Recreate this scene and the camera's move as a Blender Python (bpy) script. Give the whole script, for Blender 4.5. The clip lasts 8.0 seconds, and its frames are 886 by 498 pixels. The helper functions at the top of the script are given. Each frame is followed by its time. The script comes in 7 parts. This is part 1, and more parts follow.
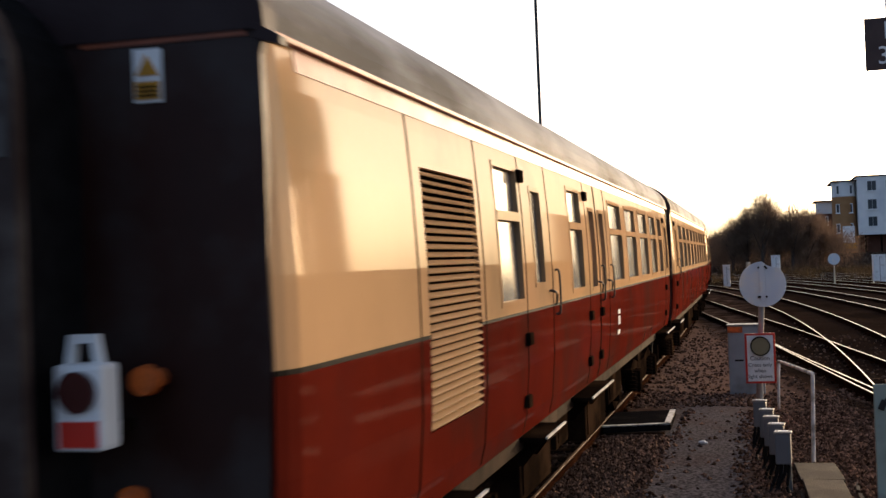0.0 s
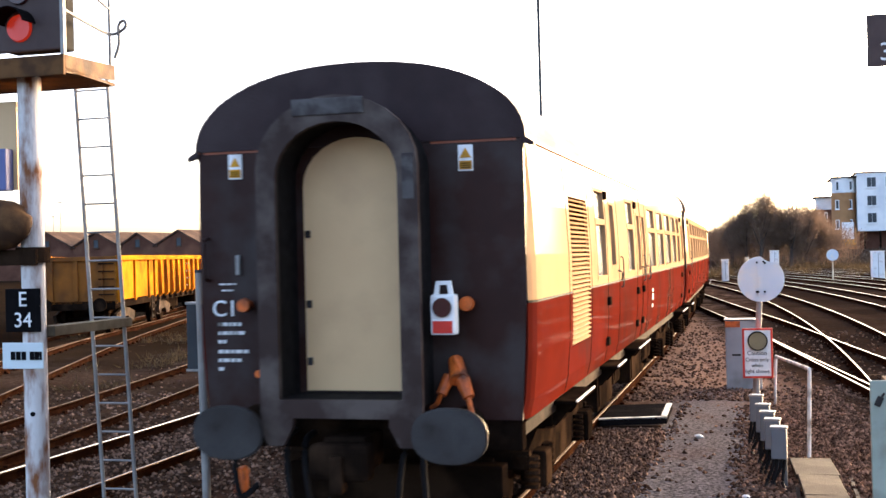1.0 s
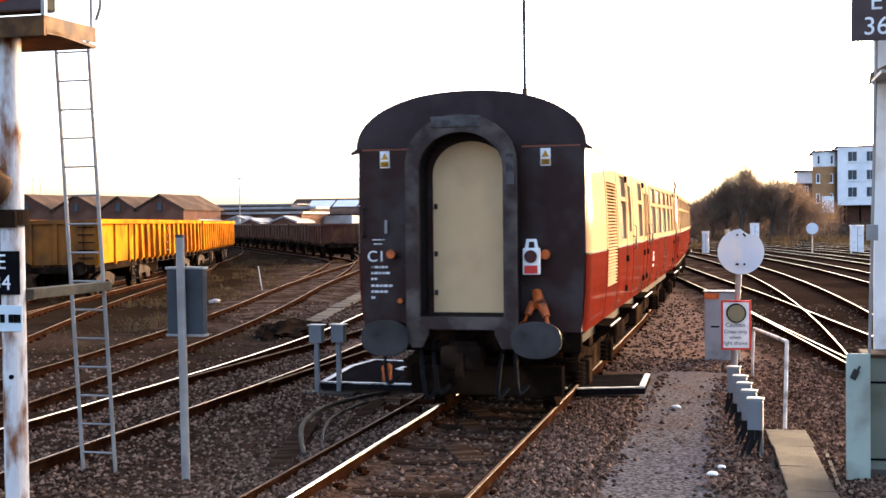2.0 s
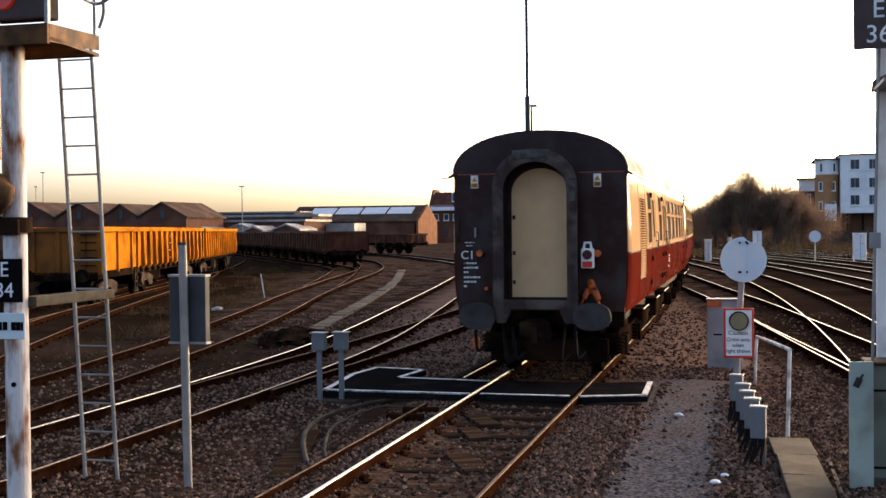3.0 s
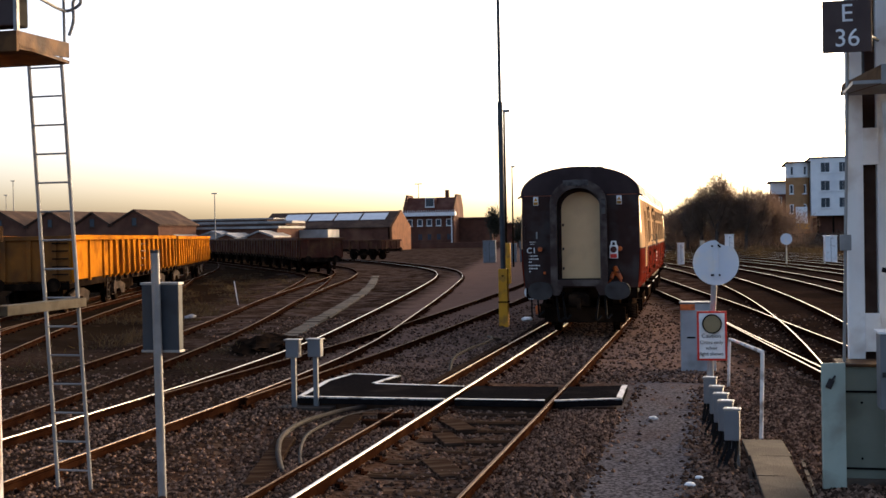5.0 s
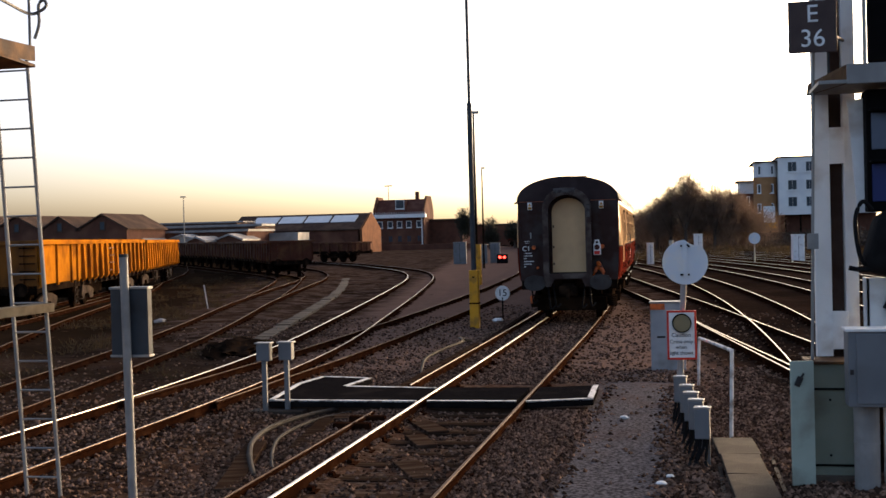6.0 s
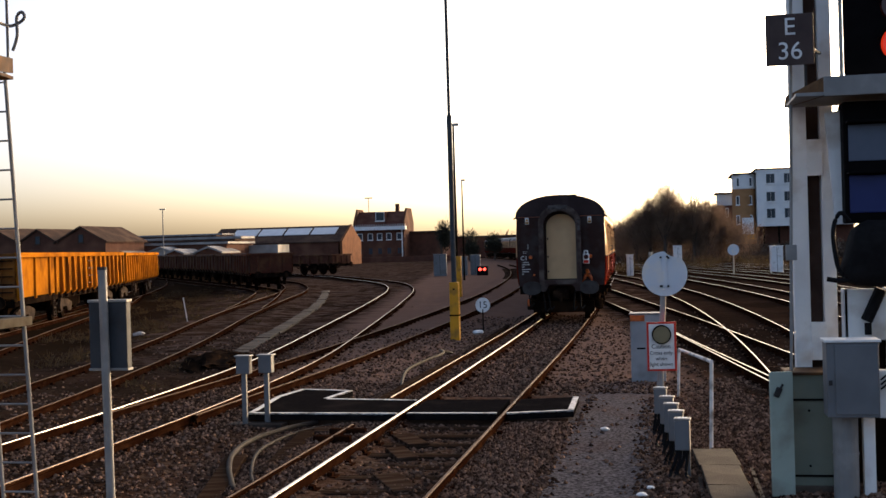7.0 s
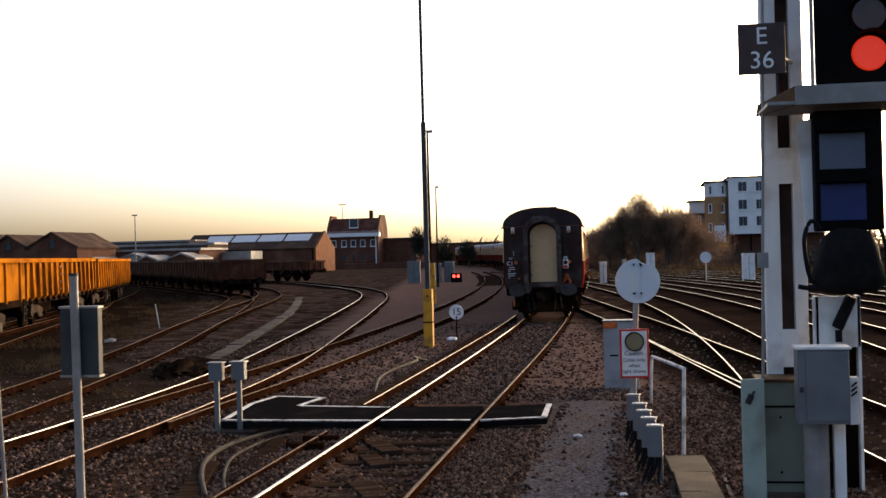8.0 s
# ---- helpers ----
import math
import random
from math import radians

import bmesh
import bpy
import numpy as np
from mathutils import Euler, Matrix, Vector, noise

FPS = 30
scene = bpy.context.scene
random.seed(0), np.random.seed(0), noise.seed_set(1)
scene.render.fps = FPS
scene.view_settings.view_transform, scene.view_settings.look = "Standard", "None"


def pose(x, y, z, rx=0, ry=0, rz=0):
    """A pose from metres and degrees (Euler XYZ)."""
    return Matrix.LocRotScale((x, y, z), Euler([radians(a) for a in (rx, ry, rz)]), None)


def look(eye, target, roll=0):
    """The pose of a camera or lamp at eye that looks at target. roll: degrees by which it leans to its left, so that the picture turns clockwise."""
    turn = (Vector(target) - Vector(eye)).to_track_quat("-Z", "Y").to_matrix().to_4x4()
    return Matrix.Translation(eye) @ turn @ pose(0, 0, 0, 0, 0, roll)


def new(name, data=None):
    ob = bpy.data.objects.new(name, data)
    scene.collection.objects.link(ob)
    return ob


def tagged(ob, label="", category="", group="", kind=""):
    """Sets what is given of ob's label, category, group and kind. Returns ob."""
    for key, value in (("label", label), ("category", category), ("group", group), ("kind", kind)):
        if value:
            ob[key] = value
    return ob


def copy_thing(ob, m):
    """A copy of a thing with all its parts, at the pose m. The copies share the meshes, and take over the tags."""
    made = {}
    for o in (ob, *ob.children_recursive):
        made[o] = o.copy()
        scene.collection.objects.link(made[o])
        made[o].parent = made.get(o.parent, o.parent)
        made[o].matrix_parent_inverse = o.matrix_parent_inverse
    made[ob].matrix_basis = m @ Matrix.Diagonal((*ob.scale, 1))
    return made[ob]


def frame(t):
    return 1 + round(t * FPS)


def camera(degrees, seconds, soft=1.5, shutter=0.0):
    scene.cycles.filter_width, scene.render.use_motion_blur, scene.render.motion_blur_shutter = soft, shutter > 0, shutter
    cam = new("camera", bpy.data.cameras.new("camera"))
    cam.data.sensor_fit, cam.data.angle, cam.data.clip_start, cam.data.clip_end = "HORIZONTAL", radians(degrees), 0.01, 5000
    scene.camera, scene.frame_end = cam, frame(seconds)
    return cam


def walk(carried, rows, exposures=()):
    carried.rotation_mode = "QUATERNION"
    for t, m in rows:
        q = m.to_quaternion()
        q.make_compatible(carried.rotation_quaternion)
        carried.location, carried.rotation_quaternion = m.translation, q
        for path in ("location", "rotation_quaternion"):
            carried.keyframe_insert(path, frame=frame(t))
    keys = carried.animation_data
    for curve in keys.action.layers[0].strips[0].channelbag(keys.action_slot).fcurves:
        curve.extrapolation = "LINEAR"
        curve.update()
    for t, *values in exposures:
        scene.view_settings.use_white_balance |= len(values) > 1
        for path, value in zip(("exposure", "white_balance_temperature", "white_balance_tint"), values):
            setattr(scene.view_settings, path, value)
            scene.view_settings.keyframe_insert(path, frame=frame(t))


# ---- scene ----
# z = 0 is the top of the rails; +y runs along the departing train's track.
cam = camera(41.09, 8.0, soft=1.5, shutter=0.4)
HEIGHT = 2.37
TURNS = [
    (0.0, 15.08, 0.69, 2.14), (0.5, 15.26, 0.49, 2.17), (0.7, 15.36, 0.37, 1.82), (1.0, 15.02, 0.24, 1.38), (1.1, 14.97, 0.25, 1.36),
    (1.2, 14.71, -0.06, 1.22), (1.3, 14.61, -0.39, 1.04), (1.4, 14.39, -0.96, 0.73), (1.5, 14.17, -1.37, 0.51), (2.0, 14.13, -1.31, 0.58),
    (3.5, 14.28, -0.58, 0.52), (4.0, 14.06, -0.30, 0.31), (4.5, 13.54, -0.65, 0.67), (6.0, 11.54, -0.63, 1.46), (6.5, 10.70, -0.58, 1.68),
    (7.0, 10.58, -0.07, 1.57), (7.5, 9.82, 0.05, 1.56), (8.0, 9.31, 0.23, 1.43)]
EXPOSURES = [(t, e, 6300, 12) for t, e in ((0.0, 1.6), (0.5, 2.35), (1.0, 3.5), (1.5, 4.1), (2.2, 3.1), (3.3, 2.3), (4.5, 2.18), (6.0, 1.88), (8.0, 1.76))]
walk(cam, [(t, pose(0, 0, HEIGHT, 90 + p, r, yaw)) for t, yaw, p, r in TURNS], EXPOSURES)

# ---------------------------------------------------------------- light
SUN_AZ, SUN_EL = radians(28), radians(6.5)
world = bpy.data.worlds.new("evening_sky")
scene.world = world
world.use_nodes = True
wn, wl = world.node_tree.nodes, world.node_tree.links
sky = wn.new("ShaderNodeTexSky")
sky.sky_type = "NISHITA"
sky.sun_disc = False
sky.sun_elevation, sky.sun_rotation = SUN_EL, SUN_AZ
sky.air_density, sky.dust_density, sky.ozone_density = 0.42, 4.6, 0.3
wn["Background"].inputs["Strength"].default_value = 0.15
wl.new(sky.outputs[0], wn["Background"].inputs["Color"])
sun = new("sun", bpy.data.lights.new("sun", "SUN"))
sun.data.energy, sun.data.angle, sun.data.color = 0.6, radians(14), (1.0, 0.60, 0.28)
sun.matrix_world = look((60 * math.sin(SUN_AZ), 60 * math.cos(SUN_AZ), 60 * math.tan(SUN_EL)), (0, 0, 0))


# ---------------------------------------------------------------- materials
def mat(name, c1, c2=None, scale=4.0, rough=0.6, metal=0.0, bump=0.15, bscale=40.0, c3=None, s3=1.2, w3=0.35, vary=0.0, coat=0.0, stretch=(1, 1, 1), spec=0.3):
    """A worn surface: two colours in fine grain, a third in larger stains, rough relief; vary: piece by piece."""
    m = bpy.data.materials.new(name)
    m.use_nodes = True
    n, l = m.node_tree.nodes, m.node_tree.links
    b = n["Principled BSDF"]
    tc = n.new("ShaderNodeTexCoord")
    mp = n.new("ShaderNodeMapping")
    mp.inputs["Scale"].default_value = stretch
    l.new(tc.outputs["Object"], mp.inputs["Vector"])

    def noise_tex(sc, detail=6.0):
        t = n.new("ShaderNodeTexNoise")
        t.inputs["Scale"].default_value, t.inputs["Detail"].default_value = sc, detail
        l.new(mp.outputs[0], t.inputs["Vector"])
        return t

    def ramp(src, lo, hi):
        r = n.new("ShaderNodeMapRange")
        r.inputs["From Min"].default_value, r.inputs["From Max"].default_value = lo, hi
        l.new(src, r.inputs["Value"])
        return r.outputs[0]

    def mix(fac, a, c):
        x = n.new("ShaderNodeMix")
        x.data_type = "RGBA"
        l.new(fac, x.inputs[0])
        for v, s in ((a, 6), (c, 7)):
            if isinstance(v, tuple):
                x.inputs[s].default_value = (*v, 1)
            else:
                l.new(v, x.inputs[s])
        return x.outputs[2]
    col = mix(ramp(noise_tex(scale).outputs[0], 0.35, 0.65), c1, c2 or tuple(v * 0.75 for v in c1))
    if c3:
        col = mix(ramp(noise_tex(s3).outputs[0], 0.62 - w3 * 0.4, 0.72 - w3 * 0.2), col, c3)
    if vary:
        oi = n.new("ShaderNodeObjectInfo")
        hs = n.new("ShaderNodeHueSaturation")
        l.new(ramp(oi.outputs["Random"], 0, 1), hs.inputs["Value"])
        r = hs.inputs["Value"].links[0].from_node
        r.inputs["To Min"].default_value, r.inputs["To Max"].default_value = 1 - vary, 1 + vary
        l.new(col, hs.inputs["Color"])
        col = hs.outputs[0]
    l.new(col, b.inputs["Base Color"])
    fine = noise_tex(bscale, 8.0)
    rr = n.new("ShaderNodeMapRange")
    rr.inputs["To Min"].default_value, rr.inputs["To Max"].default_value = max(rough - 0.12, 0.02), min(rough + 0.12, 1)
    l.new(noise_tex(scale * 1.7).outputs[0], rr.inputs["Value"])
    l.new(rr.outputs[0], b.inputs["Roughness"])
    b.inputs["Metallic"].default_value = metal
    b.inputs["Coat Weight"].default_value = coat
    b.inputs["Coat Roughness"].default_value = 0.06
    b.inputs["Specular IOR Level"].default_value = spec
    if bump:
        bp = n.new("ShaderNodeBump")
        bp.inputs["Strength"].default_value, bp.inputs["Distance"].default_value = bump, 0.02
        l.new(fine.outputs[0], bp.inputs["Height"])
        l.new(bp.outputs[0], b.inputs["Normal"])
    return m


def glow(name, colour, strength, base=(0.3, 0.02, 0.01)):
    m = mat(name, base, rough=0.25, bump=0)
    b = m.node_tree.nodes["Principled BSDF"]
    b.inputs["Emission Color"].default_value, b.inputs["Emission Strength"].default_value = (*colour, 1), strength
    return m


CREAM = mat("cream_paint", (0.445, 0.278, 0.148), (0.415, 0.257, 0.137), 2.0, 0.42, bump=0.02, bscale=6, c3=(0.332, 0.22, 0.121), s3=0.9, w3=0.25, coat=0.16, spec=0.0)
MAROON = mat("maroon_paint", (0.096, 0.0118, 0.0062), (0.078, 0.0098, 0.0054), 2.0, 0.45, bump=0.02, bscale=6, c3=(0.058, 0.0150, 0.0100), s3=1.1, w3=0.35, coat=0.12, spec=0.0)
END_BLACK = mat("black_end_paint", (0.0225, 0.0072, 0.0050), (0.029, 0.0098, 0.0068), 3.0, 0.5, bump=0.05, bscale=25, c3=(0.040, 0.029, 0.026), s3=1.7, w3=0.38, spec=0.15)
GANGWAY = mat("gangway_grey", (0.0265, 0.0143, 0.0110), (0.0350, 0.0198, 0.0156), 4.0, 0.6, bump=0.1, c3=(0.085, 0.066, 0.055), s3=2.6, w3=0.42, spec=0.2)
RUBBER = mat("black_rubber", (0.007, 0.006, 0.006), (0.012, 0.011, 0.011), 8, 0.8, spec=0.1)
PANEL = mat("cream_board", (0.64, 0.43, 0.225), (0.59, 0.385, 0.20), 1.5, 0.55, bump=0.03, c3=(0.52, 0.34, 0.18), s3=1.2, w3=0.3, spec=0.15)
ROOF = mat("grey_roof_paint", (0.29, 0.295, 0.31), (0.21, 0.213, 0.225), 3, 0.7, bump=0.12, spec=0.05, c3=(0.075, 0.070, 0.068), s3=1.6, w3=0.45, stretch=(1, 0.25, 1))
ROOF_DARK = mat("dark_roof_end", (0.022, 0.012, 0.012), (0.030, 0.017, 0.017), 3, 0.6, c3=(0.04, 0.026, 0.025), s3=1.2, spec=0.15)
UNDER = mat("underframe_dirt", (0.0070, 0.0046, 0.0034), (0.0105, 0.0068, 0.0046), 6, 0.9, bump=0.3, c3=(0.028, 0.0165, 0.0100), s3=2.0, w3=0.38, spec=0.0)
SOLEBAR = mat("dusty_solebar", (0.030, 0.020, 0.014), (0.020, 0.014, 0.010), 5, 0.9, bump=0.2, c3=(0.045, 0.028, 0.018), s3=2, spec=0.03)
BUFFER = mat("buffer_steel", (0.035, 0.032, 0.031), (0.05, 0.046, 0.044), 6, 0.55, metal=0.3, bump=0.1, c3=(0.025, 0.02, 0.018), s3=3, spec=0.2)
WHITE = mat("white_paint", (0.78, 0.78, 0.76), (0.70, 0.70, 0.68), 5, 0.45, bump=0.05, c3=(0.55, 0.52, 0.48), s3=3, w3=0.2)
WORN_WHITE = mat("worn_white_line", (0.72, 0.70, 0.67), (0.58, 0.56, 0.53), 7, 0.8, bump=0.2, c3=(0.16, 0.14, 0.12), s3=4, w3=0.2, spec=0.1)
RED = mat("red_paint", (0.62, 0.03, 0.015), rough=0.4, bump=0.03)
LENS_DARK = mat("dark_red_lens", (0.06, 0.012, 0.01), rough=0.25, bump=0, coat=0.15)
YELLOW = mat("yellow_paint", (0.62, 0.29, 0.02), (0.52, 0.24, 0.02), 4, 0.6, bump=0.05, c3=(0.30, 0.15, 0.03), s3=3, w3=0.3, spec=0.15)
ORANGE = mat("orange_fitting", (0.72, 0.15, 0.02), (0.50, 0.10, 0.02), 8, 0.55, bump=0.15, c3=(0.12, 0.04, 0.02), s3=6, w3=0.4)
WAGON = mat("wagon_orange", (0.47, 0.165, 0.010), (0.38, 0.128, 0.009), 3, 0.7, bump=0.12, c3=(0.22, 0.075, 0.010), s3=0.9, w3=0.42, spec=0.0)
# Darker wagon orange: shade of the unlit ends put into the colour, plus stains.
WAGON_SHADED = mat("wagon_orange_shaded", (0.24, 0.085, 0.014), (0.18, 0.065, 0.012), 3, 0.7, bump=0.15, c3=(0.08, 0.035, 0.012), s3=0.8, w3=0.45, spec=0.1)
WAGON_GEAR = mat("wagon_running_gear", (0.040, 0.027, 0.019), (0.024, 0.016, 0.011), 5, 0.9, bump=0.25, c3=(0.085, 0.055, 0.036), s3=2.5, w3=0.4, spec=0.03)
BROWN_WAGON = mat("wagon_brown", (0.075, 0.026, 0.015), (0.055, 0.020, 0.012), 3, 0.8, bump=0.15, c3=(0.10, 0.045, 0.02), s3=1.2, w3=0.4, spec=0.1)
RAIL_TOP = mat("polished_rail_head", (0.44, 0.41, 0.37), (0.34, 0.31, 0.27), 6, 0.30, metal=1.0, bump=0.04, bscale=20)
RAIL_RUST = mat("rusty_rail_web", (0.0190, 0.0070, 0.0034), (0.0125, 0.0048, 0.0026), 9, 0.95, bump=0.3, c3=(0.030, 0.0125, 0.0060), s3=3, spec=0.0)
RAIL_DULL = mat("dull_rail_head", (0.125, 0.075, 0.048), (0.080, 0.046, 0.030), 6, 0.65, metal=0.2, bump=0.1, spec=0.05)
RAIL_WORN = mat("half_worn_rail_head", (0.15, 0.105, 0.078), (0.085, 0.055, 0.038), 3, 0.42, metal=0.8, bump=0.06)
TIMBER = mat("sleeper_timber", (0.042, 0.025, 0.016), (0.026, 0.015, 0.010), 5, 0.95, bump=0.6, bscale=30, c3=(0.070, 0.046, 0.031), s3=3, vary=0.4, stretch=(0.35, 2.5, 2.5), spec=0.0)
CONCRETE = mat("concrete", (0.078, 0.060, 0.046), (0.058, 0.045, 0.035), 6, 0.95, bump=0.35, c3=(0.036, 0.026, 0.020), s3=1.6, w3=0.5, vary=0.2, spec=0.1)
PAD = mat("crossing_deck_black", (0.0075, 0.0068, 0.0070), (0.0115, 0.0102, 0.0104), 14, 0.9, bump=0.4, bscale=120, c3=(0.018, 0.015, 0.014), s3=1.5, w3=0.25, spec=0.0)
GALV = mat("galvanised_steel", (0.29, 0.28, 0.26), (0.22, 0.212, 0.198), 5, 0.55, metal=0.2, bump=0.06, c3=(0.20, 0.19, 0.18), s3=2.2, w3=0.35)
GREY_BOX = mat("grey_painted_box", (0.150, 0.155, 0.160), (0.125, 0.13, 0.135), 3, 0.5, bump=0.04, c3=(0.12, 0.12, 0.115), s3=2, w3=0.3, spec=0.2)
SLATE_BOX = mat("slate_grey_box", (0.050, 0.056, 0.062), (0.040, 0.045, 0.050), 3, 0.6, bump=0.04, c3=(0.035, 0.036, 0.037), s3=2, w3=0.3, spec=0.12)
WHITE_STEEL = mat("white_painted_steel", (0.80, 0.79, 0.75), (0.72, 0.705, 0.665), 4, 0.55, bump=0.06, c3=(0.50, 0.43, 0.36), s3=1.6, w3=0.16, spec=0.2)
RUST_POST = mat("peeling_white_post", (0.66, 0.63, 0.60), (0.56, 0.52, 0.49), 4, 0.65, bump=0.3, c3=(0.20, 0.075, 0.028), s3=7.5, w3=0.42, stretch=(1, 1, 0.35), spec=0.15)
CAB_GREEN = mat("pale_green_cabinet", (0.36, 0.41, 0.34), (0.31, 0.355, 0.295), 3, 0.55, bump=0.05, c3=(0.21, 0.21, 0.16), s3=1.7, w3=0.35, spec=0.2)
BLACK = mat("black_enamel", (0.0030, 0.0026, 0.0028), (0.005, 0.0042, 0.0046), 5, 0.7, bump=0.05, spec=0.04)
SIGN_BROWN = mat("dark_number_plate", (0.080, 0.056, 0.050), (0.066, 0.046, 0.042), 5, 0.6, bump=0.03, spec=0.1)
SIGN_PALE = mat("pale_blue_plate", (0.60, 0.66, 0.66), (0.55, 0.61, 0.61), 4, 0.5, bump=0.03)
DISC = mat("pale_disc_back", (0.52, 0.60, 0.68), (0.60, 0.64, 0.66), 2.5, 0.4, bump=0.04, c3=(0.70, 0.66, 0.58), s3=2.4, w3=0.25)
PLATFORM_RUST = mat("rusty_steel_tray", (0.13, 0.0618, 0.0228), (0.091, 0.0423, 0.0169), 6, 0.75, bump=0.2, c3=(0.0455, 0.0234, 0.013), s3=3, w3=0.45, spec=0.1)
BRICK = mat("far_brick", (0.105, 0.046, 0.030), (0.080, 0.036, 0.024), 1.2, 0.95, bump=0.1, c3=(0.15, 0.072, 0.045), s3=0.3, spec=0.08)
BRICK_TAN = mat("tan_brick", (0.36, 0.19, 0.085), (0.30, 0.155, 0.07), 1.0, 0.95, bump=0.1, spec=0.08)
RENDER_WHITE = mat("white_wall_render", (0.80, 0.79, 0.76), (0.74, 0.73, 0.70), 0.6, 0.8, bump=0.05, c3=(0.58, 0.59, 0.6), s3=0.2, w3=0.3)
SLATE = mat("slate_roof", (0.070, 0.044, 0.032), (0.050, 0.032, 0.025), 1.5, 0.95, bump=0.1, c3=(0.10, 0.062, 0.044), s3=0.4, spec=0.03)
ROOF_TILE = mat("red_roof_tile", (0.115, 0.046, 0.032), (0.085, 0.034, 0.025), 2.0, 0.95, bump=0.15, c3=(0.15, 0.07, 0.05), s3=0.5, spec=0.03)
SHEET = mat("pale_roof_sheet", (0.36, 0.33, 0.30), (0.26, 0.24, 0.22), 0.6, 0.6, bump=0.05, c3=(0.19, 0.175, 0.165), s3=0.25, spec=0.15)
ROOFLIGHT = mat("pale_rooflight", (0.66, 0.67, 0.68), (0.58, 0.59, 0.60), 0.8, 0.5, bump=0.03)
GABLE = mat("orange_brick_gable", (0.19, 0.080, 0.038), (0.13, 0.055, 0.027), 1.0, 0.95, bump=0.1, spec=0.06)
TWIG = mat("bare_twigs", (0.185, 0.125, 0.090), (0.145, 0.098, 0.070), 3, 0.95, bump=0, c3=(0.22, 0.150, 0.105), s3=0.5, w3=0.4, spec=0.05)
BARK = mat("bark", (0.075, 0.055, 0.042), (0.05, 0.038, 0.03), 8, 0.95, bump=0.5)
EVERGREEN = mat("dark_evergreen", (0.030, 0.030, 0.018), (0.022, 0.022, 0.014), 3, 0.9, bump=0)
PANE_DARK = mat("dark_window_pane", (0.05, 0.06, 0.075), (0.04, 0.05, 0.06), 0.6, 0.12, bump=0)
# Opaque grey stands in for reflected sky and light through the coach.
COACH_PANE = mat("coach_window_pane", (0.13, 0.135, 0.14), (0.10, 0.105, 0.11), 0.8, 0.15, bump=0)
CANTRAIL = mat("faded_red_cantrail", (0.294, 0.09, 0.045), (0.252, 0.072, 0.036), 3, 0.4, bump=0.02, c3=(0.175, 0.06, 0.036), s3=2, w3=0.3, spec=0.15)
BLUE_PANE = mat("blue_indicator_pane", (0.022, 0.032, 0.12), (0.018, 0.026, 0.10), 3, 0.4, bump=0.02, spec=0.2)
GREY_PANE = mat("grey_indicator_pane", (0.10, 0.115, 0.15), (0.085, 0.10, 0.13), 3, 0.45, bump=0.02, spec=0.2)
OILY_LENS = mat("amber_lens", (0.24, 0.20, 0.11), (0.20, 0.165, 0.09), 5, 0.3, bump=0.02)
GRASS = mat("dry_grass", (0.050, 0.034, 0.018), (0.036, 0.026, 0.014), 4, 0.95, bump=0)


def leafy(m, share):
    """Lets thin twigs pass light from behind."""
    n, l = m.node_tree.nodes, m.node_tree.links
    b = n["Principled BSDF"]
    t, x = n.new("ShaderNodeBsdfTranslucent"), n.new("ShaderNodeMixShader")
    l.new(b.inputs["Base Color"].links[0].from_socket, t.inputs["Color"])
    x.inputs[0].default_value = share
    l.new(b.outputs[0], x.inputs[1])
    l.new(t.outputs[0], x.inputs[2])
    l.new(x.outputs[0], n["Material Output"].inputs["Surface"])
    return m


leafy(TWIG, 0.35)
leafy(GRASS, 0.5)
LADDER_ARM = mat("olive_grey_steel", (0.115, 0.098, 0.070), (0.085, 0.072, 0.052), 5, 0.8, bump=0.1, c3=(0.06, 0.045, 0.03), s3=3, spec=0.03)
RUSTY_WEB = mat("rusty_inner_web", (0.085, 0.052, 0.040), (0.060, 0.036, 0.028), 4, 0.9, bump=0.1, c3=(0.030, 0.017, 0.013), s3=0.9, w3=0.4, spec=0.03)
# The cabinet green again, darkened for the shade on the recessed body.
CAB_SHADED = mat("shaded_green_cabinet", (0.17, 0.185, 0.145), (0.14, 0.155, 0.12), 3, 0.65, bump=0.05, c3=(0.10, 0.095, 0.07), s3=1.4, w3=0.35, spec=0.1)
LILAC = mat("lilac_blue_plate", (0.13, 0.15, 0.30), (0.11, 0.13, 0.26), 3, 0.5, bump=0.03, spec=0.1)
SCUFFED = mat("scuffed_bare_steel", (0.085, 0.078, 0.074), (0.060, 0.053, 0.050), 9, 0.6, bump=0.1, c3=(0.034, 0.026, 0.024), s3=7, w3=0.4, spec=0.2)
CASE_GREY = mat("pale_case_grey", (0.30, 0.31, 0.32), (0.25, 0.26, 0.27), 3, 0.6, bump=0.04, c3=(0.20, 0.20, 0.195), s3=2, w3=0.3, spec=0.15)
HOSE = mat("dull_hose", (0.027, 0.021, 0.017), (0.019, 0.015, 0.012), 6, 0.8, bump=0.1, c3=(0.04, 0.03, 0.024), s3=3, spec=0.1)
RED_GLOW = glow("red_signal_aspect", (1.0, 0.045, 0.010), 0.15, (0.35, 0.02, 0.01))
DIM_GLOW = glow("dim_red_aspect", (1.0, 0.05, 0.015), 0.03, (0.14, 0.012, 0.008))
TAIL_GLOW = glow("red_ground_light", (1.0, 0.05, 0.03), 2.0)


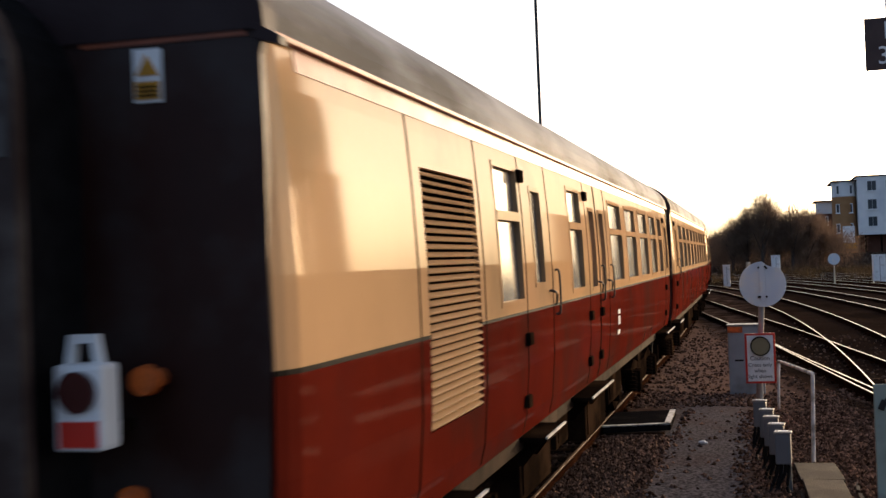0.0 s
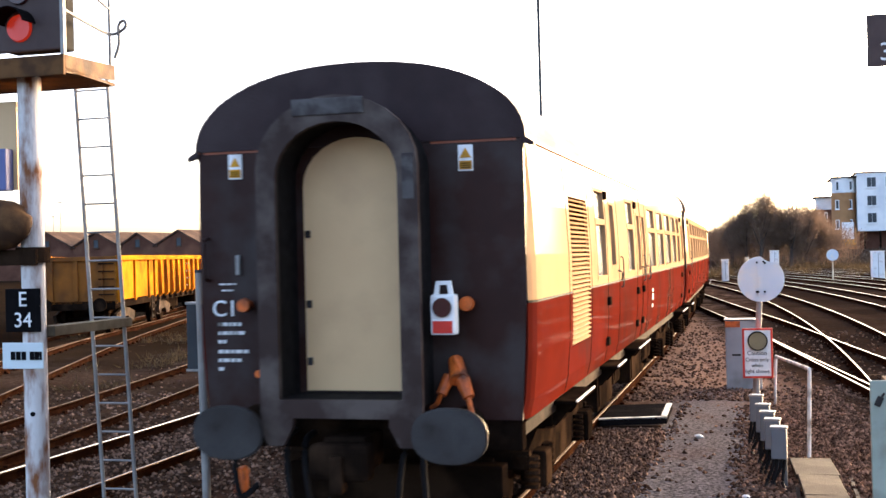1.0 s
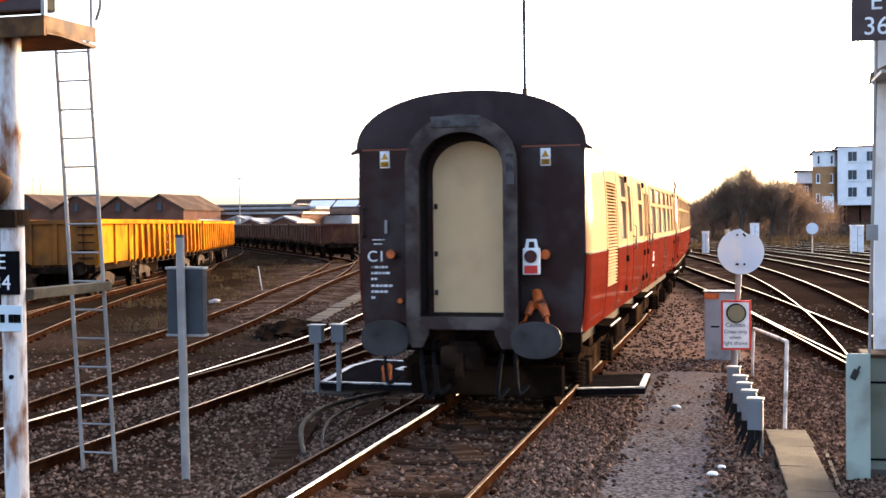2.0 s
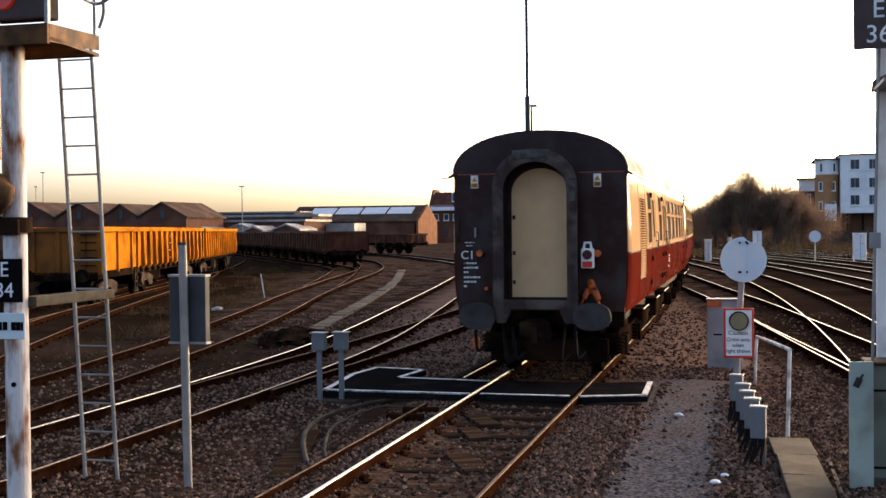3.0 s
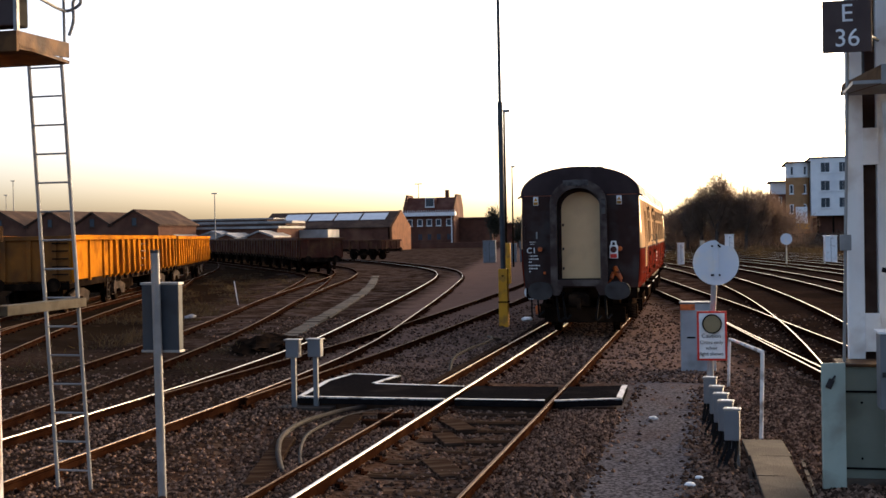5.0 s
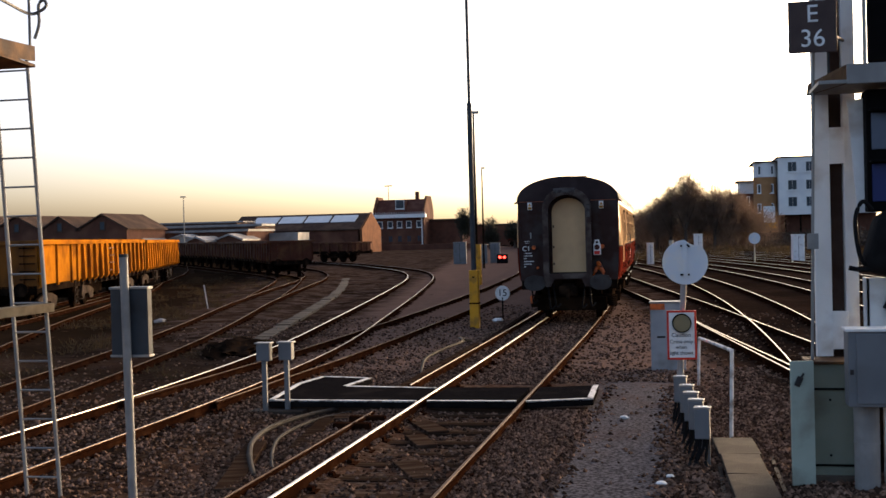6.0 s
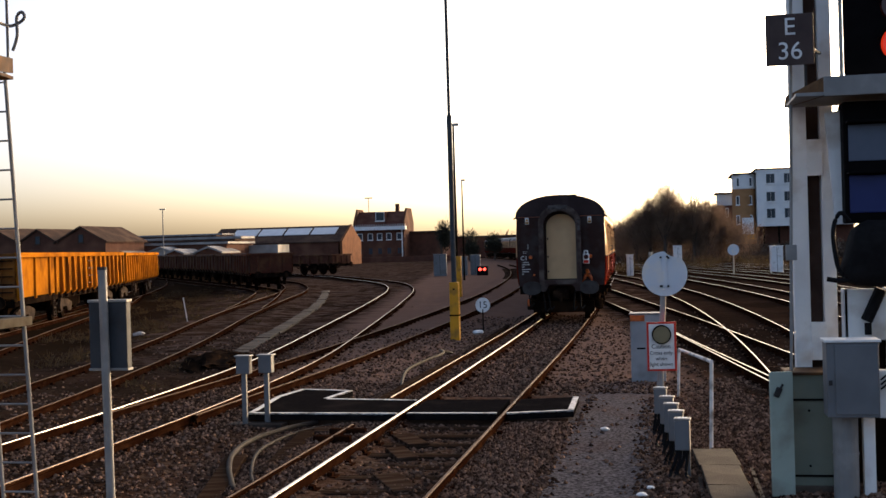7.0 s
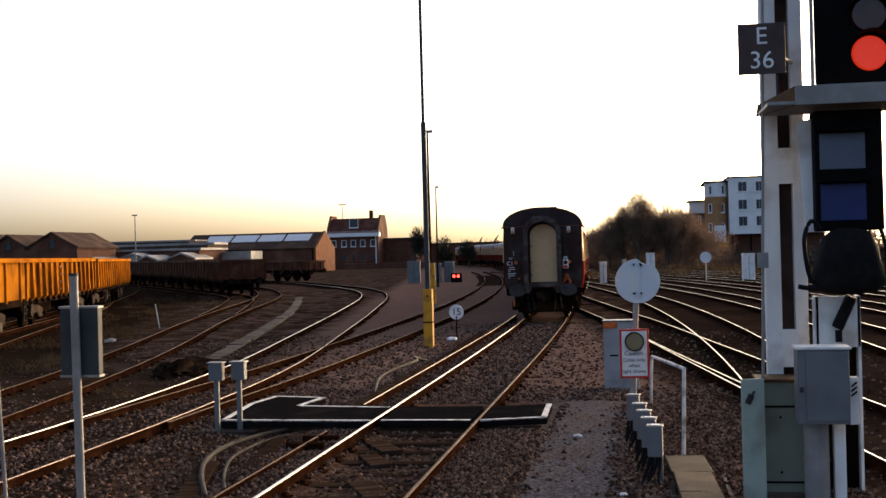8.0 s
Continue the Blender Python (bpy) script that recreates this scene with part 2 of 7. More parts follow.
def ground_mat():
    """Ballast and trodden dirt: stones in the four-foot, grey beaten path beside it, brown weeds further out."""
    m = mat("ballast_ground", (0.096, 0.058, 0.040), (0.029, 0.016, 0.0105), 16, 0.98, bump=1.0, bscale=22, c3=(0.13, 0.092, 0.066), s3=9, w3=0.22, spec=0.0)
    n, l = m.node_tree.nodes, m.node_tree.links
    b = n["Principled BSDF"]
    old = b.inputs["Base Color"].links[0].from_socket
    tc = n.new("ShaderNodeTexCoord")
    sep = n.new("ShaderNodeSeparateXYZ")
    wob = n.new("ShaderNodeTexNoise")
    wob.inputs["Scale"].default_value, wob.inputs["Detail"].default_value = 0.55, 5
    l.new(tc.outputs["Object"], sep.inputs[0])
    l.new(tc.outputs["Object"], wob.inputs["Vector"])

    def math_node(op, a, c):
        x = n.new("ShaderNodeMath")
        x.operation = op
        for v, s in ((a, 0), (c, 1)):
            if isinstance(v, (int, float)):
                x.inputs[s].default_value = v
            else:
                l.new(v, x.inputs[s])
        return x.outputs[0]

    def band(src, lo, hi, wobble):
        v = math_node("ADD", src, math_node("MULTIPLY", math_node("SUBTRACT", wob.outputs[0], 0.5), wobble))
        a = n.new("ShaderNodeMapRange")
        a.interpolation_type = "SMOOTHSTEP"
        a.inputs["From Min"].default_value, a.inputs["From Max"].default_value = lo, hi
        l.new(v, a.inputs["Value"])
        return a.outputs[0]

    def over(fac, colour, under):
        x = n.new("ShaderNodeMix")
        x.data_type = "RGBA"
        l.new(fac, x.inputs[0])
        l.new(under, x.inputs[6])
        if isinstance(colour, tuple):
            x.inputs[7].default_value = (*colour, 1)
        else:
            l.new(colour, x.inputs[7])
        return x.outputs[2]
    grit = n.new("ShaderNodeTexNoise")
    grit.inputs["Scale"].default_value, grit.inputs["Detail"].default_value = 26, 9
    l.new(tc.outputs["Object"], grit.inputs["Vector"])
    gr = n.new("ShaderNodeValToRGB")
    gr.color_ramp.elements[0].position, gr.color_ramp.elements[0].color = 0.40, (0.042, 0.037, 0.038, 1)
    gr.color_ramp.elements[1].position, gr.color_ramp.elements[1].color = 0.62, (0.160, 0.145, 0.146, 1)
    l.new(grit.outputs[0], gr.inputs[0])
    x, y = sep.outputs[0], sep.outputs[1]
    path = math_node("MULTIPLY", band(x, -1.75, -1.25, 1.2), math_node("SUBTRACT", 1.0, band(x, -0.35, 0.0, 1.0)))
    path = math_node("MULTIPLY", path, math_node("SUBTRACT", 1.0, band(y, 19.0, 23.0, 4.0)))
    red = n.new("ShaderNodeTexNoise")
    red.inputs["Scale"].default_value, red.inputs["Detail"].default_value = 0.9, 6
    l.new(tc.outputs["Object"], red.inputs["Vector"])
    rr = n.new("ShaderNodeMapRange")
    rr.inputs["From Min"].default_value, rr.inputs["From Max"].default_value = 0.50, 0.64
    l.new(red.outputs[0], rr.inputs["Value"])
    col = over(math_node("MULTIPLY", rr.outputs[0], 0.55), (0.065, 0.030, 0.018), old)
    col = over(math_node("MULTIPLY", path, 0.95), over(math_node("MULTIPLY", rr.outputs[0], 0.28), (0.075, 0.042, 0.033), gr.outputs[0]), col)
    weeds = n.new("ShaderNodeTexNoise")
    weeds.inputs["Scale"].default_value, weeds.inputs["Detail"].default_value = 0.25, 8
    l.new(tc.outputs["Object"], weeds.inputs["Vector"])
    wr = n.new("ShaderNodeMapRange")
    wr.inputs["From Min"].default_value, wr.inputs["From Max"].default_value = 0.38, 0.6
    l.new(weeds.outputs[0], wr.inputs["Value"])
    far_left = math_node("SUBTRACT", 1.0, band(math_node("ADD", x, math_node("MULTIPLY", y, 0.30)), -7.5, -4.5, 3.0))
    far_left = math_node("MULTIPLY", far_left, band(y, 20, 30, 6))
    col = over(math_node("MULTIPLY", far_left, math_node("ADD", 0.78, math_node("MULTIPLY", wr.outputs[0], 0.2))), (0.017, 0.0105, 0.0055), col)
    skew = math_node("ADD", x, math_node("MULTIPLY", y, 0.14))
    right = math_node("MULTIPLY", band(skew, 3.3, 4.3, 1.0), math_node("ADD", 0.72, math_node("MULTIPLY", wr.outputs[0], 0.22)))
    col = over(right, (0.012, 0.008, 0.006), col)
    left = math_node("SUBTRACT", 1.0, band(x, -6.8, -5.0, 1.4))
    col = over(math_node("MULTIPLY", left, math_node("ADD", 0.55, math_node("MULTIPLY", wr.outputs[0], 0.35))), (0.013, 0.0085, 0.0055), col)
    clods = n.new("ShaderNodeTexNoise")
    clods.inputs["Scale"].default_value, clods.inputs["Detail"].default_value = 1.1, 9
    clods.inputs["Roughness"].default_value = 0.72
    l.new(tc.outputs["Object"], clods.inputs["Vector"])
    cr = n.new("ShaderNodeMapRange")
    cr.inputs["From Min"].default_value, cr.inputs["From Max"].default_value = 0.47, 0.60
    l.new(clods.outputs[0], cr.inputs["Value"])
    col = over(math_node("MULTIPLY", math_node("MULTIPLY", cr.outputs[0], far_left), 0.8), (0.016, 0.010, 0.006), col)
    pale = math_node("MULTIPLY", math_node("MULTIPLY", cr.outputs[0], band(y, 20, 32, 5)), math_node("SUBTRACT", 1.0, band(x, -1.5, 1.0, 1.0)))
    col = over(math_node("MULTIPLY", math_node("MULTIPLY", pale, math_node("SUBTRACT", 1.0, far_left)), 0.75), (0.105, 0.072, 0.060), col)
    dust = math_node("MULTIPLY", band(y, 18.5, 22.5, 3.0), math_node("SUBTRACT", 1.0, band(skew, 3.2, 4.0, 1.0)))
    dust = math_node("MULTIPLY", dust, band(math_node("ADD", x, math_node("MULTIPLY", y, 0.16)), -5.0, -3.6, 1.4))
    col = over(math_node("MULTIPLY", dust, math_node("ADD", 0.40, math_node("MULTIPLY", grit.outputs[0], 0.7))), (0.165, 0.106, 0.084), col)
    l.new(col, b.inputs["Base Color"])
    return m


GROUND = ground_mat()


# ---------------------------------------------------------------- building blocks
def part(name, bm, material, parent=None, label="", smooth=False):
    me = bpy.data.meshes.new(name)
    bm.to_mesh(me)
    bm.free()
    if smooth:
        for p in me.polygons:
            p.use_smooth = True
    me.materials.append(material)
    ob = new(name, me)
    if parent:
        ob.parent = parent
    return tagged(ob, label)


def sharing(name, me, parent, m):
    ob = new(name, me)
    ob.parent = parent
    ob.matrix_basis = m
    return ob


def thing(name, label, category, group="", kind="", m=None):
    ob = tagged(new(name), label, category, group, kind)
    if m is not None:
        ob.matrix_basis = m
    return ob


def box(bm, x0, x1, y0, y1, z0, z1, bevel=0.0, m=None):
    made = bmesh.ops.create_cube(bm, size=1.0)["verts"]
    bmesh.ops.scale(bm, vec=(x1 - x0, y1 - y0, z1 - z0), verts=made)
    bmesh.ops.translate(bm, vec=((x0 + x1) / 2, (y0 + y1) / 2, (z0 + z1) / 2), verts=made)
    if bevel:
        edges = list({e for v in made for e in v.link_edges})
        got = bmesh.ops.bevel(bm, geom=edges, offset=bevel, segments=2, affect="EDGES", profile=0.6)
        made = list({v for f in got["faces"] for v in f.verts} | {v for v in made if v.is_valid})
    if m is not None:
        bmesh.ops.transform(bm, matrix=m, verts=made)
    return bm


def tube(bm, a, c, r, seg=12, r2=None):
    a, c = Vector(a), Vector(c)
    d = c - a
    made = bmesh.ops.create_cone(bm, cap_ends=True, segments=seg, radius1=r, radius2=r if r2 is None else r2, depth=d.length)["verts"]
    bmesh.ops.transform(bm, matrix=Matrix.Translation((a + c) / 2) @ d.to_track_quat("Z", "Y").to_matrix().to_4x4(), verts=made)
    return bm


def pipe(bm, pts, r, seg=8):
    """A bent pipe or cable through pts, smoothed."""
    pts = [Vector(p) for p in pts]
    if len(pts) > 2:
        fine = []
        for i in range(len(pts) - 1):
            p0, p1, p2, p3 = pts[max(i - 1, 0)], pts[i], pts[i + 1], pts[min(i + 2, len(pts) - 1)]
            for k in range(6):
                t = k / 6
                fine.append(0.5 * (2 * p1 + (p2 - p0) * t + (2 * p0 - 5 * p1 + 4 * p2 - p3) * t * t + (3 * p1 - p0 - 3 * p2 + p3) * t ** 3))
        pts = fine + [pts[-1]]
    rings = []
    for i, p in enumerate(pts):
        d = (pts[min(i + 1, len(pts) - 1)] - pts[max(i - 1, 0)]).normalized()
        side = d.cross(Vector((0, 0, 1)) if abs(d.z) < 0.9 else Vector((0, 1, 0))).normalized()
        upv = side.cross(d)
        rings.append([bm.verts.new(p + r * (math.cos(2 * math.pi * k / seg) * side + math.sin(2 * math.pi * k / seg) * upv)) for k in range(seg)])
    for a, c in zip(rings, rings[1:]):
        for k in range(seg):
            bm.faces.new((a[k], a[(k + 1) % seg], c[(k + 1) % seg], c[k]))
    bm.faces.new(rings[0][::-1])
    bm.faces.new(rings[-1])
    return bm


def prism(bm, outline, depth, m=None):
    """An outline in the x-z plane, made solid from y = 0 to y = depth."""
    a = [bm.verts.new((x, 0, z)) for x, z in outline]
    c = [bm.verts.new((x, depth, z)) for x, z in outline]
    k = len(outline)
    bm.faces.new(a)
    bm.faces.new(c[::-1])
    for i in range(k):
        bm.faces.new((a[i], c[i], c[(i + 1) % k], a[(i + 1) % k]))
    bmesh.ops.recalc_face_normals(bm, faces=bm.faces[:])
    if m is not None:
        bmesh.ops.transform(bm, matrix=m, verts=a + c)
    return bm


def ring_prism(bm, outer, inner, depth, m=None, closed=True):
    """A frame between two outlines of equal count, made solid from y = 0 to depth."""
    vs = []
    for y in (0, depth):
        vs.append(([bm.verts.new((x, y, z)) for x, z in outer], [bm.verts.new((x, y, z)) for x, z in inner]))
    k = len(outer)
    for i in range(k if closed else k - 1):
        j = (i + 1) % k
        (oa, ia), (ob_, ib) = vs
        bm.faces.new((oa[i], oa[j], ia[j], ia[i]))
        bm.faces.new((ob_[j], ob_[i], ib[i], ib[j]))
        bm.faces.new((oa[j], oa[i], ob_[i], ob_[j]))
        bm.faces.new((ia[i], ia[j], ib[j], ib[i]))
    if not closed:
        for i in (0, k - 1):
            (oa, ia), (ob_, ib) = vs
            bm.faces.new((oa[i], ia[i], ib[i], ob_[i]))
    if m is not None:
        bmesh.ops.transform(bm, matrix=m, verts=[v for a, c in vs for v in a + c])
    bmesh.ops.recalc_face_normals(bm, faces=bm.faces[:])
    return bm


def lettering(name, text, size, m, material, parent, label="", depth=0.002):
    cu = bpy.data.curves.new(name, "FONT")
    cu.body, cu.size, cu.extrude, cu.align_x, cu.align_y = text, size, depth, "CENTER", "CENTER"
    tmp = bpy.data.objects.new(name, cu)
    me = bpy.data.meshes.new_from_object(tmp)
    bpy.data.objects.remove(tmp)
    me.materials.append(material)
    ob = new(name, me)
    ob.parent = parent
    ob.matrix_basis = m
    return tagged(ob, label)


FACING = pose(0, 0, 0, 90, 0, 0)   # turns flat lettering upright, to be read from -y


# ---------------------------------------------------------------- ground
def ground_z(x, y):
    """Trodden ground, with ballast packed up round the sleepers of each track."""
    z = -0.20
    if -40 <= x <= 22 and 0 <= y <= 90:
        z += 0.03 * noise.noise((x * 0.5, y * 0.5, 0.3)) + 0.022 * noise.noise((x * 1.7, y * 1.7, 4)) + 0.012 * noise.noise((x * 4.1, y * 4.1, 9))
        packed = 0.0
        for ys, xs, owner in BEDS:
            if ys[0] <= y <= ys[-1]:
                d = abs(x - float(np.interp(y, ys, xs)))
                if d < 2.0:
                    fill = 0.062
                    if owner is main_track and d < 0.66:
                        fill = 0.022 if y < 17 else 0.048
                    packed = max(packed, fill * min(1.0, (2.0 - d) / 0.5))
        z += packed
        if -1.75 < x < 0.2:
            z = max(z, -0.165 + 0.012 * noise.noise((x * 1.7, y * 1.7, 4)))
    return z


def ground():
    xs = sorted({*np.arange(-40, -16, 0.75), *np.arange(-16, 12.01, 0.25), *np.arange(12.75, 22.6, 0.75), *np.arange(-120, -40, 10.0), *np.arange(24, 60, 8.0), -4000, -1500, -600, -250, 120, 250, 600, 1500, 4000})
    ys = sorted({*np.arange(0, 30, 0.25), *np.arange(30, 90.5, 0.6), *np.arange(96, 160, 6.0), -400, -100, -40, -12, 250, 500, 1200, 4500})
    verts = [(x, y, ground_z(x, y)) for y in ys for x in xs]
    k = len(xs)
    faces = [(j * k + i, j * k + i + 1, (j + 1) * k + i + 1, (j + 1) * k + i) for j in range(len(ys) - 1) for i in range(k - 1)]
    me = bpy.data.meshes.new("ground")
    me.from_pydata(verts, [], faces)
    me.polygons.foreach_set("use_smooth", [True] * len(faces))
    me.materials.append(GROUND)
    return tagged(new("ground", me), "brown ballast and trodden dirt across a railway yard", "ground", kind="structure")


# ---------------------------------------------------------------- tracks
BEND_Y, BEND_R = 25.0, 750.0


def main_x(y):
    return -3.05 - max(0.0, y - BEND_Y) ** 2 / (2 * BEND_R)


def spline(pts):
    """x as a smooth function of y through a few stations."""
    ys, xs = [p[1] for p in pts], [p[0] for p in pts]

    def at(y):
        i = max(0, min(len(ys) - 2, int(np.searchsorted(ys, y)) - 1))
        if y <= ys[0] or y >= ys[-1]:
            j = 0 if y <= ys[0] else len(ys) - 2
            return xs[j] + (xs[j + 1] - xs[j]) * (y - ys[j]) / (ys[j + 1] - ys[j])
        slope = lambda k: (xs[min(k + 1, len(xs) - 1)] - xs[max(k - 1, 0)]) / (ys[min(k + 1, len(ys) - 1)] - ys[max(k - 1, 0)])
        hh = ys[i + 1] - ys[i]
        t = (y - ys[i]) / hh
        return ((2 * t ** 3 - 3 * t * t + 1) * xs[i] + (t ** 3 - 2 * t * t + t) * hh * slope(i)
                + (-2 * t ** 3 + 3 * t * t) * xs[i + 1] + (t ** 3 - t * t) * hh * slope(i + 1))
    return at


def stations(path, y0, y1, step):
    out, y = [], y0
    while y <= y1:
        dx = (path(y + 0.05) - path(y - 0.05)) / 0.1
        out.append((Vector((path(y), y, 0)), Vector((1, -dx, 0)).normalized(), math.atan(-dx)))
        y += step / math.sqrt(1 + dx * dx)
    return out


FOOT = [(-0.07, -0.159), (0.07, -0.159), (0.07, -0.148), (0.012, -0.128), (0.010, -0.05), (0.034, -0.036), (0.036, -0.008), (-0.036, -0.008), (-0.034, -0.036), (-0.010, -0.05), (-0.012, -0.128), (-0.07, -0.148)]
HEAD = [(-0.022, -0.010), (0.022, -0.010), (0.020, -0.003), (0.014, 0.001), (-0.014, 0.001), (-0.020, -0.003)]


def swept(bm, path, off, section, y0, y1, step, lift=0.0):
    prev = None
    for p, side, _ in stations(path, y0, y1, step):
        ring = [bm.verts.new(p + side * (off + u) + Vector((0, 0, w + lift))) for u, w in section]
        if prev:
            k = len(ring)
            for i in range(k):
                bm.faces.new((prev[i], prev[(i + 1) % k], ring[(i + 1) % k], ring[i]))
        else:
            bm.faces.new(ring[::-1])
        prev = ring
    bm.faces.new(prev)
    bmesh.ops.recalc_face_normals(bm, faces=bm.faces[:])
    return bm


def one_rail(owner, path, off, y0, y1, shine, step=2.0, label="", worn=0.62):
    r = part("rail", swept(bmesh.new(), path, off, FOOT, y0, y1, step), RAIL_RUST, owner, label or "rust-brown steel rail")
    part("rail_head", swept(bmesh.new(), path, off, [(u * worn, w) for u, w in HEAD], y0, y1, step), (RAIL_DULL, RAIL_TOP, RAIL_WORN)[int(shine)], r, "worn running surface")
    return r


bm = bmesh.new()
box(bm, -1.3, 1.3, -0.125, 0.125, -0.29, -0.158, 0.008)
SLEEPER = bpy.data.meshes.new("sleeper")
bm.to_mesh(SLEEPER)
bm.free()
SLEEPER.materials.append(TIMBER)
bm = bmesh.new()
for sgn in (-1, 1):
    box(bm, sgn * 0.7525 - 0.16, sgn * 0.7525 + 0.16, -0.085, 0.085, -0.160, -0.138)
    for o in (-0.085, 0.085):
        box(bm, sgn * 0.7525 + o - 0.03, sgn * 0.7525 + o + 0.03, -0.05, 0.05, -0.139, -0.098, 0.006)
CHAIRS = bpy.data.meshes.new("chairs")
bm.to_mesh(CHAIRS)
bm.free()
CHAIRS.materials.append(RAIL_RUST)


BEDS = []           # the course of each track, for the ballast heaped round its sleepers


def track(label, path, y0, y1, near, shine=True, group="yard tracks", rails=(-0.7525, 0.7525), sleepers=True, pitch=0.72, rng=random.Random(3)):
    owner = thing("railway_track", label, "railway track", group, "structure")
    for k, off in enumerate(rails):
        one_rail(owner, path, off, y0, y1, shine[k] if isinstance(shine, tuple) else shine, worn=0.95 if shine == (1, 0) else 0.62)
    ys_ = np.arange(y0, y1, 1.0)
    BEDS.append((ys_, np.array([path(v) for v in ys_]), owner))
    if not sleepers:
        return owner
    rest, fast = bmesh.new(), bmesh.new()
    for p, side, a in stations(path, y0, y1, pitch):
        m = Matrix.Translation(p + Vector((rng.uniform(-0.04, 0.04), rng.uniform(-0.03, 0.03), rng.uniform(-0.012, 0.004)))) @ Matrix.Rotation(a + rng.uniform(-0.015, 0.015), 4, "Z")
        if p.y < near:
            sharing("sleeper", SLEEPER, owner, m)
        elif p.y < 130:
            box(rest, -1.3, 1.3, -0.125, 0.125, -0.29, -0.158, 0, m)
        if p.y < near + 25:
            k = len(fast.verts)
            fast.from_mesh(CHAIRS)
            fast.verts.ensure_lookup_table()
            bmesh.ops.transform(fast, matrix=Matrix.Translation(p) @ Matrix.Rotation(a, 4, "Z"), verts=fast.verts[k:])
    if len(rest.verts):
        tagged(part("far_sleepers", rest, TIMBER, owner, "weathered timber sleepers"), kind="stuff")
    if len(fast.verts):
        tagged(part("rail_fastenings", fast, RAIL_RUST, owner, "rusty chairs and clips"), kind="stuff")
    return owner


main_track = track("bright-topped running line on timber sleepers and brown ballast", main_x, -24.0, 330.0, 62.0, (1, 0))
low = one_rail(main_track, lambda y: -4.34, 0.0, 6.0, 16.4, 0, label="extra rail laid low beside the running rail")
low.location.z = -0.06
one_rail(main_track, lambda y: -4.36 if y < 30 else -4.36 - (y - 30) ** 2 / 1100, 0.0, 18.4, 46.0, 2, label="extra rail laid beside the running rail")
a_x = spline([(-7.68, 2), (-7.68, 12), (-7.75, 18), (-8.25, 25), (-9.4, 33), (-12.4, 52), (-15.3, 68), (-18.6, 80), (-23.4, 91.5), (-31.5, 108), (-44, 128)])
track("curving siding with bright rail heads on timber sleepers", a_x, -24.0, 128.0, 50.0, (1, 2))
s_in = spline([(-7.66, 14), (-7.58, 18), (-7.44, 23), (-7.42, 26)])
s_x = lambda y: s_in(y) if y < 24 else -7.43 - (y - 24) ** 2 / (2 * 620)
track("dull-railed siding leaving the turnout straight on", s_x, 16.5, 150.0, 40.0, False)
b_x = spline([(-8.6, 4), (-10.6, 17.4), (-12.0, 25), (-13.6, 32), (-16.4, 43), (-19.0, 54.6), (-21.7, 67), (-24.6, 77), (-29.8, 90), (-40, 108)])
track("rusty outer siding on buried sleepers", b_x, 4.0, 108.0, 40.0, False)
b2_x = spline([(-17.7, 48), (-19.6, 55), (-22.2, 64), (-24.2, 70), (-28.5, 78.5), (-36, 91), (-53, 119), (-70, 147)])
track("rusty siding holding brown mineral wagons", b2_x, 48.0, 147.0, 0.0, False)
c_x = spline([(-10, 8), (-16.3, 24), (-19.6, 32.8), (-23.0, 42.7), (-28.2, 58), (-45.5, 98), (-60, 130)])
track("rusty siding holding orange box wagons", c_x, 8.0, 130.0, 50.0, False)
d_x = spline([(5.4, 2), (4.1, 9), (3.25, 14.3), (2.45, 20.2), (1.15, 29.8), (0.05, 38), (-1.35, 47), (-3.3, 60), (-5.6, 76)])
track("bright crossover track running into the main line", d_x, 2.0, 76.0, 34.0)
check = spline([(2.65, 14.3), (1.87, 20.2), (0.45, 29.8), (-0.6, 38)])
d_owner = thing("check_rail", "bright check rail beside the crossover rail", "rail", kind="structure")
one_rail(d_owner, check, 0.0, 16.0, 36.0, True)
e_x = lambda y: 2.55 - max(0.0, y - 20) ** 2 / (2 * 345)
track("bright running line curving beside the crossover", e_x, 19.0, 120.0, 40.0)
for gap, near in ((3.7, 40), (7.3, 40), (10.9, 45), (14.6, 0), (18.2, 0)):
    track("parallel running line with bright rail heads", (lambda g: lambda y: 2.55 + g - max(0.0, y - 20) ** 2 / (2 * (345 + g)))(gap), -24.0, 150.0, near, group="main running lines")

c2_x = spline([(-17.3, 20), (-22.75, 38.2), (-27.8, 54.7), (-33.4, 71.3), (-40.5, 90), (-52, 116)])
track("rusty siding under the orange box wagons", c2_x, 22.0, 116.0, 0.0, False)
ground()


# ---------------------------------------------------------------- the train
COACH = 18.6            # body length
PITCH = 19.25           # from coach to coach
PROFILE = [(1.10, 1.325), (1.25, 1.362), (1.6, 1.392), (2.0, 1.40), (2.35, 1.397), (2.75, 1.378), (3.05, 1.354), (3.235, 1.332)]


def half(z):
    return float(np.interp(z, [p[0] for p in PROFILE], [p[1] for p in PROFILE]))


def pinch(y):
    d = min(y, COACH - y)
    return 0.05 * (1 - min(d / 0.22, 1.0)) ** 2


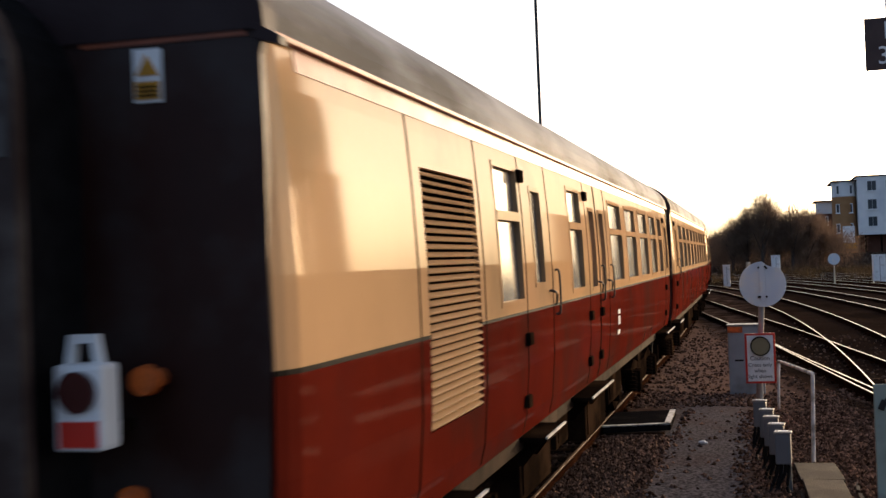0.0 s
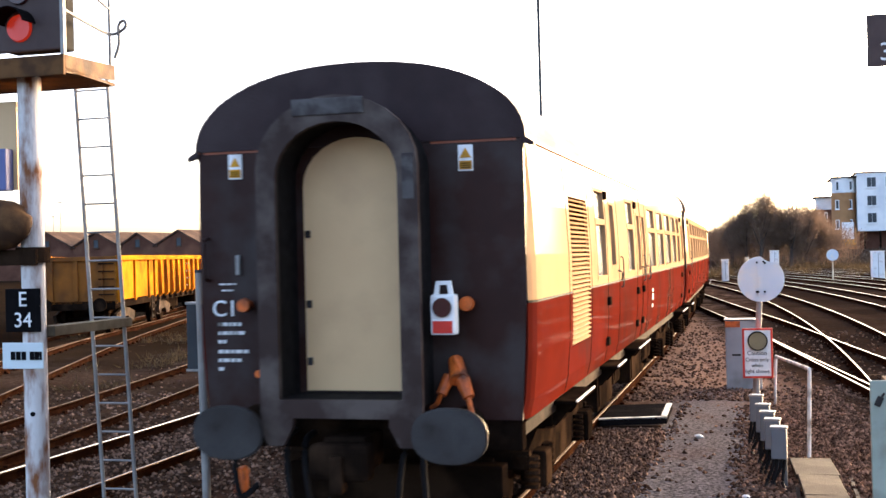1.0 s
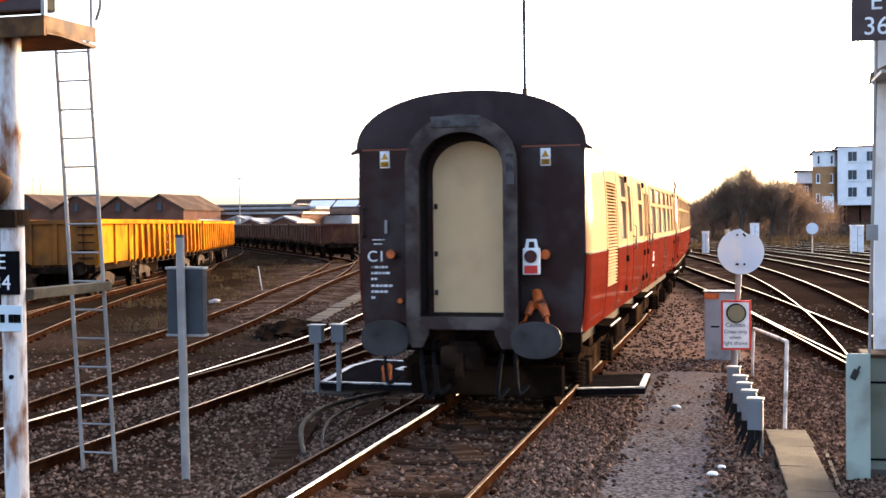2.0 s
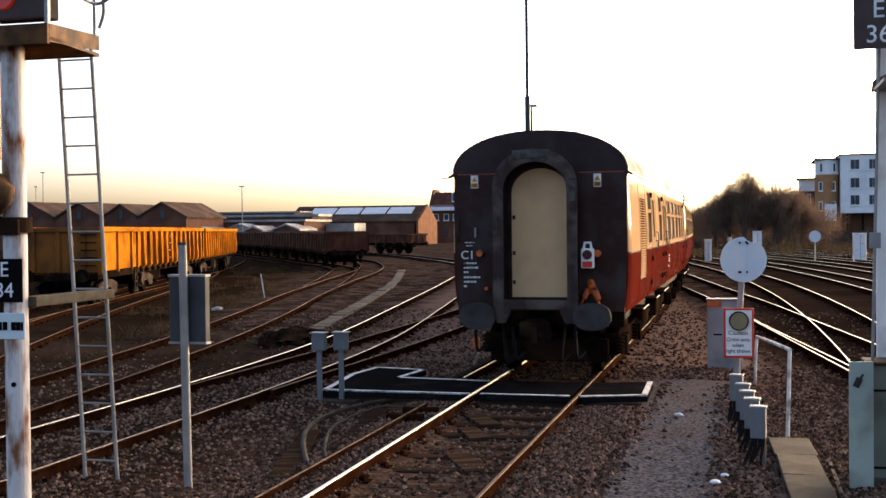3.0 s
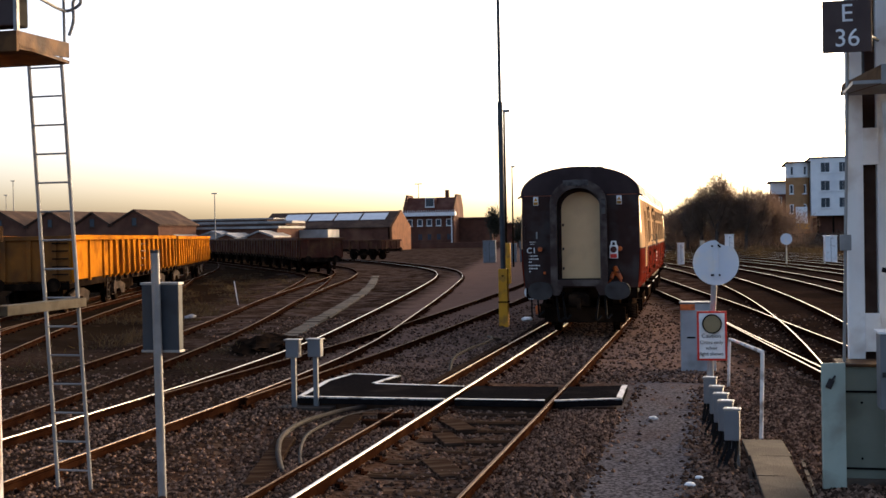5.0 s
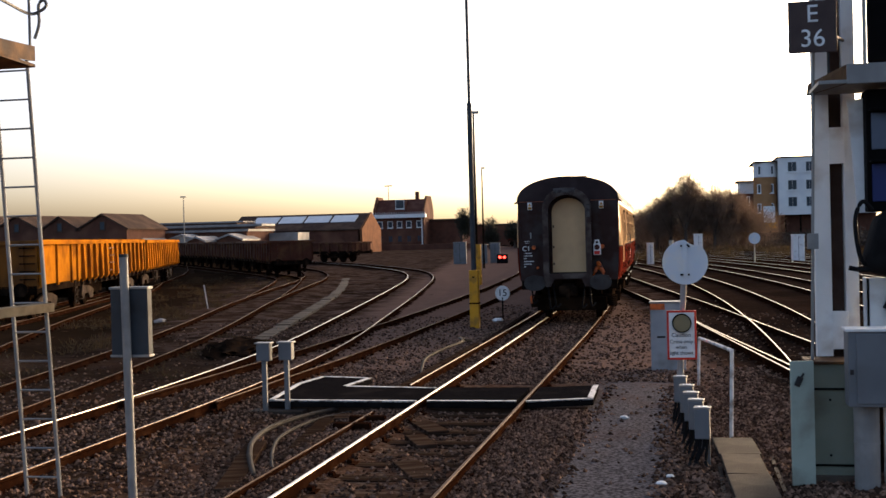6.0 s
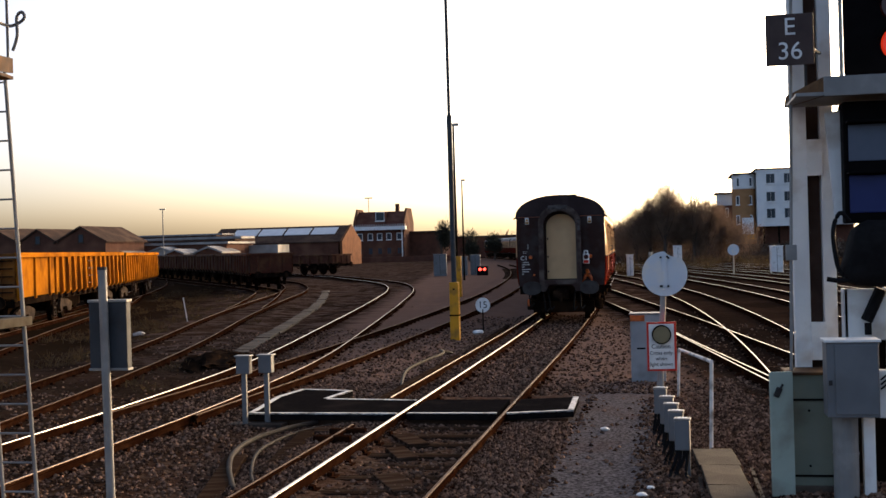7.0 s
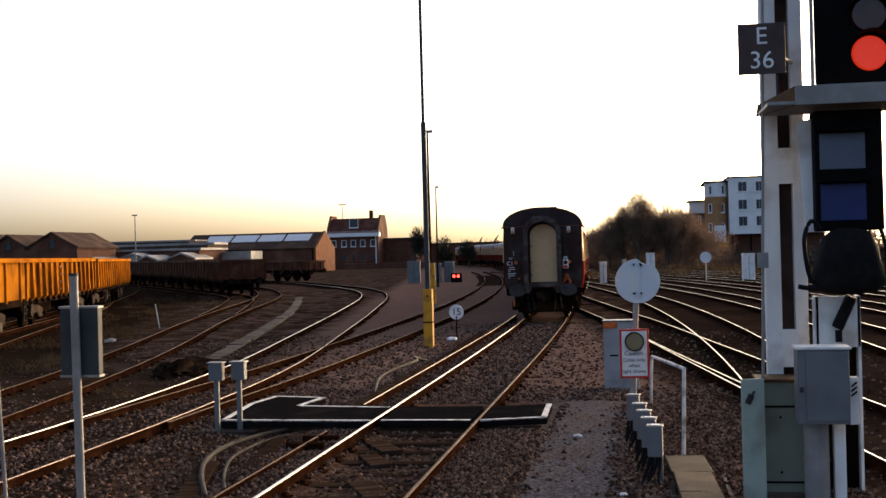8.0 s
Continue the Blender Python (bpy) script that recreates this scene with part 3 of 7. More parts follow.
def skin(bm, side, z0, z1, holes=()):
    """One side between two heights, with real openings (y0, y1, z0, z1)."""
    zs = sorted({z0, z1, *[p[0] for p in PROFILE if z0 < p[0] < z1], *[z for hl in holes for z in hl[2:] if z0 < z < z1]})
    ys = sorted({0.0, 0.06, 0.14, 0.3, COACH - 0.3, COACH - 0.1, COACH, *[y for hl in holes for y in hl[:2]]})
    v = {(i, j): bm.verts.new((side * (half(z) - pinch(y)), y, z)) for i, y in enumerate(ys) for j, z in enumerate(zs)}
    for i in range(len(ys) - 1):
        for j in range(len(zs) - 1):
            yc, zc = (ys[i] + ys[i + 1]) / 2, (zs[j] + zs[j + 1]) / 2
            if any(a < yc < c and d < zc < e for a, c, d, e in holes):
                continue
            q = (v[i, j], v[i + 1, j], v[i + 1, j + 1], v[i, j + 1])
            bm.faces.new(q if side > 0 else q[::-1])
    return bm


def thicken(ob, t):
    mod = ob.modifiers.new("thickness", "SOLIDIFY")
    mod.thickness, mod.offset = t, -1
    return ob


def roof_outline(k=24, drop=0.0):
    out = []
    for i in range(k + 1):
        a = math.pi * i / k
        c, s = math.cos(a), math.sin(a)
        out.append((1.36 * math.copysign(abs(c) ** 0.92, c), 3.235 + (0.65 - drop) * s ** 0.95))
    return out


def strip(bm, side, y0, y1, z, hgt, proud):
    x = half(z) + proud
    a, c = sorted((side * (x - 0.02), side * x))
    return box(bm, a, c, y0, y1, z - hgt / 2, z + hgt / 2)


def window(owner, side, y0, y1, z0, z1, two_light=True):
    """A pane in an aluminium-edged opening, with a toplight where it has one."""
    xm = half((z0 + z1) / 2)
    f = bmesh.new()
    lights = [(z0, z0 + (z1 - z0) * 0.60), (z0 + (z1 - z0) * 0.66, z1)] if two_light else [(z0, z1)]
    w = 0.035
    for a, c in ((y0, y0 + w), (y1 - w, y1)):
        for za, zb in ((z0, (z0 + z1) / 2), ((z0 + z1) / 2, z1)):
            p = [(half(za) + 0.006, za), (half(zb) + 0.006, zb)]
            verts = [f.verts.new((side * (x - d), y, z)) for y in (a, c) for x, z in p for d in (0.0, 0.05)]
            for q in ((0, 1, 3, 2), (4, 6, 7, 5), (0, 2, 6, 4), (1, 5, 7, 3), (0, 4, 5, 1), (2, 3, 7, 6)):
                f.faces.new([verts[k] for k in q])
    bars = [z0 + w / 2, z1 - w / 2] + ([lights[0][1] + 0.03] if two_light else [])
    for z in bars:
        x = half(z) + 0.006
        a, c = sorted((side * (x - 0.05), side * x))
        box(f, a, c, y0 + w, y1 - w, z - (0.032 if z == bars[-1] and two_light else w / 2), z + (0.032 if z == bars[-1] and two_light else w / 2))
    bmesh.ops.recalc_face_normals(f, faces=f.faces[:])
    frame_ob = part("window_frame", f, CREAM, owner)
    g = bmesh.new()
    xa, xb = half(z0) - 0.03, half(z1) - 0.03
    verts = [g.verts.new((side * (x - d), y, z)) for y in (y0 + 0.01, y1 - 0.01) for x, z in ((xa, z0 + 0.01), (xb, z1 - 0.01)) for d in (0.0, 0.012)]
    for q in ((0, 1, 3, 2), (4, 6, 7, 5), (0, 2, 6, 4), (1, 5, 7, 3), (0, 4, 5, 1), (2, 3, 7, 6)):
        g.faces.new([verts[k] for k in q])
    bmesh.ops.recalc_face_normals(g, faces=g.faces[:])
    part("pane", g, COACH_PANE, frame_ob, "grey pane with reflected sky put into its colour")
    return frame_ob


def seam(owner, side, y, z0=1.12, z1=3.16):
    bm = bmesh.new()
    zs = [z0] + [p[0] for p in PROFILE if z0 < p[0] < z1] + [z1]
    for za, zb in zip(zs, zs[1:]):
        v = [bm.verts.new((side * (half(z) + d), yy, z)) for yy in (y - 0.009, y + 0.009) for z in (za, zb) for d in (-0.01, 0.003)]
        for q in ((0, 1, 3, 2), (4, 6, 7, 5), (0, 2, 6, 4), (1, 5, 7, 3), (0, 4, 5, 1), (2, 3, 7, 6)):
            bm.faces.new([v[k] for k in q])
    bmesh.ops.recalc_face_normals(bm, faces=bm.faces[:])
    return part("door_seam", bm, UNDER, owner)


def wheelset_mesh():
    bm = bmesh.new()
    for s in (-1, 1):
        c = s * 0.72
        tube(bm, (c - 0.02, 0, 0), (c + 0.02, 0, 0), 0.40, 28)
        tube(bm, (c - 0.065, 0, 0), (c + 0.065, 0, 0), 0.455, 32)
        tube(bm, (c - s * 0.085, 0, 0), (c - s * 0.06, 0, 0), 0.485, 32)
        tube(bm, (c - 0.10, 0, 0), (c + 0.14 * s + 0.01, 0, 0), 0.11, 16)
        for k in range(4):
            a = k * math.pi / 2
            box(bm, c + s * 0.06, c + s * 0.072, -0.03, 0.03, 0.18, 0.28, 0.0, Matrix.Rotation(a, 4, "X"))
    tube(bm, (-0.95, 0, 0), (0.95, 0, 0), 0.07, 14)
    me = bpy.data.meshes.new("wheelset")
    bm.to_mesh(me)
    bm.free()
    me.materials.append(UNDER)
    return me


WHEELSET = wheelset_mesh()


def bogie(owner, yc, wheels):
    bm = bmesh.new()
    for s in (-1, 1):
        prism(bm, [(-1.75, 0.62), (-1.7, 0.50), (-1.05, 0.44), (-0.6, 0.34), (0.6, 0.34), (1.05, 0.44), (1.7, 0.50), (1.75, 0.62), (1.2, 0.78), (0.4, 0.66), (-0.4, 0.66), (-1.2, 0.78)], 0.09,
              Matrix.Translation((s * 1.03 - 0.045, 0, 0)) @ Matrix.Rotation(math.pi / 2, 4, "Z") @ Matrix.Diagonal((1, -1, 1, 1)))
    bmesh.ops.translate(bm, vec=(0, yc, 0), verts=bm.verts[:])
    box(bm, -1.05, 1.05, yc - 0.25, yc + 0.25, 0.50, 0.80, 0.02)
    box(bm, -1.1, 1.1, yc - 1.72, yc - 1.62, 0.5, 0.66, 0.01)
    box(bm, -1.1, 1.1, yc + 1.62, yc + 1.72, 0.5, 0.66, 0.01)
    bmesh.ops.recalc_face_normals(bm, faces=bm.faces[:])
    fr = part("bogie_frame", bm, UNDER, owner, "dirt-caked steel bogie frame")
    # Block between the wheels and one beyond each axle, added to stop light.
    part("brake_cylinder_box", box(bmesh.new(), -0.62, 0.62, yc - 0.8, yc + 0.8, 0.20, 0.52, 0.03), UNDER, fr)
    for dy in (-2.0, 2.0):
        part("brake_beam", box(bmesh.new(), -0.95, 0.95, yc + dy - 0.12, yc + dy + 0.12, 0.24, 0.60, 0.02), UNDER, fr)
        for s in (-1, 1):
            part("brake_hanger", box(bmesh.new(), s * 0.75 - 0.07, s * 0.75 + 0.07, yc + dy * 0.93 - 0.05, yc + dy * 0.93 + 0.05, 0.16, 0.62, 0.015), UNDER, fr)
    for s in (-1, 1):
        for dy in (-1.3, 1.3):
            bm = bmesh.new()
            box(bm, s * 1.08 - 0.12, s * 1.08 + 0.12, yc + dy - 0.15, yc + dy + 0.15, 0.30, 0.62, 0.03)
            part("axlebox", bm, UNDER, fr)
            for e in (-0.36, 0.36):
                bm = bmesh.new()
                for k in range(5):
                    tube(bm, (s * 1.10, yc + dy + e, 0.34 + k * 0.06), (s * 1.10, yc + dy + e, 0.375 + k * 0.06), 0.075, 10)
                part("coil_spring", bm, UNDER, fr)
    for dy in (-1.3, 1.3):
        wheels.append(sharing("wheelset", WHEELSET, owner, pose(0, yc + dy, 0.457)))


def gangway_outline(w, bottom, top, k=14):
    out = [(-w, bottom)]
    spring = top - w * 0.85
    for i in range(k + 1):
        a = math.pi - math.pi * i / k
        out.append((w * math.cos(a), spring + w * 0.85 * math.sin(a)))
    return out + [(w, bottom)]


def end_fittings(owner):
    """The gangway, buffers and beam of both ends."""
    for y, s in ((0.0, 1), (COACH, -1)):
        turn = Matrix.Translation((0, y, 0)) @ (Matrix.Identity(4) if s > 0 else Matrix.Rotation(math.pi, 4, "Z"))
        out = [(x, z) for x, z in roof_outline(24)]
        out = [(1.29, 1.10), (1.34, 2.0), (1.345, 2.75), (1.34, 3.15)] + out + [(-1.34, 3.15), (-1.345, 2.75), (-1.34, 2.0), (-1.29, 1.10)]
        wall = part("end_wall", prism(bmesh.new(), out, 0.05, turn @ Matrix.Translation((0, -0.012, 0))), END_BLACK, owner, "matt black coach end")
        bel = ring_prism(bmesh.new(), gangway_outline(0.60, 1.24, 3.53), gangway_outline(0.50, 1.30, 3.40), 0.43, turn @ Matrix.Translation((0, -0.44, 0)))
        part("gangway_bellows", bel, RUBBER, owner, "black folded gangway bellows")
        face = ring_prism(bmesh.new(), gangway_outline(0.64, 1.16, 3.58), gangway_outline(0.485, 1.30, 3.38), 0.06, turn @ Matrix.Translation((0, -0.48, 0)))
        fp = part("gangway_faceplate", face, GANGWAY, owner, "scuffed dark grey steel faceplate")
        bm = bmesh.new()
        box(bm, -0.42, 0.42, -0.478, -0.42, 1.20, 1.298, 0.012, turn)
        for sx in (-1, 1):
            prism(bm, [(sx * 0.64, 1.17), (sx * 0.64, 1.06), (sx * 0.58, 0.95), (sx * 0.46, 0.95), (sx * 0.38, 1.10), (sx * 0.38, 1.17)], 0.058, turn @ Matrix.Translation((0, -0.478, 0)))
        part("faceplate_foot", bm, GANGWAY, owner)
        for sx in (-1, 1):
            b = bmesh.new()
            tube(b, (sx * 0.865, 0.05, 1.06), (sx * 0.865, -0.22, 1.06), 0.15, 20, 0.12)
            tube(b, (sx * 0.865, -0.20, 1.06), (sx * 0.865, -0.56, 1.06), 0.09, 18)
            bmesh.ops.transform(b, matrix=turn, verts=b.verts[:])
            housing = part("buffer_housing", b, UNDER, owner)
            b = bmesh.new()
            prism(b, [(0.285 * math.copysign(abs(math.cos(a)) ** 0.85, math.cos(a)), 0.205 * math.copysign(abs(math.sin(a)) ** 0.85, math.sin(a))) for a in [2 * math.pi * i / 36 for i in range(36)]], 0.045,
                  Matrix.Translation((sx * 0.865, -0.60, 1.06)))
            bmesh.ops.bevel(b, geom=b.edges[:], offset=0.012, segments=2, affect="EDGES")
            bmesh.ops.transform(b, matrix=turn, verts=b.verts[:])
            part("buffer_head", b, BUFFER, housing, "greasy oval buffer head")
        b = bmesh.new()
        box(b, -1.28, 1.28, 0.02, 0.16, 0.86, 1.16, 0.015, turn)
        part("headstock", b, UNDER, owner)
        b = bmesh.new()
        box(b, -0.17, 0.17, -0.42, 0.05, 0.74, 1.02, 0.04, turn)
        box(b, -0.24, 0.24, -0.56, -0.36, 0.70, 0.98, 0.06, turn)
        box(b, -0.05, 0.05, -0.62, -0.5, 0.62, 0.9, 0.02, turn)
        coupler = part("coupler", b, UNDER, owner, "dropped buckeye coupler head")
        for x0, z0, x1, z1 in ((-0.55, 1.0, -0.48, 0.34), (-0.40, 0.98, -0.33, 0.40), (0.42, 0.98, 0.36, 0.38), (0.56, 0.98, 0.60, 0.42), (-0.98, 0.9, -0.94, 0.50)):
            b = bmesh.new()
            pipe(b, [(x0, 0.0, z0), (x0, -0.18, z0 - 0.05), ((x0 + x1) / 2, -0.26, (z0 + z1) / 2), (x1, -0.20, z1), (x1 + 0.1, -0.10, z1 + 0.08)], 0.026)
            bmesh.ops.transform(b, matrix=turn, verts=b.verts[:])
            part("brake_hose", b, RUBBER, owner)
    return owner


def body(owner, holes_r, holes_l):
    for side, holes in ((1, holes_r), (-1, holes_l)):
        thicken(part("lower_side", skin(bmesh.new(), side, 1.10, 1.985, [hl for hl in holes if hl[2] < 1.98]), MAROON, owner, "maroon lower body side"), 0.03)
        thicken(part("upper_side", skin(bmesh.new(), side, 2.005, 3.235, holes), CREAM, owner, "glossy cream upper body side"), 0.03)
        bm = bmesh.new()
        for a, c in [(0.0, COACH)]:
            zs = (1.985, 2.005)
            ys = [0.0, 0.06, 0.14, 0.3, 1.89, 3.05, COACH - 0.3, COACH - 0.1, COACH]
            for i in range(len(ys) - 1):
                if any(hl[0] <= ys[i] and hl[1] >= ys[i + 1] and hl[2] < 1.99 for hl in holes):
                    continue
                q = [bm.verts.new((side * (half(z) + 0.002 - pinch(y)), y, z)) for y, z in ((ys[i], zs[0]), (ys[i + 1], zs[0]), (ys[i + 1], zs[1]), (ys[i], zs[1]))]
                bm.faces.new(q if side > 0 else q[::-1])
        thicken(part("waist_line", bm, BLACK, owner, "thin black lining"), 0.02)
        bm = bmesh.new()
        a, c = sorted((side * 1.325, side * 1.362))
        box(bm, a, c, -0.03, COACH + 0.03, 3.222, 3.248, 0.006)
        part("rain_gutter", bm, CANTRAIL, owner, "red-brown rain gutter")
        bm = bmesh.new()
        for ya, yb in ((0.3, COACH - 0.3),):
            q = [bm.verts.new((side * (half(z) + 0.004), y, z)) for y, z in ((ya, 3.125), (yb, 3.125), (yb, 3.225), (ya, 3.225))]
            bm.faces.new(q if side > 0 else q[::-1])
        thicken(part("cantrail_band", bm, CANTRAIL, owner, "faded red band under the gutter"), 0.01)
        bm = bmesh.new()
        a, c = sorted((side * 1.16, side * 1.24))
        box(bm, a, c, 0.1, COACH - 0.1, 0.93, 1.12, 0.01)
        part("solebar", bm, SOLEBAR, owner, "dusty brown solebar")
    bm = bmesh.new()
    prism(bm, roof_outline(28), COACH - 0.1, Matrix.Translation((0, 0.08, 0)))
    part("roof", bm, ROOF, owner, "weathered grey arched roof", smooth=False)
    bm = bmesh.new()
    prism(bm, [(x * 1.004, z + 0.003) for x, z in roof_outline(28)], 0.12, Matrix.Translation((0, -0.03, 0)))
    part("roof_end", bm, ROOF_DARK, owner, "dark painted roof end")
    bm = bmesh.new()
    box(bm, -1.30, 1.30, 0.06, COACH - 0.06, 1.08, 1.16)
    part("floor_frame", bm, UNDER, owner)
    for y in np.arange(1.0, COACH - 0.5, 2.05):
        b = bmesh.new()
        tube(b, (0.35, y, 3.78), (0.35, y, 3.90), 0.10, 12, 0.07)
        tube(b, (0.35, y, 3.89), (0.35, y, 3.925), 0.13, 12)
        part("roof_vent", b, ROOF_DARK, owner)


def undergear(owner):
    for y0, y1, z0, xw in ((5.2, 6.6, 0.45, 1.15), (7.2, 7.9, 0.55, 1.1), (8.6, 10.2, 0.42, 1.18), (11.0, 12.4, 0.5, 1.12)):
        for s in (-1, 1):
            bm = bmesh.new()
            a, c = sorted((s * 0.55, s * xw))
            box(bm, a, c, y0, y1, z0, 0.95, 0.02)
            bx = part("equipment_box", bm, UNDER, owner, "dirty underframe equipment box")
            bm = bmesh.new()
            a, c = sorted((s * xw, s * (xw + 0.012)))
            box(bm, a, c, y0 + 0.08, y1 - 0.08, z0 + 0.06, 0.88, 0.004)
            part("lid", bm, UNDER, bx)
    bm = bmesh.new()
    for s in (-1, 1):
        tube(bm, (s * 0.9, 4.6, 0.62), (s * 0.9, 13.2, 0.62), 0.03, 8)
        for y in (4.6, 6.9, 8.2, 10.6, 13.2):
            tube(bm, (s * 0.9, y, 0.62), (s * 0.9, y, 1.0), 0.025, 8)
    part("truss_rod", bm, UNDER, owner)
    # Two large blocks added to keep light out below the floor.
    bm = bmesh.new()
    box(bm, -0.5, 0.5, 5.4, 7.6, 0.34, 0.92, 0.05)
    box(bm, -0.5, 0.5, 9.2, 12.6, 0.34, 0.92, 0.05)
    part("water_tank", bm, UNDER, owner, "dark block added to stop light under the floor")


def footboard(owner, y0, y1, side=1):
    bm = bmesh.new()
    a, c = sorted((side * 1.22, side * 1.45))
    box(bm, a, c, y0, y1, 1.00, 1.035, 0.006)
    fb = part("footboard", bm, UNDER, owner, "timber step board")
    # White strip on the outer edge paints the sun's glint on the board.
    bm = bmesh.new()
    a, c = sorted((side * 1.44, side * 1.458))
    box(bm, a, c, y0, y1, 1.028, 1.042)
    part("step_edge", bm, WORN_WHITE, fb, "white step edge with the sun's glint in its colour")
    for y in (y0 + 0.15, y1 - 0.15):
        bm = bmesh.new()
        prism(bm, [(side * 1.2, 0.80), (side * 1.24, 0.80), (side * 1.40, 0.999), (side * 1.2, 0.999)], 0.03, Matrix.Translation((0, y - 0.02, 0)))
        part("step_bracket", bm, UNDER, fb)


def door_fittings(owner, y0, y1, side=1, hinge_hi=True):
    seam(owner, side, y0)
    seam(owner, side, y1)
    for z in ((1.35, 1.8, 2.98) if hinge_hi else (1.35, 1.8)):
        bm = bmesh.new()
        x = half(z)
        box(bm, *sorted((side * (x - 0.01), side * (x + 0.035))), y0 - 0.09, y0 + 0.05, z - 0.045, z + 0.045, 0.008)
        part("hinge", bm, UNDER, owner, "dark door hinge")
    bm = bmesh.new()
    x = half(2.0)
    pipe(bm, [(side * x, y1 - 0.16, 2.12), (side * (x + 0.04), y1 - 0.14, 2.11), (side * (x + 0.04), y1 - 0.04, 2.08), (side * (x + 0.03), y1 - 0.02, 2.0)], 0.010)
    part("door_handle", bm, BUFFER, owner, "curved metal door handle")
    bm = bmesh.new()
    pipe(bm, [(side * half(1.95), y1 + 0.14, 1.92), (side * (half(1.95) + 0.035), y1 + 0.14, 1.95), (side * (half(2.2) + 0.035), y1 + 0.14, 2.25), (side * half(2.25), y1 + 0.14, 2.28)], 0.009)
    part("grab_rail", bm, BUFFER, owner, "metal grab rail")


coach_wheels = []


def rear_coach():
    c = thing("railway_coach", "last coach of the train, cream over maroon with black end", "railway coach", "coaches of the train")
    wins = [(3.62, 4.42, 2.06, 3.04), (6.65, 7.45, 2.06, 3.03), (9.6, 10.85, 2.06, 3.02), (11.3, 12.55, 2.06, 3.02), (13.0, 14.25, 2.06, 3.02), (14.7, 15.75, 2.06, 3.02), (16.2, 16.9, 2.06, 3.02)]
    doors = [(4.85, 5.3, 2.16, 2.93), (7.95, 8.35, 2.04, 2.88), (8.7, 9.1, 2.04, 2.88), (17.5, 18.0, 2.1, 2.9)]
    louvre = (1.89, 3.05, 1.50, 2.87)
    body(c, wins + doors + [louvre], wins + doors)
    for side in (1, -1):
        for hl in wins:
            window(c, side, *hl)
        for hl in doors:
            window(c, side, *hl, two_light=False)
        door_fittings(c, 4.5, 5.6, side)
        door_fittings(c, 7.75, 8.5, side)
        door_fittings(c, 8.55, 9.3, side, False)
        door_fittings(c, 17.3, 18.2, side)
    seam(c, 1, 1.72)
    seam(c, 1, 3.16, 1.12, 3.16)
    # louvred opening of the generator compartment
    bm = bmesh.new()
    box(bm, 1.28, 1.31, 1.87, 3.07, 1.48, 2.90)
    back = part("louvre_panel", bm, UNDER, c, "tall louvred ventilation panel")
    bm = bmesh.new()
    box(bm, -0.020, 0.020, 1.90, 3.04, -0.006, 0.006, 0.002, Matrix.Translation((0, 0, 0)))
    me = bpy.data.meshes.new("louvre_slat")
    bm.to_mesh(me)
    bm.free()
    me.materials.append(CREAM)
    for i in range(32):
        z = 1.525 + i * 0.0425
        sharing("louvre_slat", me, back, pose(half(z) - 0.012, 0, z, 0, 28, 0))
    end_fittings(c)
    # cream board that closes the gangway
    o = [(x, z) for x, z in gangway_outline(0.445, 1.32, 3.30)]
    part("gangway_door", prism(bmesh.new(), o, 0.03, Matrix.Translation((0.02, -0.048, 0))), PANEL, c, "plain cream board closing the gangway")
    for z in (2.55, 2.0, 1.55):
        bm = bmesh.new()
        box(bm, -0.41, -0.37, -0.075, -0.045, z - 0.03, z + 0.03, 0.006)
        part("catch", bm, BUFFER, c)
    bm = bmesh.new()
    box(bm, -0.33, 0.24, -0.492, -0.475, 3.43, 3.555, 0.006)
    part("rubbing_plate", bm, SCUFFED, c, "pale scraped patch of the faceplate")
    bm = bmesh.new()
    box(bm, 0.525, 0.615, -0.488, -0.475, 2.78, 3.12, 0.006)
    part("rubbing_plate", bm, SCUFFED, c, "pale scraped patch of the faceplate")
    for sx in (-1, 1):
        bm = bmesh.new()
        prism(bm, [(sx * 1.33, 3.26), (sx * 1.43, 3.20), (sx * 1.43, 3.17), (sx * 1.33, 3.20)], 0.07, Matrix.Translation((0, -0.04, 0)))
        part("gutter_spout", bm, ROOF_DARK, c, "small dark spout at the roof corner")
    # electric tail lamp
    bm = bmesh.new()
    box(bm, 0.68, 0.87, -0.36, -0.24, 1.77, 2.07, 0.02)
    lamp = part("tail_lamp", bm, WHITE, c, "white tail lamp with dark red lens")
    bm = bmesh.new()
    ring_prism(bm, [(0.70, 2.06), (0.72, 2.17), (0.83, 2.17), (0.85, 2.06)], [(0.735, 2.06), (0.745, 2.14), (0.805, 2.14), (0.815, 2.06)], 0.03, Matrix.Translation((0, -0.32, 0)), closed=False)
    part("lamp_handle", bm, WHITE, lamp)
    bm = bmesh.new()
    tube(bm, (0.775, -0.382, 1.975), (0.775, -0.355, 1.975), 0.072, 24)
    part("lens", bm, LENS_DARK, lamp, "dark red lens")
    bm = bmesh.new()
    box(bm, 0.70, 0.85, -0.366, -0.358, 1.785, 1.875)
    part("red_plate", bm, RED, lamp, "red reflective plate")
    bm = bmesh.new()
    box(bm, 0.755, 0.795, -0.25, -0.01, 1.80, 1.84, 0.004)
    part("lamp_bracket", bm, UNDER, c)
    # lamp brackets and jumper fittings
    for x, z in ((-0.92, 2.0), (0.90, 1.99)):
        bm = bmesh.new()
        tube(bm, (x, -0.15, z), (x, -0.10, z), 0.052, 20, 0.058)
        tube(bm, (x, -0.10, z), (x, -0.01, z), 0.035, 14)
        part("orange_socket", bm, ORANGE, c, "orange socket cap")
    bm = bmesh.new()
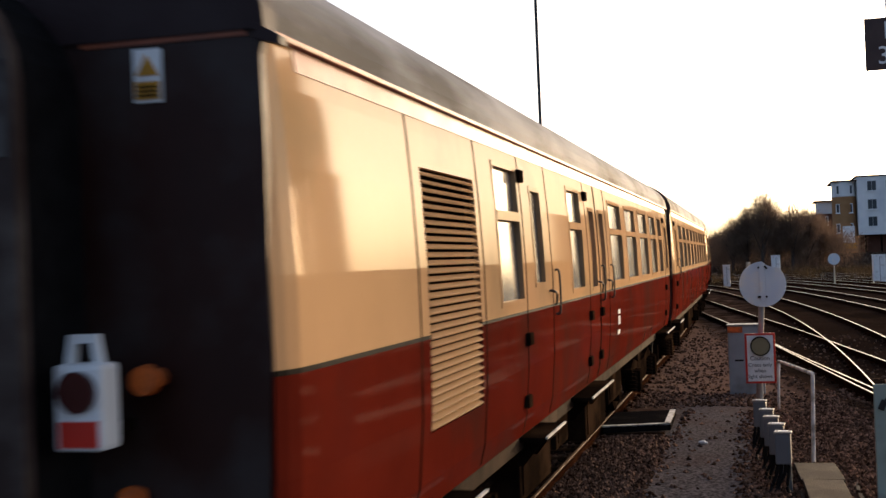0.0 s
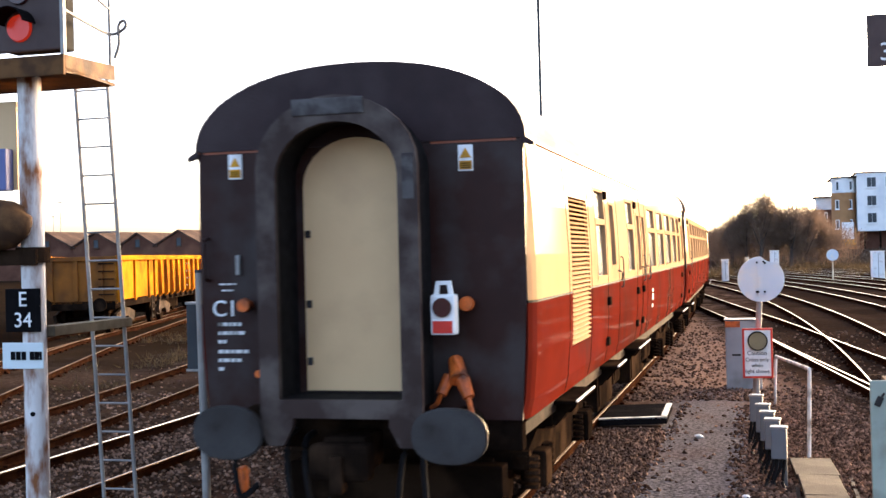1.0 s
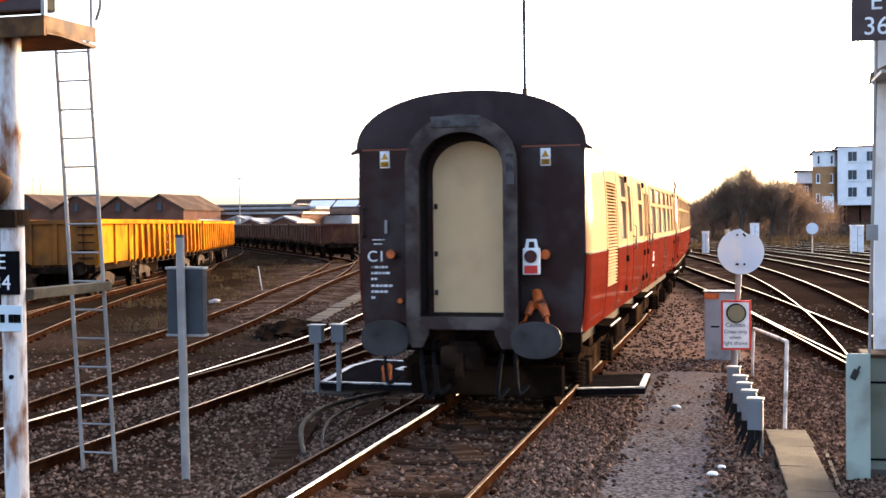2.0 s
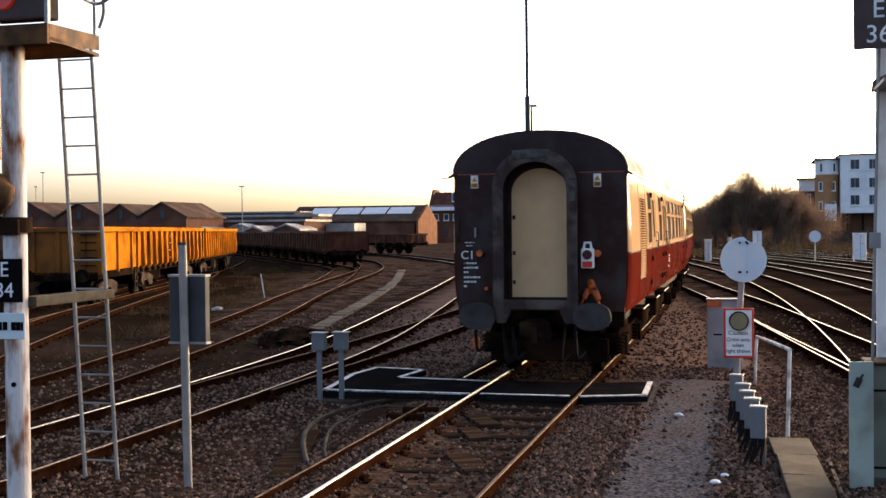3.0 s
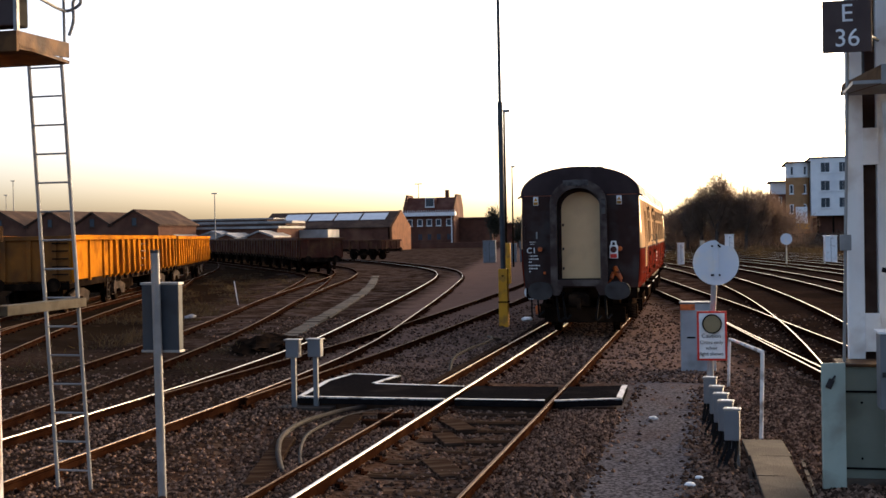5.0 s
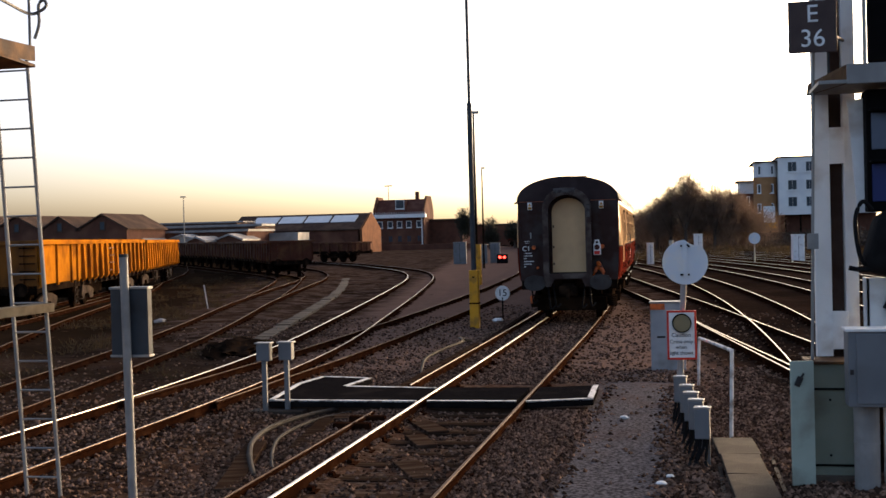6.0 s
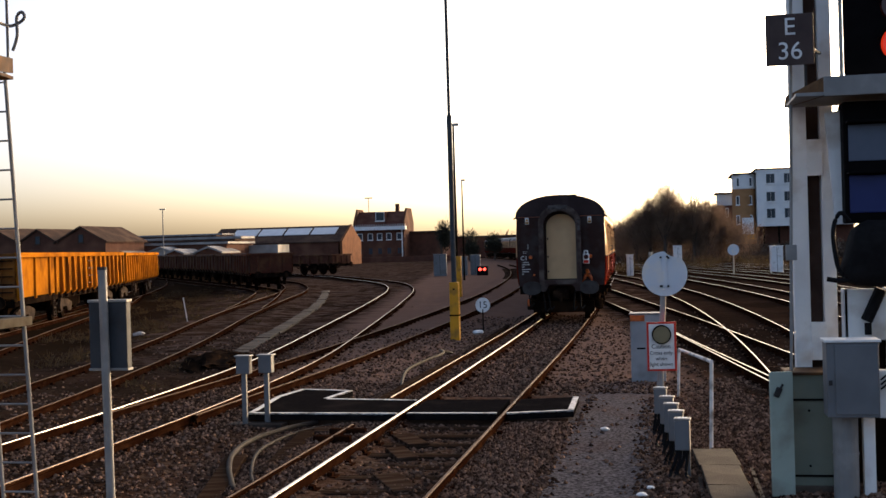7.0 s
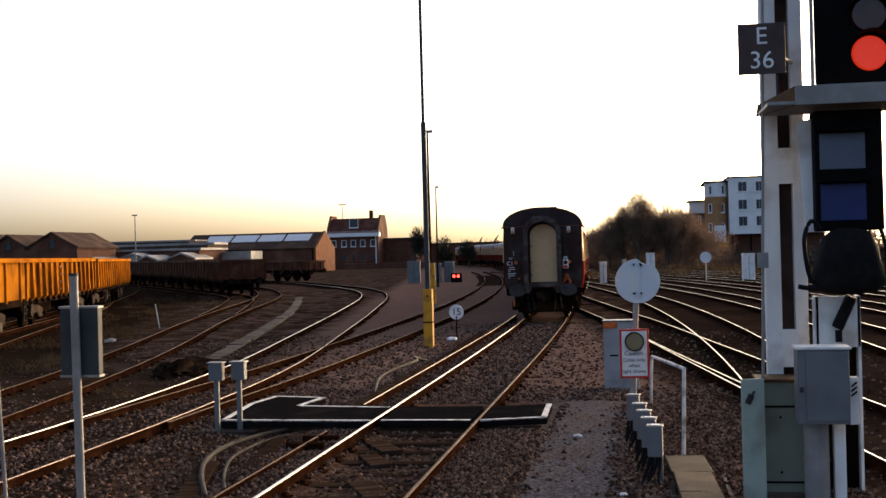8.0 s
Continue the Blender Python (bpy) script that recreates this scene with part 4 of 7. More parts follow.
    tube(bm, (0.78, -0.03, 1.56), (0.84, -0.16, 1.42), 0.055, 12, 0.075)
    tube(bm, (0.75, -0.10, 1.44), (0.70, -0.17, 1.31), 0.05, 12, 0.04)
    tube(bm, (0.85, -0.12, 1.43), (0.92, -0.19, 1.29), 0.06, 12, 0.045)
    pipe(bm, [(0.70, -0.16, 1.33), (0.66, -0.14, 1.24), (0.60, -0.10, 1.20)], 0.018)
    pipe(bm, [(0.80, -0.12, 1.58), (0.86, -0.16, 1.48), (0.90, -0.18, 1.34), (0.94, -0.18, 1.15), (0.96, -0.16, 0.95)], 0.022)
    part("jumper_cable", bm, ORANGE, c, "orange jumper cable in its holder")
    for x, z in ((-0.83, 1.45), (-0.78, 1.05)):
        bm = bmesh.new()
        tube(bm, (x, -0.08, z), (x, -0.01, z), 0.03, 12)
        part("orange_tap", bm, ORANGE, c)
    bm = bmesh.new()
    tube(bm, (-1.0, -0.13, 0.66), (-1.0, -0.02, 0.66), 0.05, 12)
    box(bm, -1.05, -0.95, -0.12, -0.02, 0.5, 0.66, 0.02)
    part("orange_valve", bm, ORANGE, c, "rusty orange valve")
    # warning labels
    for x, z in ((-1.015, 3.11), (0.895, 3.10)):
        bm = bmesh.new()
        box(bm, x - 0.058, x + 0.058, -0.024, -0.012, z - 0.10, z + 0.10, 0.003)
        lab = part("warning_label", bm, WHITE, c, "white and yellow electrical warning label")
        bm = bmesh.new()
        prism(bm, [(x - 0.046, z + 0.0), (x + 0.046, z + 0.0), (x, z + 0.078)], 0.004, Matrix.Translation((0, -0.028, 0)))
        part("triangle", bm, YELLOW, lab)
        bm = bmesh.new()
        box(bm, x - 0.05, x + 0.05, -0.028, -0.024, z - 0.088, z - 0.022)
        part("yellow_band", bm, YELLOW, lab)
        bm = bmesh.new()
        for k in range(3):
            box(bm, x - 0.04, x + 0.04, -0.030, -0.028, z - 0.045 - k * 0.016, z - 0.038 - k * 0.016)
        part("text_bar", bm, BLACK, lab)
    # painted end lettering
    lettering("painted_letters", "C1", 0.185, Matrix.Translation((-1.135, -0.016, 1.965)) @ FACING, WHITE, c, "white painted letters")
    for x0, z, w in ((-1.20, 1.83, 0.21), (-1.20, 1.76, 0.24), (-1.20, 1.69, 0.07), (-1.20, 1.61, 0.27), (-1.20, 1.54, 0.20), (-1.20, 1.47, 0.05), (-1.18, 2.16, 0.15), (-1.16, 2.11, 0.11)):
        bm = bmesh.new()
        k, x = 0, x0
        r = random.Random(int(z * 100))
        while x < x0 + w:
            d = r.uniform(0.02, 0.06)
            box(bm, x, min(x + d, x0 + w), -0.016, -0.0125, z, z + (0.028 if z < 2.1 else 0.014))
            x += d + 0.012
        part("text_bar", bm, WORN_WHITE, c, "line of small white writing")
    bm = bmesh.new()
    box(bm, -1.02, -0.985, -0.05, -0.01, 2.24, 2.40, 0.008)
    part("lamp_iron", bm, GALV, c, "pale lamp bracket")
    bm = bmesh.new()
    pipe(bm, [(-1.27, -0.02, 2.2), (-1.27, -0.09, 2.24), (-1.27, -0.09, 2.5), (-1.27, -0.02, 2.54)], 0.014)
    part("grab_rail", bm, END_BLACK, c)
    for xa, xb in ((-1.29, -0.62), (0.62, 1.29)):
        part("red_line", box(bmesh.new(), xa, xb, -0.020, -0.0125, 3.218, 3.235), CANTRAIL, c, "thin red line under the roof")
    for y0, y1 in ((1.65, 2.8), (4.8, 5.65), (7.3, 8.9), (16.6, 18.3)):
        footboard(c, y0, y1)
        footboard(c, y0, y1, -1)
    undergear(c)
    # small bodyside marks
    bm = bmesh.new()
    for k, (y, z, hgt) in enumerate(((10.15, 1.72, 0.05), (10.15, 1.62, 0.1), (10.15, 1.48, 0.05))):
        box(bm, half(z) - 0.002, half(z) + 0.003, y - 0.1, y + 0.1, z - hgt / 2, z + hgt / 2)
    part("text_bar", bm, WORN_WHITE, c, "small pale marking")
    for yc in (2.9, 15.7):
        bogie(c, yc, coach_wheels)
    return c


def plain_coach():
    c = thing("railway_coach", "cream and maroon coach coupled in the departing train", "railway coach", "coaches of the train")
    wins = [(2.0 + i * 1.72, 3.2 + i * 1.72, 2.06, 3.02) for i in range(9)]
    doors = [(0.75, 1.2, 2.1, 2.9), (17.4, 17.85, 2.1, 2.9)]
    body(c, wins + doors, wins + doors)
    for side in (1, -1):
        for hl in wins:
            window(c, side, *hl)
        for hl in doors:
            window(c, side, *hl, two_light=False)
        door_fittings(c, 0.55, 1.4, side)
        door_fittings(c, 17.2, 18.05, side)
        footboard(c, 0.4, 1.6, side)
        footboard(c, 17.0, 18.2, side)
    end_fittings(c)
    undergear(c)
    w = []
    for yc in (2.9, 15.7):
        bogie(c, yc, w)
    return c


coaches = [rear_coach(), plain_coach()]
for i in range(9):
    coaches.append(copy_thing(coaches[1], pose(0, 40 + i * PITCH, 0)))


# ---------------------------------------------------------------- foot crossing
def deck(owner, outline, edge_runs, label):
    """A black crossing panel of an outline in x-y, with white lines along some edges."""
    bm = bmesh.new()
    a = [bm.verts.new((x, y, -0.10)) for x, y in outline]
    c = [bm.verts.new((x, y, -0.004)) for x, y in outline]
    k = len(outline)
    bm.faces.new(a[::-1])
    bm.faces.new(c)
    for i in range(k):
        bm.faces.new((a[i], a[(i + 1) % k], c[(i + 1) % k], c[i]))
    bmesh.ops.recalc_face_normals(bm, faces=bm.faces[:])
    p = part("deck_panel", bm, PAD, owner, label)
    for i in edge_runs:
        (x0, y0), (x1, y1) = outline[i], outline[(i + 1) % k]
        d = Vector((x1 - x0, y1 - y0, 0))
        n = Vector((-d.y, d.x, 0)).normalized() * 0.085
        bm = bmesh.new()
        q = [bm.verts.new((x0 + o.x, y0 + o.y, z)) for z in (-0.02, 0.0) for o in (Vector((0, 0, 0)), d, d + n, n)]
        bm.faces.new(q[:4][::-1])
        bm.faces.new(q[4:])
        for j in range(4):
            bm.faces.new((q[j], q[(j + 1) % 4], q[4 + (j + 1) % 4], q[4 + j]))
        part("edge_line", bm, WORN_WHITE, p, "worn white edge line")
    return p


crossing = thing("foot_crossing", "black foot crossing deck with white edges over the rails", "foot crossing", kind="structure")
deck(crossing, [(-6.12, 16.66), (-3.86, 16.60), (-3.86, 18.12), (-5.36, 18.32), (-5.24, 19.38), (-6.20, 19.62), (-6.32, 18.6)], (0, 2, 3, 4, 5, 6), "black deck with a cut corner")
deck(crossing, [(-3.70, 16.62), (-2.40, 16.62), (-2.40, 18.14), (-3.70, 18.14)], (0,), "black deck between the rails")
deck(crossing, [(-2.24, 16.62), (-1.33, 16.92), (-1.36, 18.42), (-2.24, 18.16)], (0, 1), "narrow black deck beside the rail")
bm = bmesh.new()
for x0, x1 in ((-6.1, -3.9), (-3.68, -2.42), (-2.22, -1.4)):
    for y in (16.75, 17.4, 18.0):
        box(bm, x0, x1, y - 0.05, y + 0.05, -0.22, -0.10)
part("deck_bearer", bm, TIMBER, crossing)

# two grey heads on posts beside the deck
for i, (x, y) in enumerate(((-6.10, 16.50), (-5.80, 16.62))):
    s = thing("crossing_light", "grey light head on a short post beside the deck", "signal light", "lights of the foot crossing", m=pose(x, y, 0))
    bm = bmesh.new()
    box(bm, -0.035, 0.035, -0.03, 0.03, -0.19, 0.62, 0.008)
    part("post", bm, GREY_BOX, s)
    bm = bmesh.new()
    box(bm, -0.10, 0.10, -0.07, 0.07, 0.60, 0.86, 0.012)
    part("light_head", bm, GREY_BOX, s, "square grey lamp housing")
    bm = bmesh.new()
    box(bm, -0.12, 0.12, -0.09, 0.09, 0.855, 0.872, 0.004)
    part("cap", bm, GALV, s)
    bm = bmesh.new()
    tube(bm, (0, 0.06, 0.73), (0, 0.085, 0.73), 0.065, 18)
    part("lens", bm, BLACK, s)
bm = bmesh.new()
box(bm, -6.34, -5.52, 16.42, 16.70, -0.21, -0.13, 0.012)
tagged(part("post_plinth", bm, CONCRETE), "weathered concrete plinth under the light posts", "plinth")


# ---------------------------------------------------------------- things on the beaten path
def disc_signal():
    s = thing("disc_signal", "pale round disc board on a grey post, seen from behind", "signal disc", m=pose(-0.14, 17.57, 0))
    bm = bmesh.new()
    tube(bm, (0, 0, -0.2), (0.12, 0, 1.72), 0.042, 14)
    part("post", bm, GALV, s)
    out = []
    for i in range(40):
        a = 2 * math.pi * i / 40
        r = 0.325
        x, z = r * math.cos(a), r * math.sin(a)
        if 0.85 < a < 1.45:
            z -= 0.035 + 0.02 * math.sin(i)
        out.append((x + 0.14, z + 1.90))
    p = part("disc", prism(bmesh.new(), out, 0.02, Matrix.Translation((0, -0.05, 0))), DISC, s, "pale blue-white disc with a chipped rim")
    bm = bmesh.new()
    box(bm, 0.10, 0.18, -0.062, -0.05, 1.66, 2.20, 0.004)
    part("backing_strap", bm, DISC, p)
    for x, z in ((0.08, 1.72), (0.19, 1.72), (0.09, 2.14), (0.20, 2.13), (0.10, 1.72), (0.18, 2.15)):
        bm = bmesh.new()
        tube(bm, (x, -0.085, z), (x, -0.045, z), 0.016, 8)
        part("bolt", bm, BLACK, p)
    bm = bmesh.new()
    tube(bm, (-0.05, 0.06, 1.9), (-0.05, 0.06, 2.22), 0.035, 10)
    part("rear_stub", bm, GALV, s)
    return s


disc_signal()


def caution_sign():
    s = thing("warning_sign", "white caution sign with red border and a round amber lamp", "warning sign", m=pose(-0.07, 17.36, 0, 0, 0, 4))
    bm = bmesh.new()
    tube(bm, (-0.02, 0.06, -0.2), (0.0, 0.06, 1.1), 0.035, 12)
    part("post", bm, GALV, s)
    bm = bmesh.new()
    box(bm, -0.21, 0.21, -0.008, 0.02, 0.50, 1.21, 0.006)
    b = part("sign_board", bm, RED, s, "dull red sign border")
    bm = bmesh.new()
    box(bm, -0.18, 0.18, -0.014, -0.006, 0.53, 1.18, 0.004)
    part("sign_face", bm, WHITE, b, "white sign face")
    bm = bmesh.new()
    tube(bm, (0.0, -0.06, 1.03), (0.0, -0.012, 1.03), 0.128, 28, 0.128)
    part("lamp_lens", bm, OILY_LENS, b, "dull amber lamp")
    bm = bmesh.new()
    ring = [(0.138 * math.cos(2 * math.pi * i / 28), 1.03 + 0.138 * math.sin(2 * math.pi * i / 28)) for i in range(28)]
    inner = [(0.122 * math.cos(2 * math.pi * i / 28), 1.03 + 0.122 * math.sin(2 * math.pi * i / 28)) for i in range(28)]
    part("lamp_rim", ring_prism(bm, ring, inner, 0.06, Matrix.Translation((0, -0.07, 0))), BLACK, b)
    for text, z in (("Caution", 0.855), ("Cross only", 0.762), ("when", 0.68), ("light shows", 0.598)):
        lettering("sign_text", text, 0.074 if z < 0.8 else 0.085, Matrix.Translation((-0.01, -0.017, z)) @ FACING, BLACK, b)
    return s


caution_sign()

# grey relay case behind the sign
case = thing("relay_case", "grey steel equipment case with an orange patch on top", "equipment case", m=pose(-0.33, 22.0, 0))
bm = bmesh.new()
box(bm, -0.31, 0.31, -0.2, 0.2, -0.18, 1.05, 0.015)
part("case_body", bm, CASE_GREY, case)
bm = bmesh.new()
box(bm, -0.31, -0.05, -0.212, -0.198, 0.93, 1.04, 0.003)
part("orange_patch", bm, ORANGE, case, "faded orange label")
bm = bmesh.new()
box(bm, -0.33, 0.33, -0.22, 0.22, 1.05, 1.075, 0.008)
part("lid", bm, GREY_BOX, case)
bm = bmesh.new()
box(bm, -0.2, -0.05, -0.208, -0.2, 0.42, 0.45)
part("text_bar", bm, BLACK, case)


def hoop():
    s = thing("guard_rail", "flaking white tubular guard rail on two posts", "guard rail")
    a, c = (0.53, 14.68), (0.20, 19.6)
    for (x, y), z in ((a, 0.88), (c, 0.60)):
        bm = bmesh.new()
        pipe(bm, [(x - 0.03, y, -0.22), (x - 0.015, y, 0.3), (x, y, z)], 0.023, 10)
        part("post", bm, WORN_WHITE, s, "flaking white post")
    bm = bmesh.new()
    pipe(bm, [(a[0], a[1] - 0.03, 0.90), (0.34, 17.1, 0.77), (c[0], c[1], 0.61)], 0.023, 10)
    part("top_rail", bm, WORN_WHITE, s)
    return s


hoop()

# row of small grey cable boxes with black tails
spots = [(-0.10, 15.75), (-0.02, 14.85), (0.03, 14.2), (0.08, 13.6), (0.14, 13.0)]
for i, (x, y) in enumerate(spots):
    s = thing("cable_box", "small grey cable box with black cables below", "junction box", "row of cable boxes", m=pose(x, y, 0, 0, 0, -6))
    bm = bmesh.new()
    box(bm, -0.075, 0.085, -0.06, 0.07, 0.12, 0.44, 0.012)
    part("box_body", bm, GREY_BOX, s)
    bm = bmesh.new()
    box(bm, -0.085, 0.095, -0.07, 0.08, 0.44, 0.462, 0.006)
    part("lid", bm, GALV, s, "pale lid")
    bm = bmesh.new()
    box(bm, -0.045, 0.055, -0.03, 0.045, 0.46, 0.466)
    part("lid_label", bm, WHITE, s)
    bm = bmesh.new()
    box(bm, 0.02, 0.075, 0.07, 0.10, -0.2, 0.40, 0.006)
    part("stake", bm, GREY_BOX, s)
    r = random.Random(i)
    for k in range(4):
        bm = bmesh.new()
        x0 = -0.06 + k * 0.04
        pipe(bm, [(x0, 0, 0.13), (x0 - 0.01, -0.02, 0.02), (x0 - 0.05 + r.uniform(-0.03, 0.03), -0.04, -0.12), (x0 - 0.02 + r.uniform(-0.06, 0.06), -0.16, -0.20)], 0.019, 7)
        part("cable", bm, RUBBER, s, "black cable tail")

# concrete trough lids beside the cable boxes
slab_rng = random.Random(5)
for i in range(4):
    y = 10.6 + i * 1.08
    bm = bmesh.new()
    wdt = 0.42 if i % 3 else 0.46
    box(bm, -wdt / 2, wdt / 2, -0.53, 0.53, -0.06, 0.0, 0.012)
    o = part("concrete_lid", bm, CONCRETE)
    o.matrix_basis = pose(0.62 - 0.035 * (y - 11), y, -0.10 + slab_rng.uniform(-0.006, 0.006), slab_rng.uniform(-0.6, 0.6), slab_rng.uniform(-1, 1), 2.5 + slab_rng.uniform(-1, 1))
    tagged(o, "stained concrete cable trough lid lying on dirt", "trough lid", "concrete trough lids")
bm = bmesh.new()
box(bm, 0.30, 0.34, 10.0, 14.6, -0.30, -0.19)
box(bm, 0.88, 0.92, 10.0, 14.4, -0.30, -0.19)
tagged(part("cable_trough", bm, CONCRETE), "concrete cable trough walls set into the ground", "cable trough")


def cabinet():
    s = thing("equipment_cabinet", "pale green lineside cabinet with its door ajar", "cabinet", m=pose(1.0, 12.15, 0))
    bm = bmesh.new()
    box(bm, 0.20, 0.66, 0.28, 0.72, -0.15, 0.98, 0.01)
    part("cabinet_body", bm, CAB_SHADED, s, "green cabinet body with shade put into its colour")
    bm = bmesh.new()
    box(bm, 0.17, 0.70, 0.24, 0.76, 0.98, 1.01, 0.008)
    part("cabinet_roof", bm, PLATFORM_RUST, s, "rust-stained cabinet top")
    bm = bmesh.new()
    box(bm, 0.0, 0.235, 0.0, 0.03, -0.20, 1.04, 0.008, Matrix.Rotation(radians(14), 4, "Z"))
    d = part("cabinet_door", bm, CAB_GREEN, s, "open pale door leaf")
    bm = bmesh.new()
    box(bm, -0.03, 0.03, -0.03, 0.0, -0.05, 0.05, 0.01, Matrix.Rotation(radians(14), 4, "Z") @ Matrix.Translation((0.075, 0, 0.84)) @ Matrix.Rotation(0.45, 4, "Y"))
    tube(bm, (0.10, -0.01, 0.88), (0.125, 0.0, 0.92), 0.012, 8)
    part("padlock", bm, BUFFER, d, "dark metal padlock")
    for z in (0.72, -0.05):
        bm = bmesh.new()
        box(bm, 0.22, 0.64, 0.268, 0.28, z, z + 0.02)
        part("seam_strip", bm, BLACK, s)
    for z in (0.62, 0.06):
        bm = bmesh.new()
        tube(bm, (0.40, 0.27, z), (0.40, 0.285, z), 0.012, 8)
        part("screw", bm, BLACK, s)
    bm = bmesh.new()
    box(bm, 0.12, 0.72, 0.2, 0.8, -0.24, -0.14, 0.01)
    part("plinth", bm, CONCRETE, s)
    return s


cabinet()


def number_plate(owner, x, y, z, w, hgt, lines, size, face, ink, m=None):
    bm = bmesh.new()
    box(bm, x - w / 2, x + w / 2, y - 0.006, y + 0.006, z - hgt / 2, z + hgt / 2, 0.006)
    p = part("number_plate", bm, face, owner, "dark signal number plate with white characters" if ink is WHITE else "pale plate")
    for i, text in enumerate(lines):
        zz = z + (len(lines) / 2 - 0.5 - i) * size * 0.98
        lettering("plate_text", text, size, Matrix.Translation((x, y - 0.009, zz - size * 0.0)) @ FACING, ink, p)
    return p


def signal_right():
    s = thing("colour_light_signal", "white steel signal post with red aspect and black indicator", "railway signal", "colour light signals")
    # built-up column of two channels
    for x0, x1 in ((1.345, 1.505), (1.645, 1.775)):
        bm = bmesh.new()
        box(bm, x0, x1, 12.95, 12.975, -0.2, 9.0, 0.004)
        box(bm, x0, x0 + 0.02, 12.975, 13.12, -0.2, 9.0)
        box(bm, x1 - 0.02, x1, 12.975, 13.12, -0.2, 9.0)
        part("column_channel", bm, WHITE_STEEL, s, "white painted steel channel")
    for z0, z1 in ((1.08, 1.48), (3.02, 3.40), (5.0, 5.38)):
        bm = bmesh.new()
        box(bm, 1.50, 1.66, 12.93, 12.955, z0, z1, 0.004)
        part("batten_plate", bm, WHITE_STEEL, s)
    bm = bmesh.new()
    box(bm, 1.506, 1.644, 13.09, 13.11, -0.2, 9.0)
    part("rear_web", bm, RUSTY_WEB, s, "rust-brown inner web")
    # post carrying the fittings
    bm = bmesh.new()
    box(bm, 1.78, 2.22, 12.5, 12.53, 1.32, 1.84, 0.005)
    box(bm, 1.78, 1.81, 12.5, 12.72, -0.2, 1.84)
    box(bm, 2.19, 2.22, 12.5, 12.72, -0.2, 1.84)
    part("pedestal", bm, WHITE_STEEL, s, "dirty white steel pedestal")
    # Near-black web paints the shade in the recess between the flanges.
    bm = bmesh.new()
    box(bm, 1.812, 2.188, 12.62, 12.65, -0.2, 1.80)
    part("pedestal_web", bm, UNDER, s, "web coloured dark for the shaded recess")
    bm = bmesh.new()
    tube(bm, (1.70, 12.1, -0.2), (1.70, 12.1, 0.75), 0.12, 18)
    tube(bm, (1.70, 12.1, 0.24), (1.70, 12.1, 0.26), 0.126, 18)
    part("stub_post", bm, GALV, s)
    bm = bmesh.new()
    box(bm, 1.87, 1.98, 12.1, 12.2, -0.2, 0.9, 0.006)
    part("side_post", bm, WHITE_STEEL, s)
    # junction box
    bm = bmesh.new()
    box(bm, 1.50, 1.98, 11.78, 12.08, 0.64, 1.36, 0.012)
    jb = part("junction_box", bm, GREY_BOX, s, "grey steel junction box with a rusty top edge")
    bm = bmesh.new()
    box(bm, 1.575, 1.965, 11.765, 11.785, 0.67, 1.335, 0.008)
    part("box_door", bm, GREY_BOX, jb, "grey box door")
    bm = bmesh.new()
    box(bm, 1.48, 2.0, 11.76, 12.1, 1.36, 1.385, 0.006)
    part("box_top", bm, WHITE_STEEL, jb)
    bm = bmesh.new()
    box(bm, 1.515, 1.55, 11.77, 11.785, 0.95, 1.0, 0.004)
    part("latch", bm, BUFFER, jb)
    bm = bmesh.new()
    box(bm, 1.99, 2.08, 11.9, 12.0, 0.62, 1.08, 0.01)
    sb = part("switch_box", bm, WHITE_STEEL, s, "small white box with black stripes")
    bm = bmesh.new()
    for k in range(3):
        box(bm, -0.035, 0.035, 11.89, 11.9, -0.008, 0.008, 0, Matrix.Translation((2.035, 0, 0.92 + k * 0.045)) @ Matrix.Rotation(-0.7, 4, "Y"))
    part("stripe", bm, BLACK, sb)
    # shelf under the signal head
    bm = bmesh.new()
    box(bm, 1.56, 2.75, 11.9, 11.93, 3.73, 3.92, 0.006)
    box(bm, 1.30, 2.75, 11.93, 12.9, 3.74, 3.775, 0.004)
    tr = part("service_tray", bm, GALV, s, "grey steel tray below the head")
    bm = bmesh.new()
    v = [bm.verts.new(p) for p in ((1.28, 12.9, 3.74), (1.56, 11.93, 3.74), (1.56, 11.93, 3.92), (1.30, 12.9, 3.86))]
    bm.faces.new(v)
    thicken(part("tray_side", bm, PLATFORM_RUST, tr, "rusty tray side"), 0.02)
    # head with red aspect
    bm = bmesh.new()
    box(bm, 1.79, 2.80, 12.16, 12.20, 3.95, 5.6, 0.03)
    hd = part("backboard", bm, BLACK, s, "matt black signal backboard")
    bm = bmesh.new()
    box(bm, 1.98, 2.62, 12.20, 12.62, 4.0, 5.5, 0.03)
    part("lamp_case", bm, BLACK, hd)
    for z, m_ in ((4.24, RED_GLOW), (4.62, LENS_DARK)):
        bm = bmesh.new()
        tube(bm, (2.31, 12.165, z), (2.31, 12.13, z), 0.175, 28, 0.16)
        part("red_aspect" if m_ is RED_GLOW else "unlit_aspect", bm, m_, hd, "glowing red lens" if m_ is RED_GLOW else "unlit dark lens")
        hood = bmesh.new()
        arc = [(0.215 * math.cos(a) + 2.31, 0.215 * math.sin(a) + z) for a in [radians(15 + 150 * i / 16) for i in range(17)]]
        arc_in = [(0.205 * math.cos(a) + 2.31, 0.205 * math.sin(a) + z) for a in [radians(15 + 150 * i / 16) for i in range(17)]]
        part("hood", ring_prism(hood, arc, arc_in, 0.22, Matrix.Translation((0, 11.95, 0)), closed=False), BLACK, hd, "black sun hood")
    bm = bmesh.new()
    box(bm, 1.74, 1.775, 12.1, 12.14, 3.92, 6.0, 0.004)
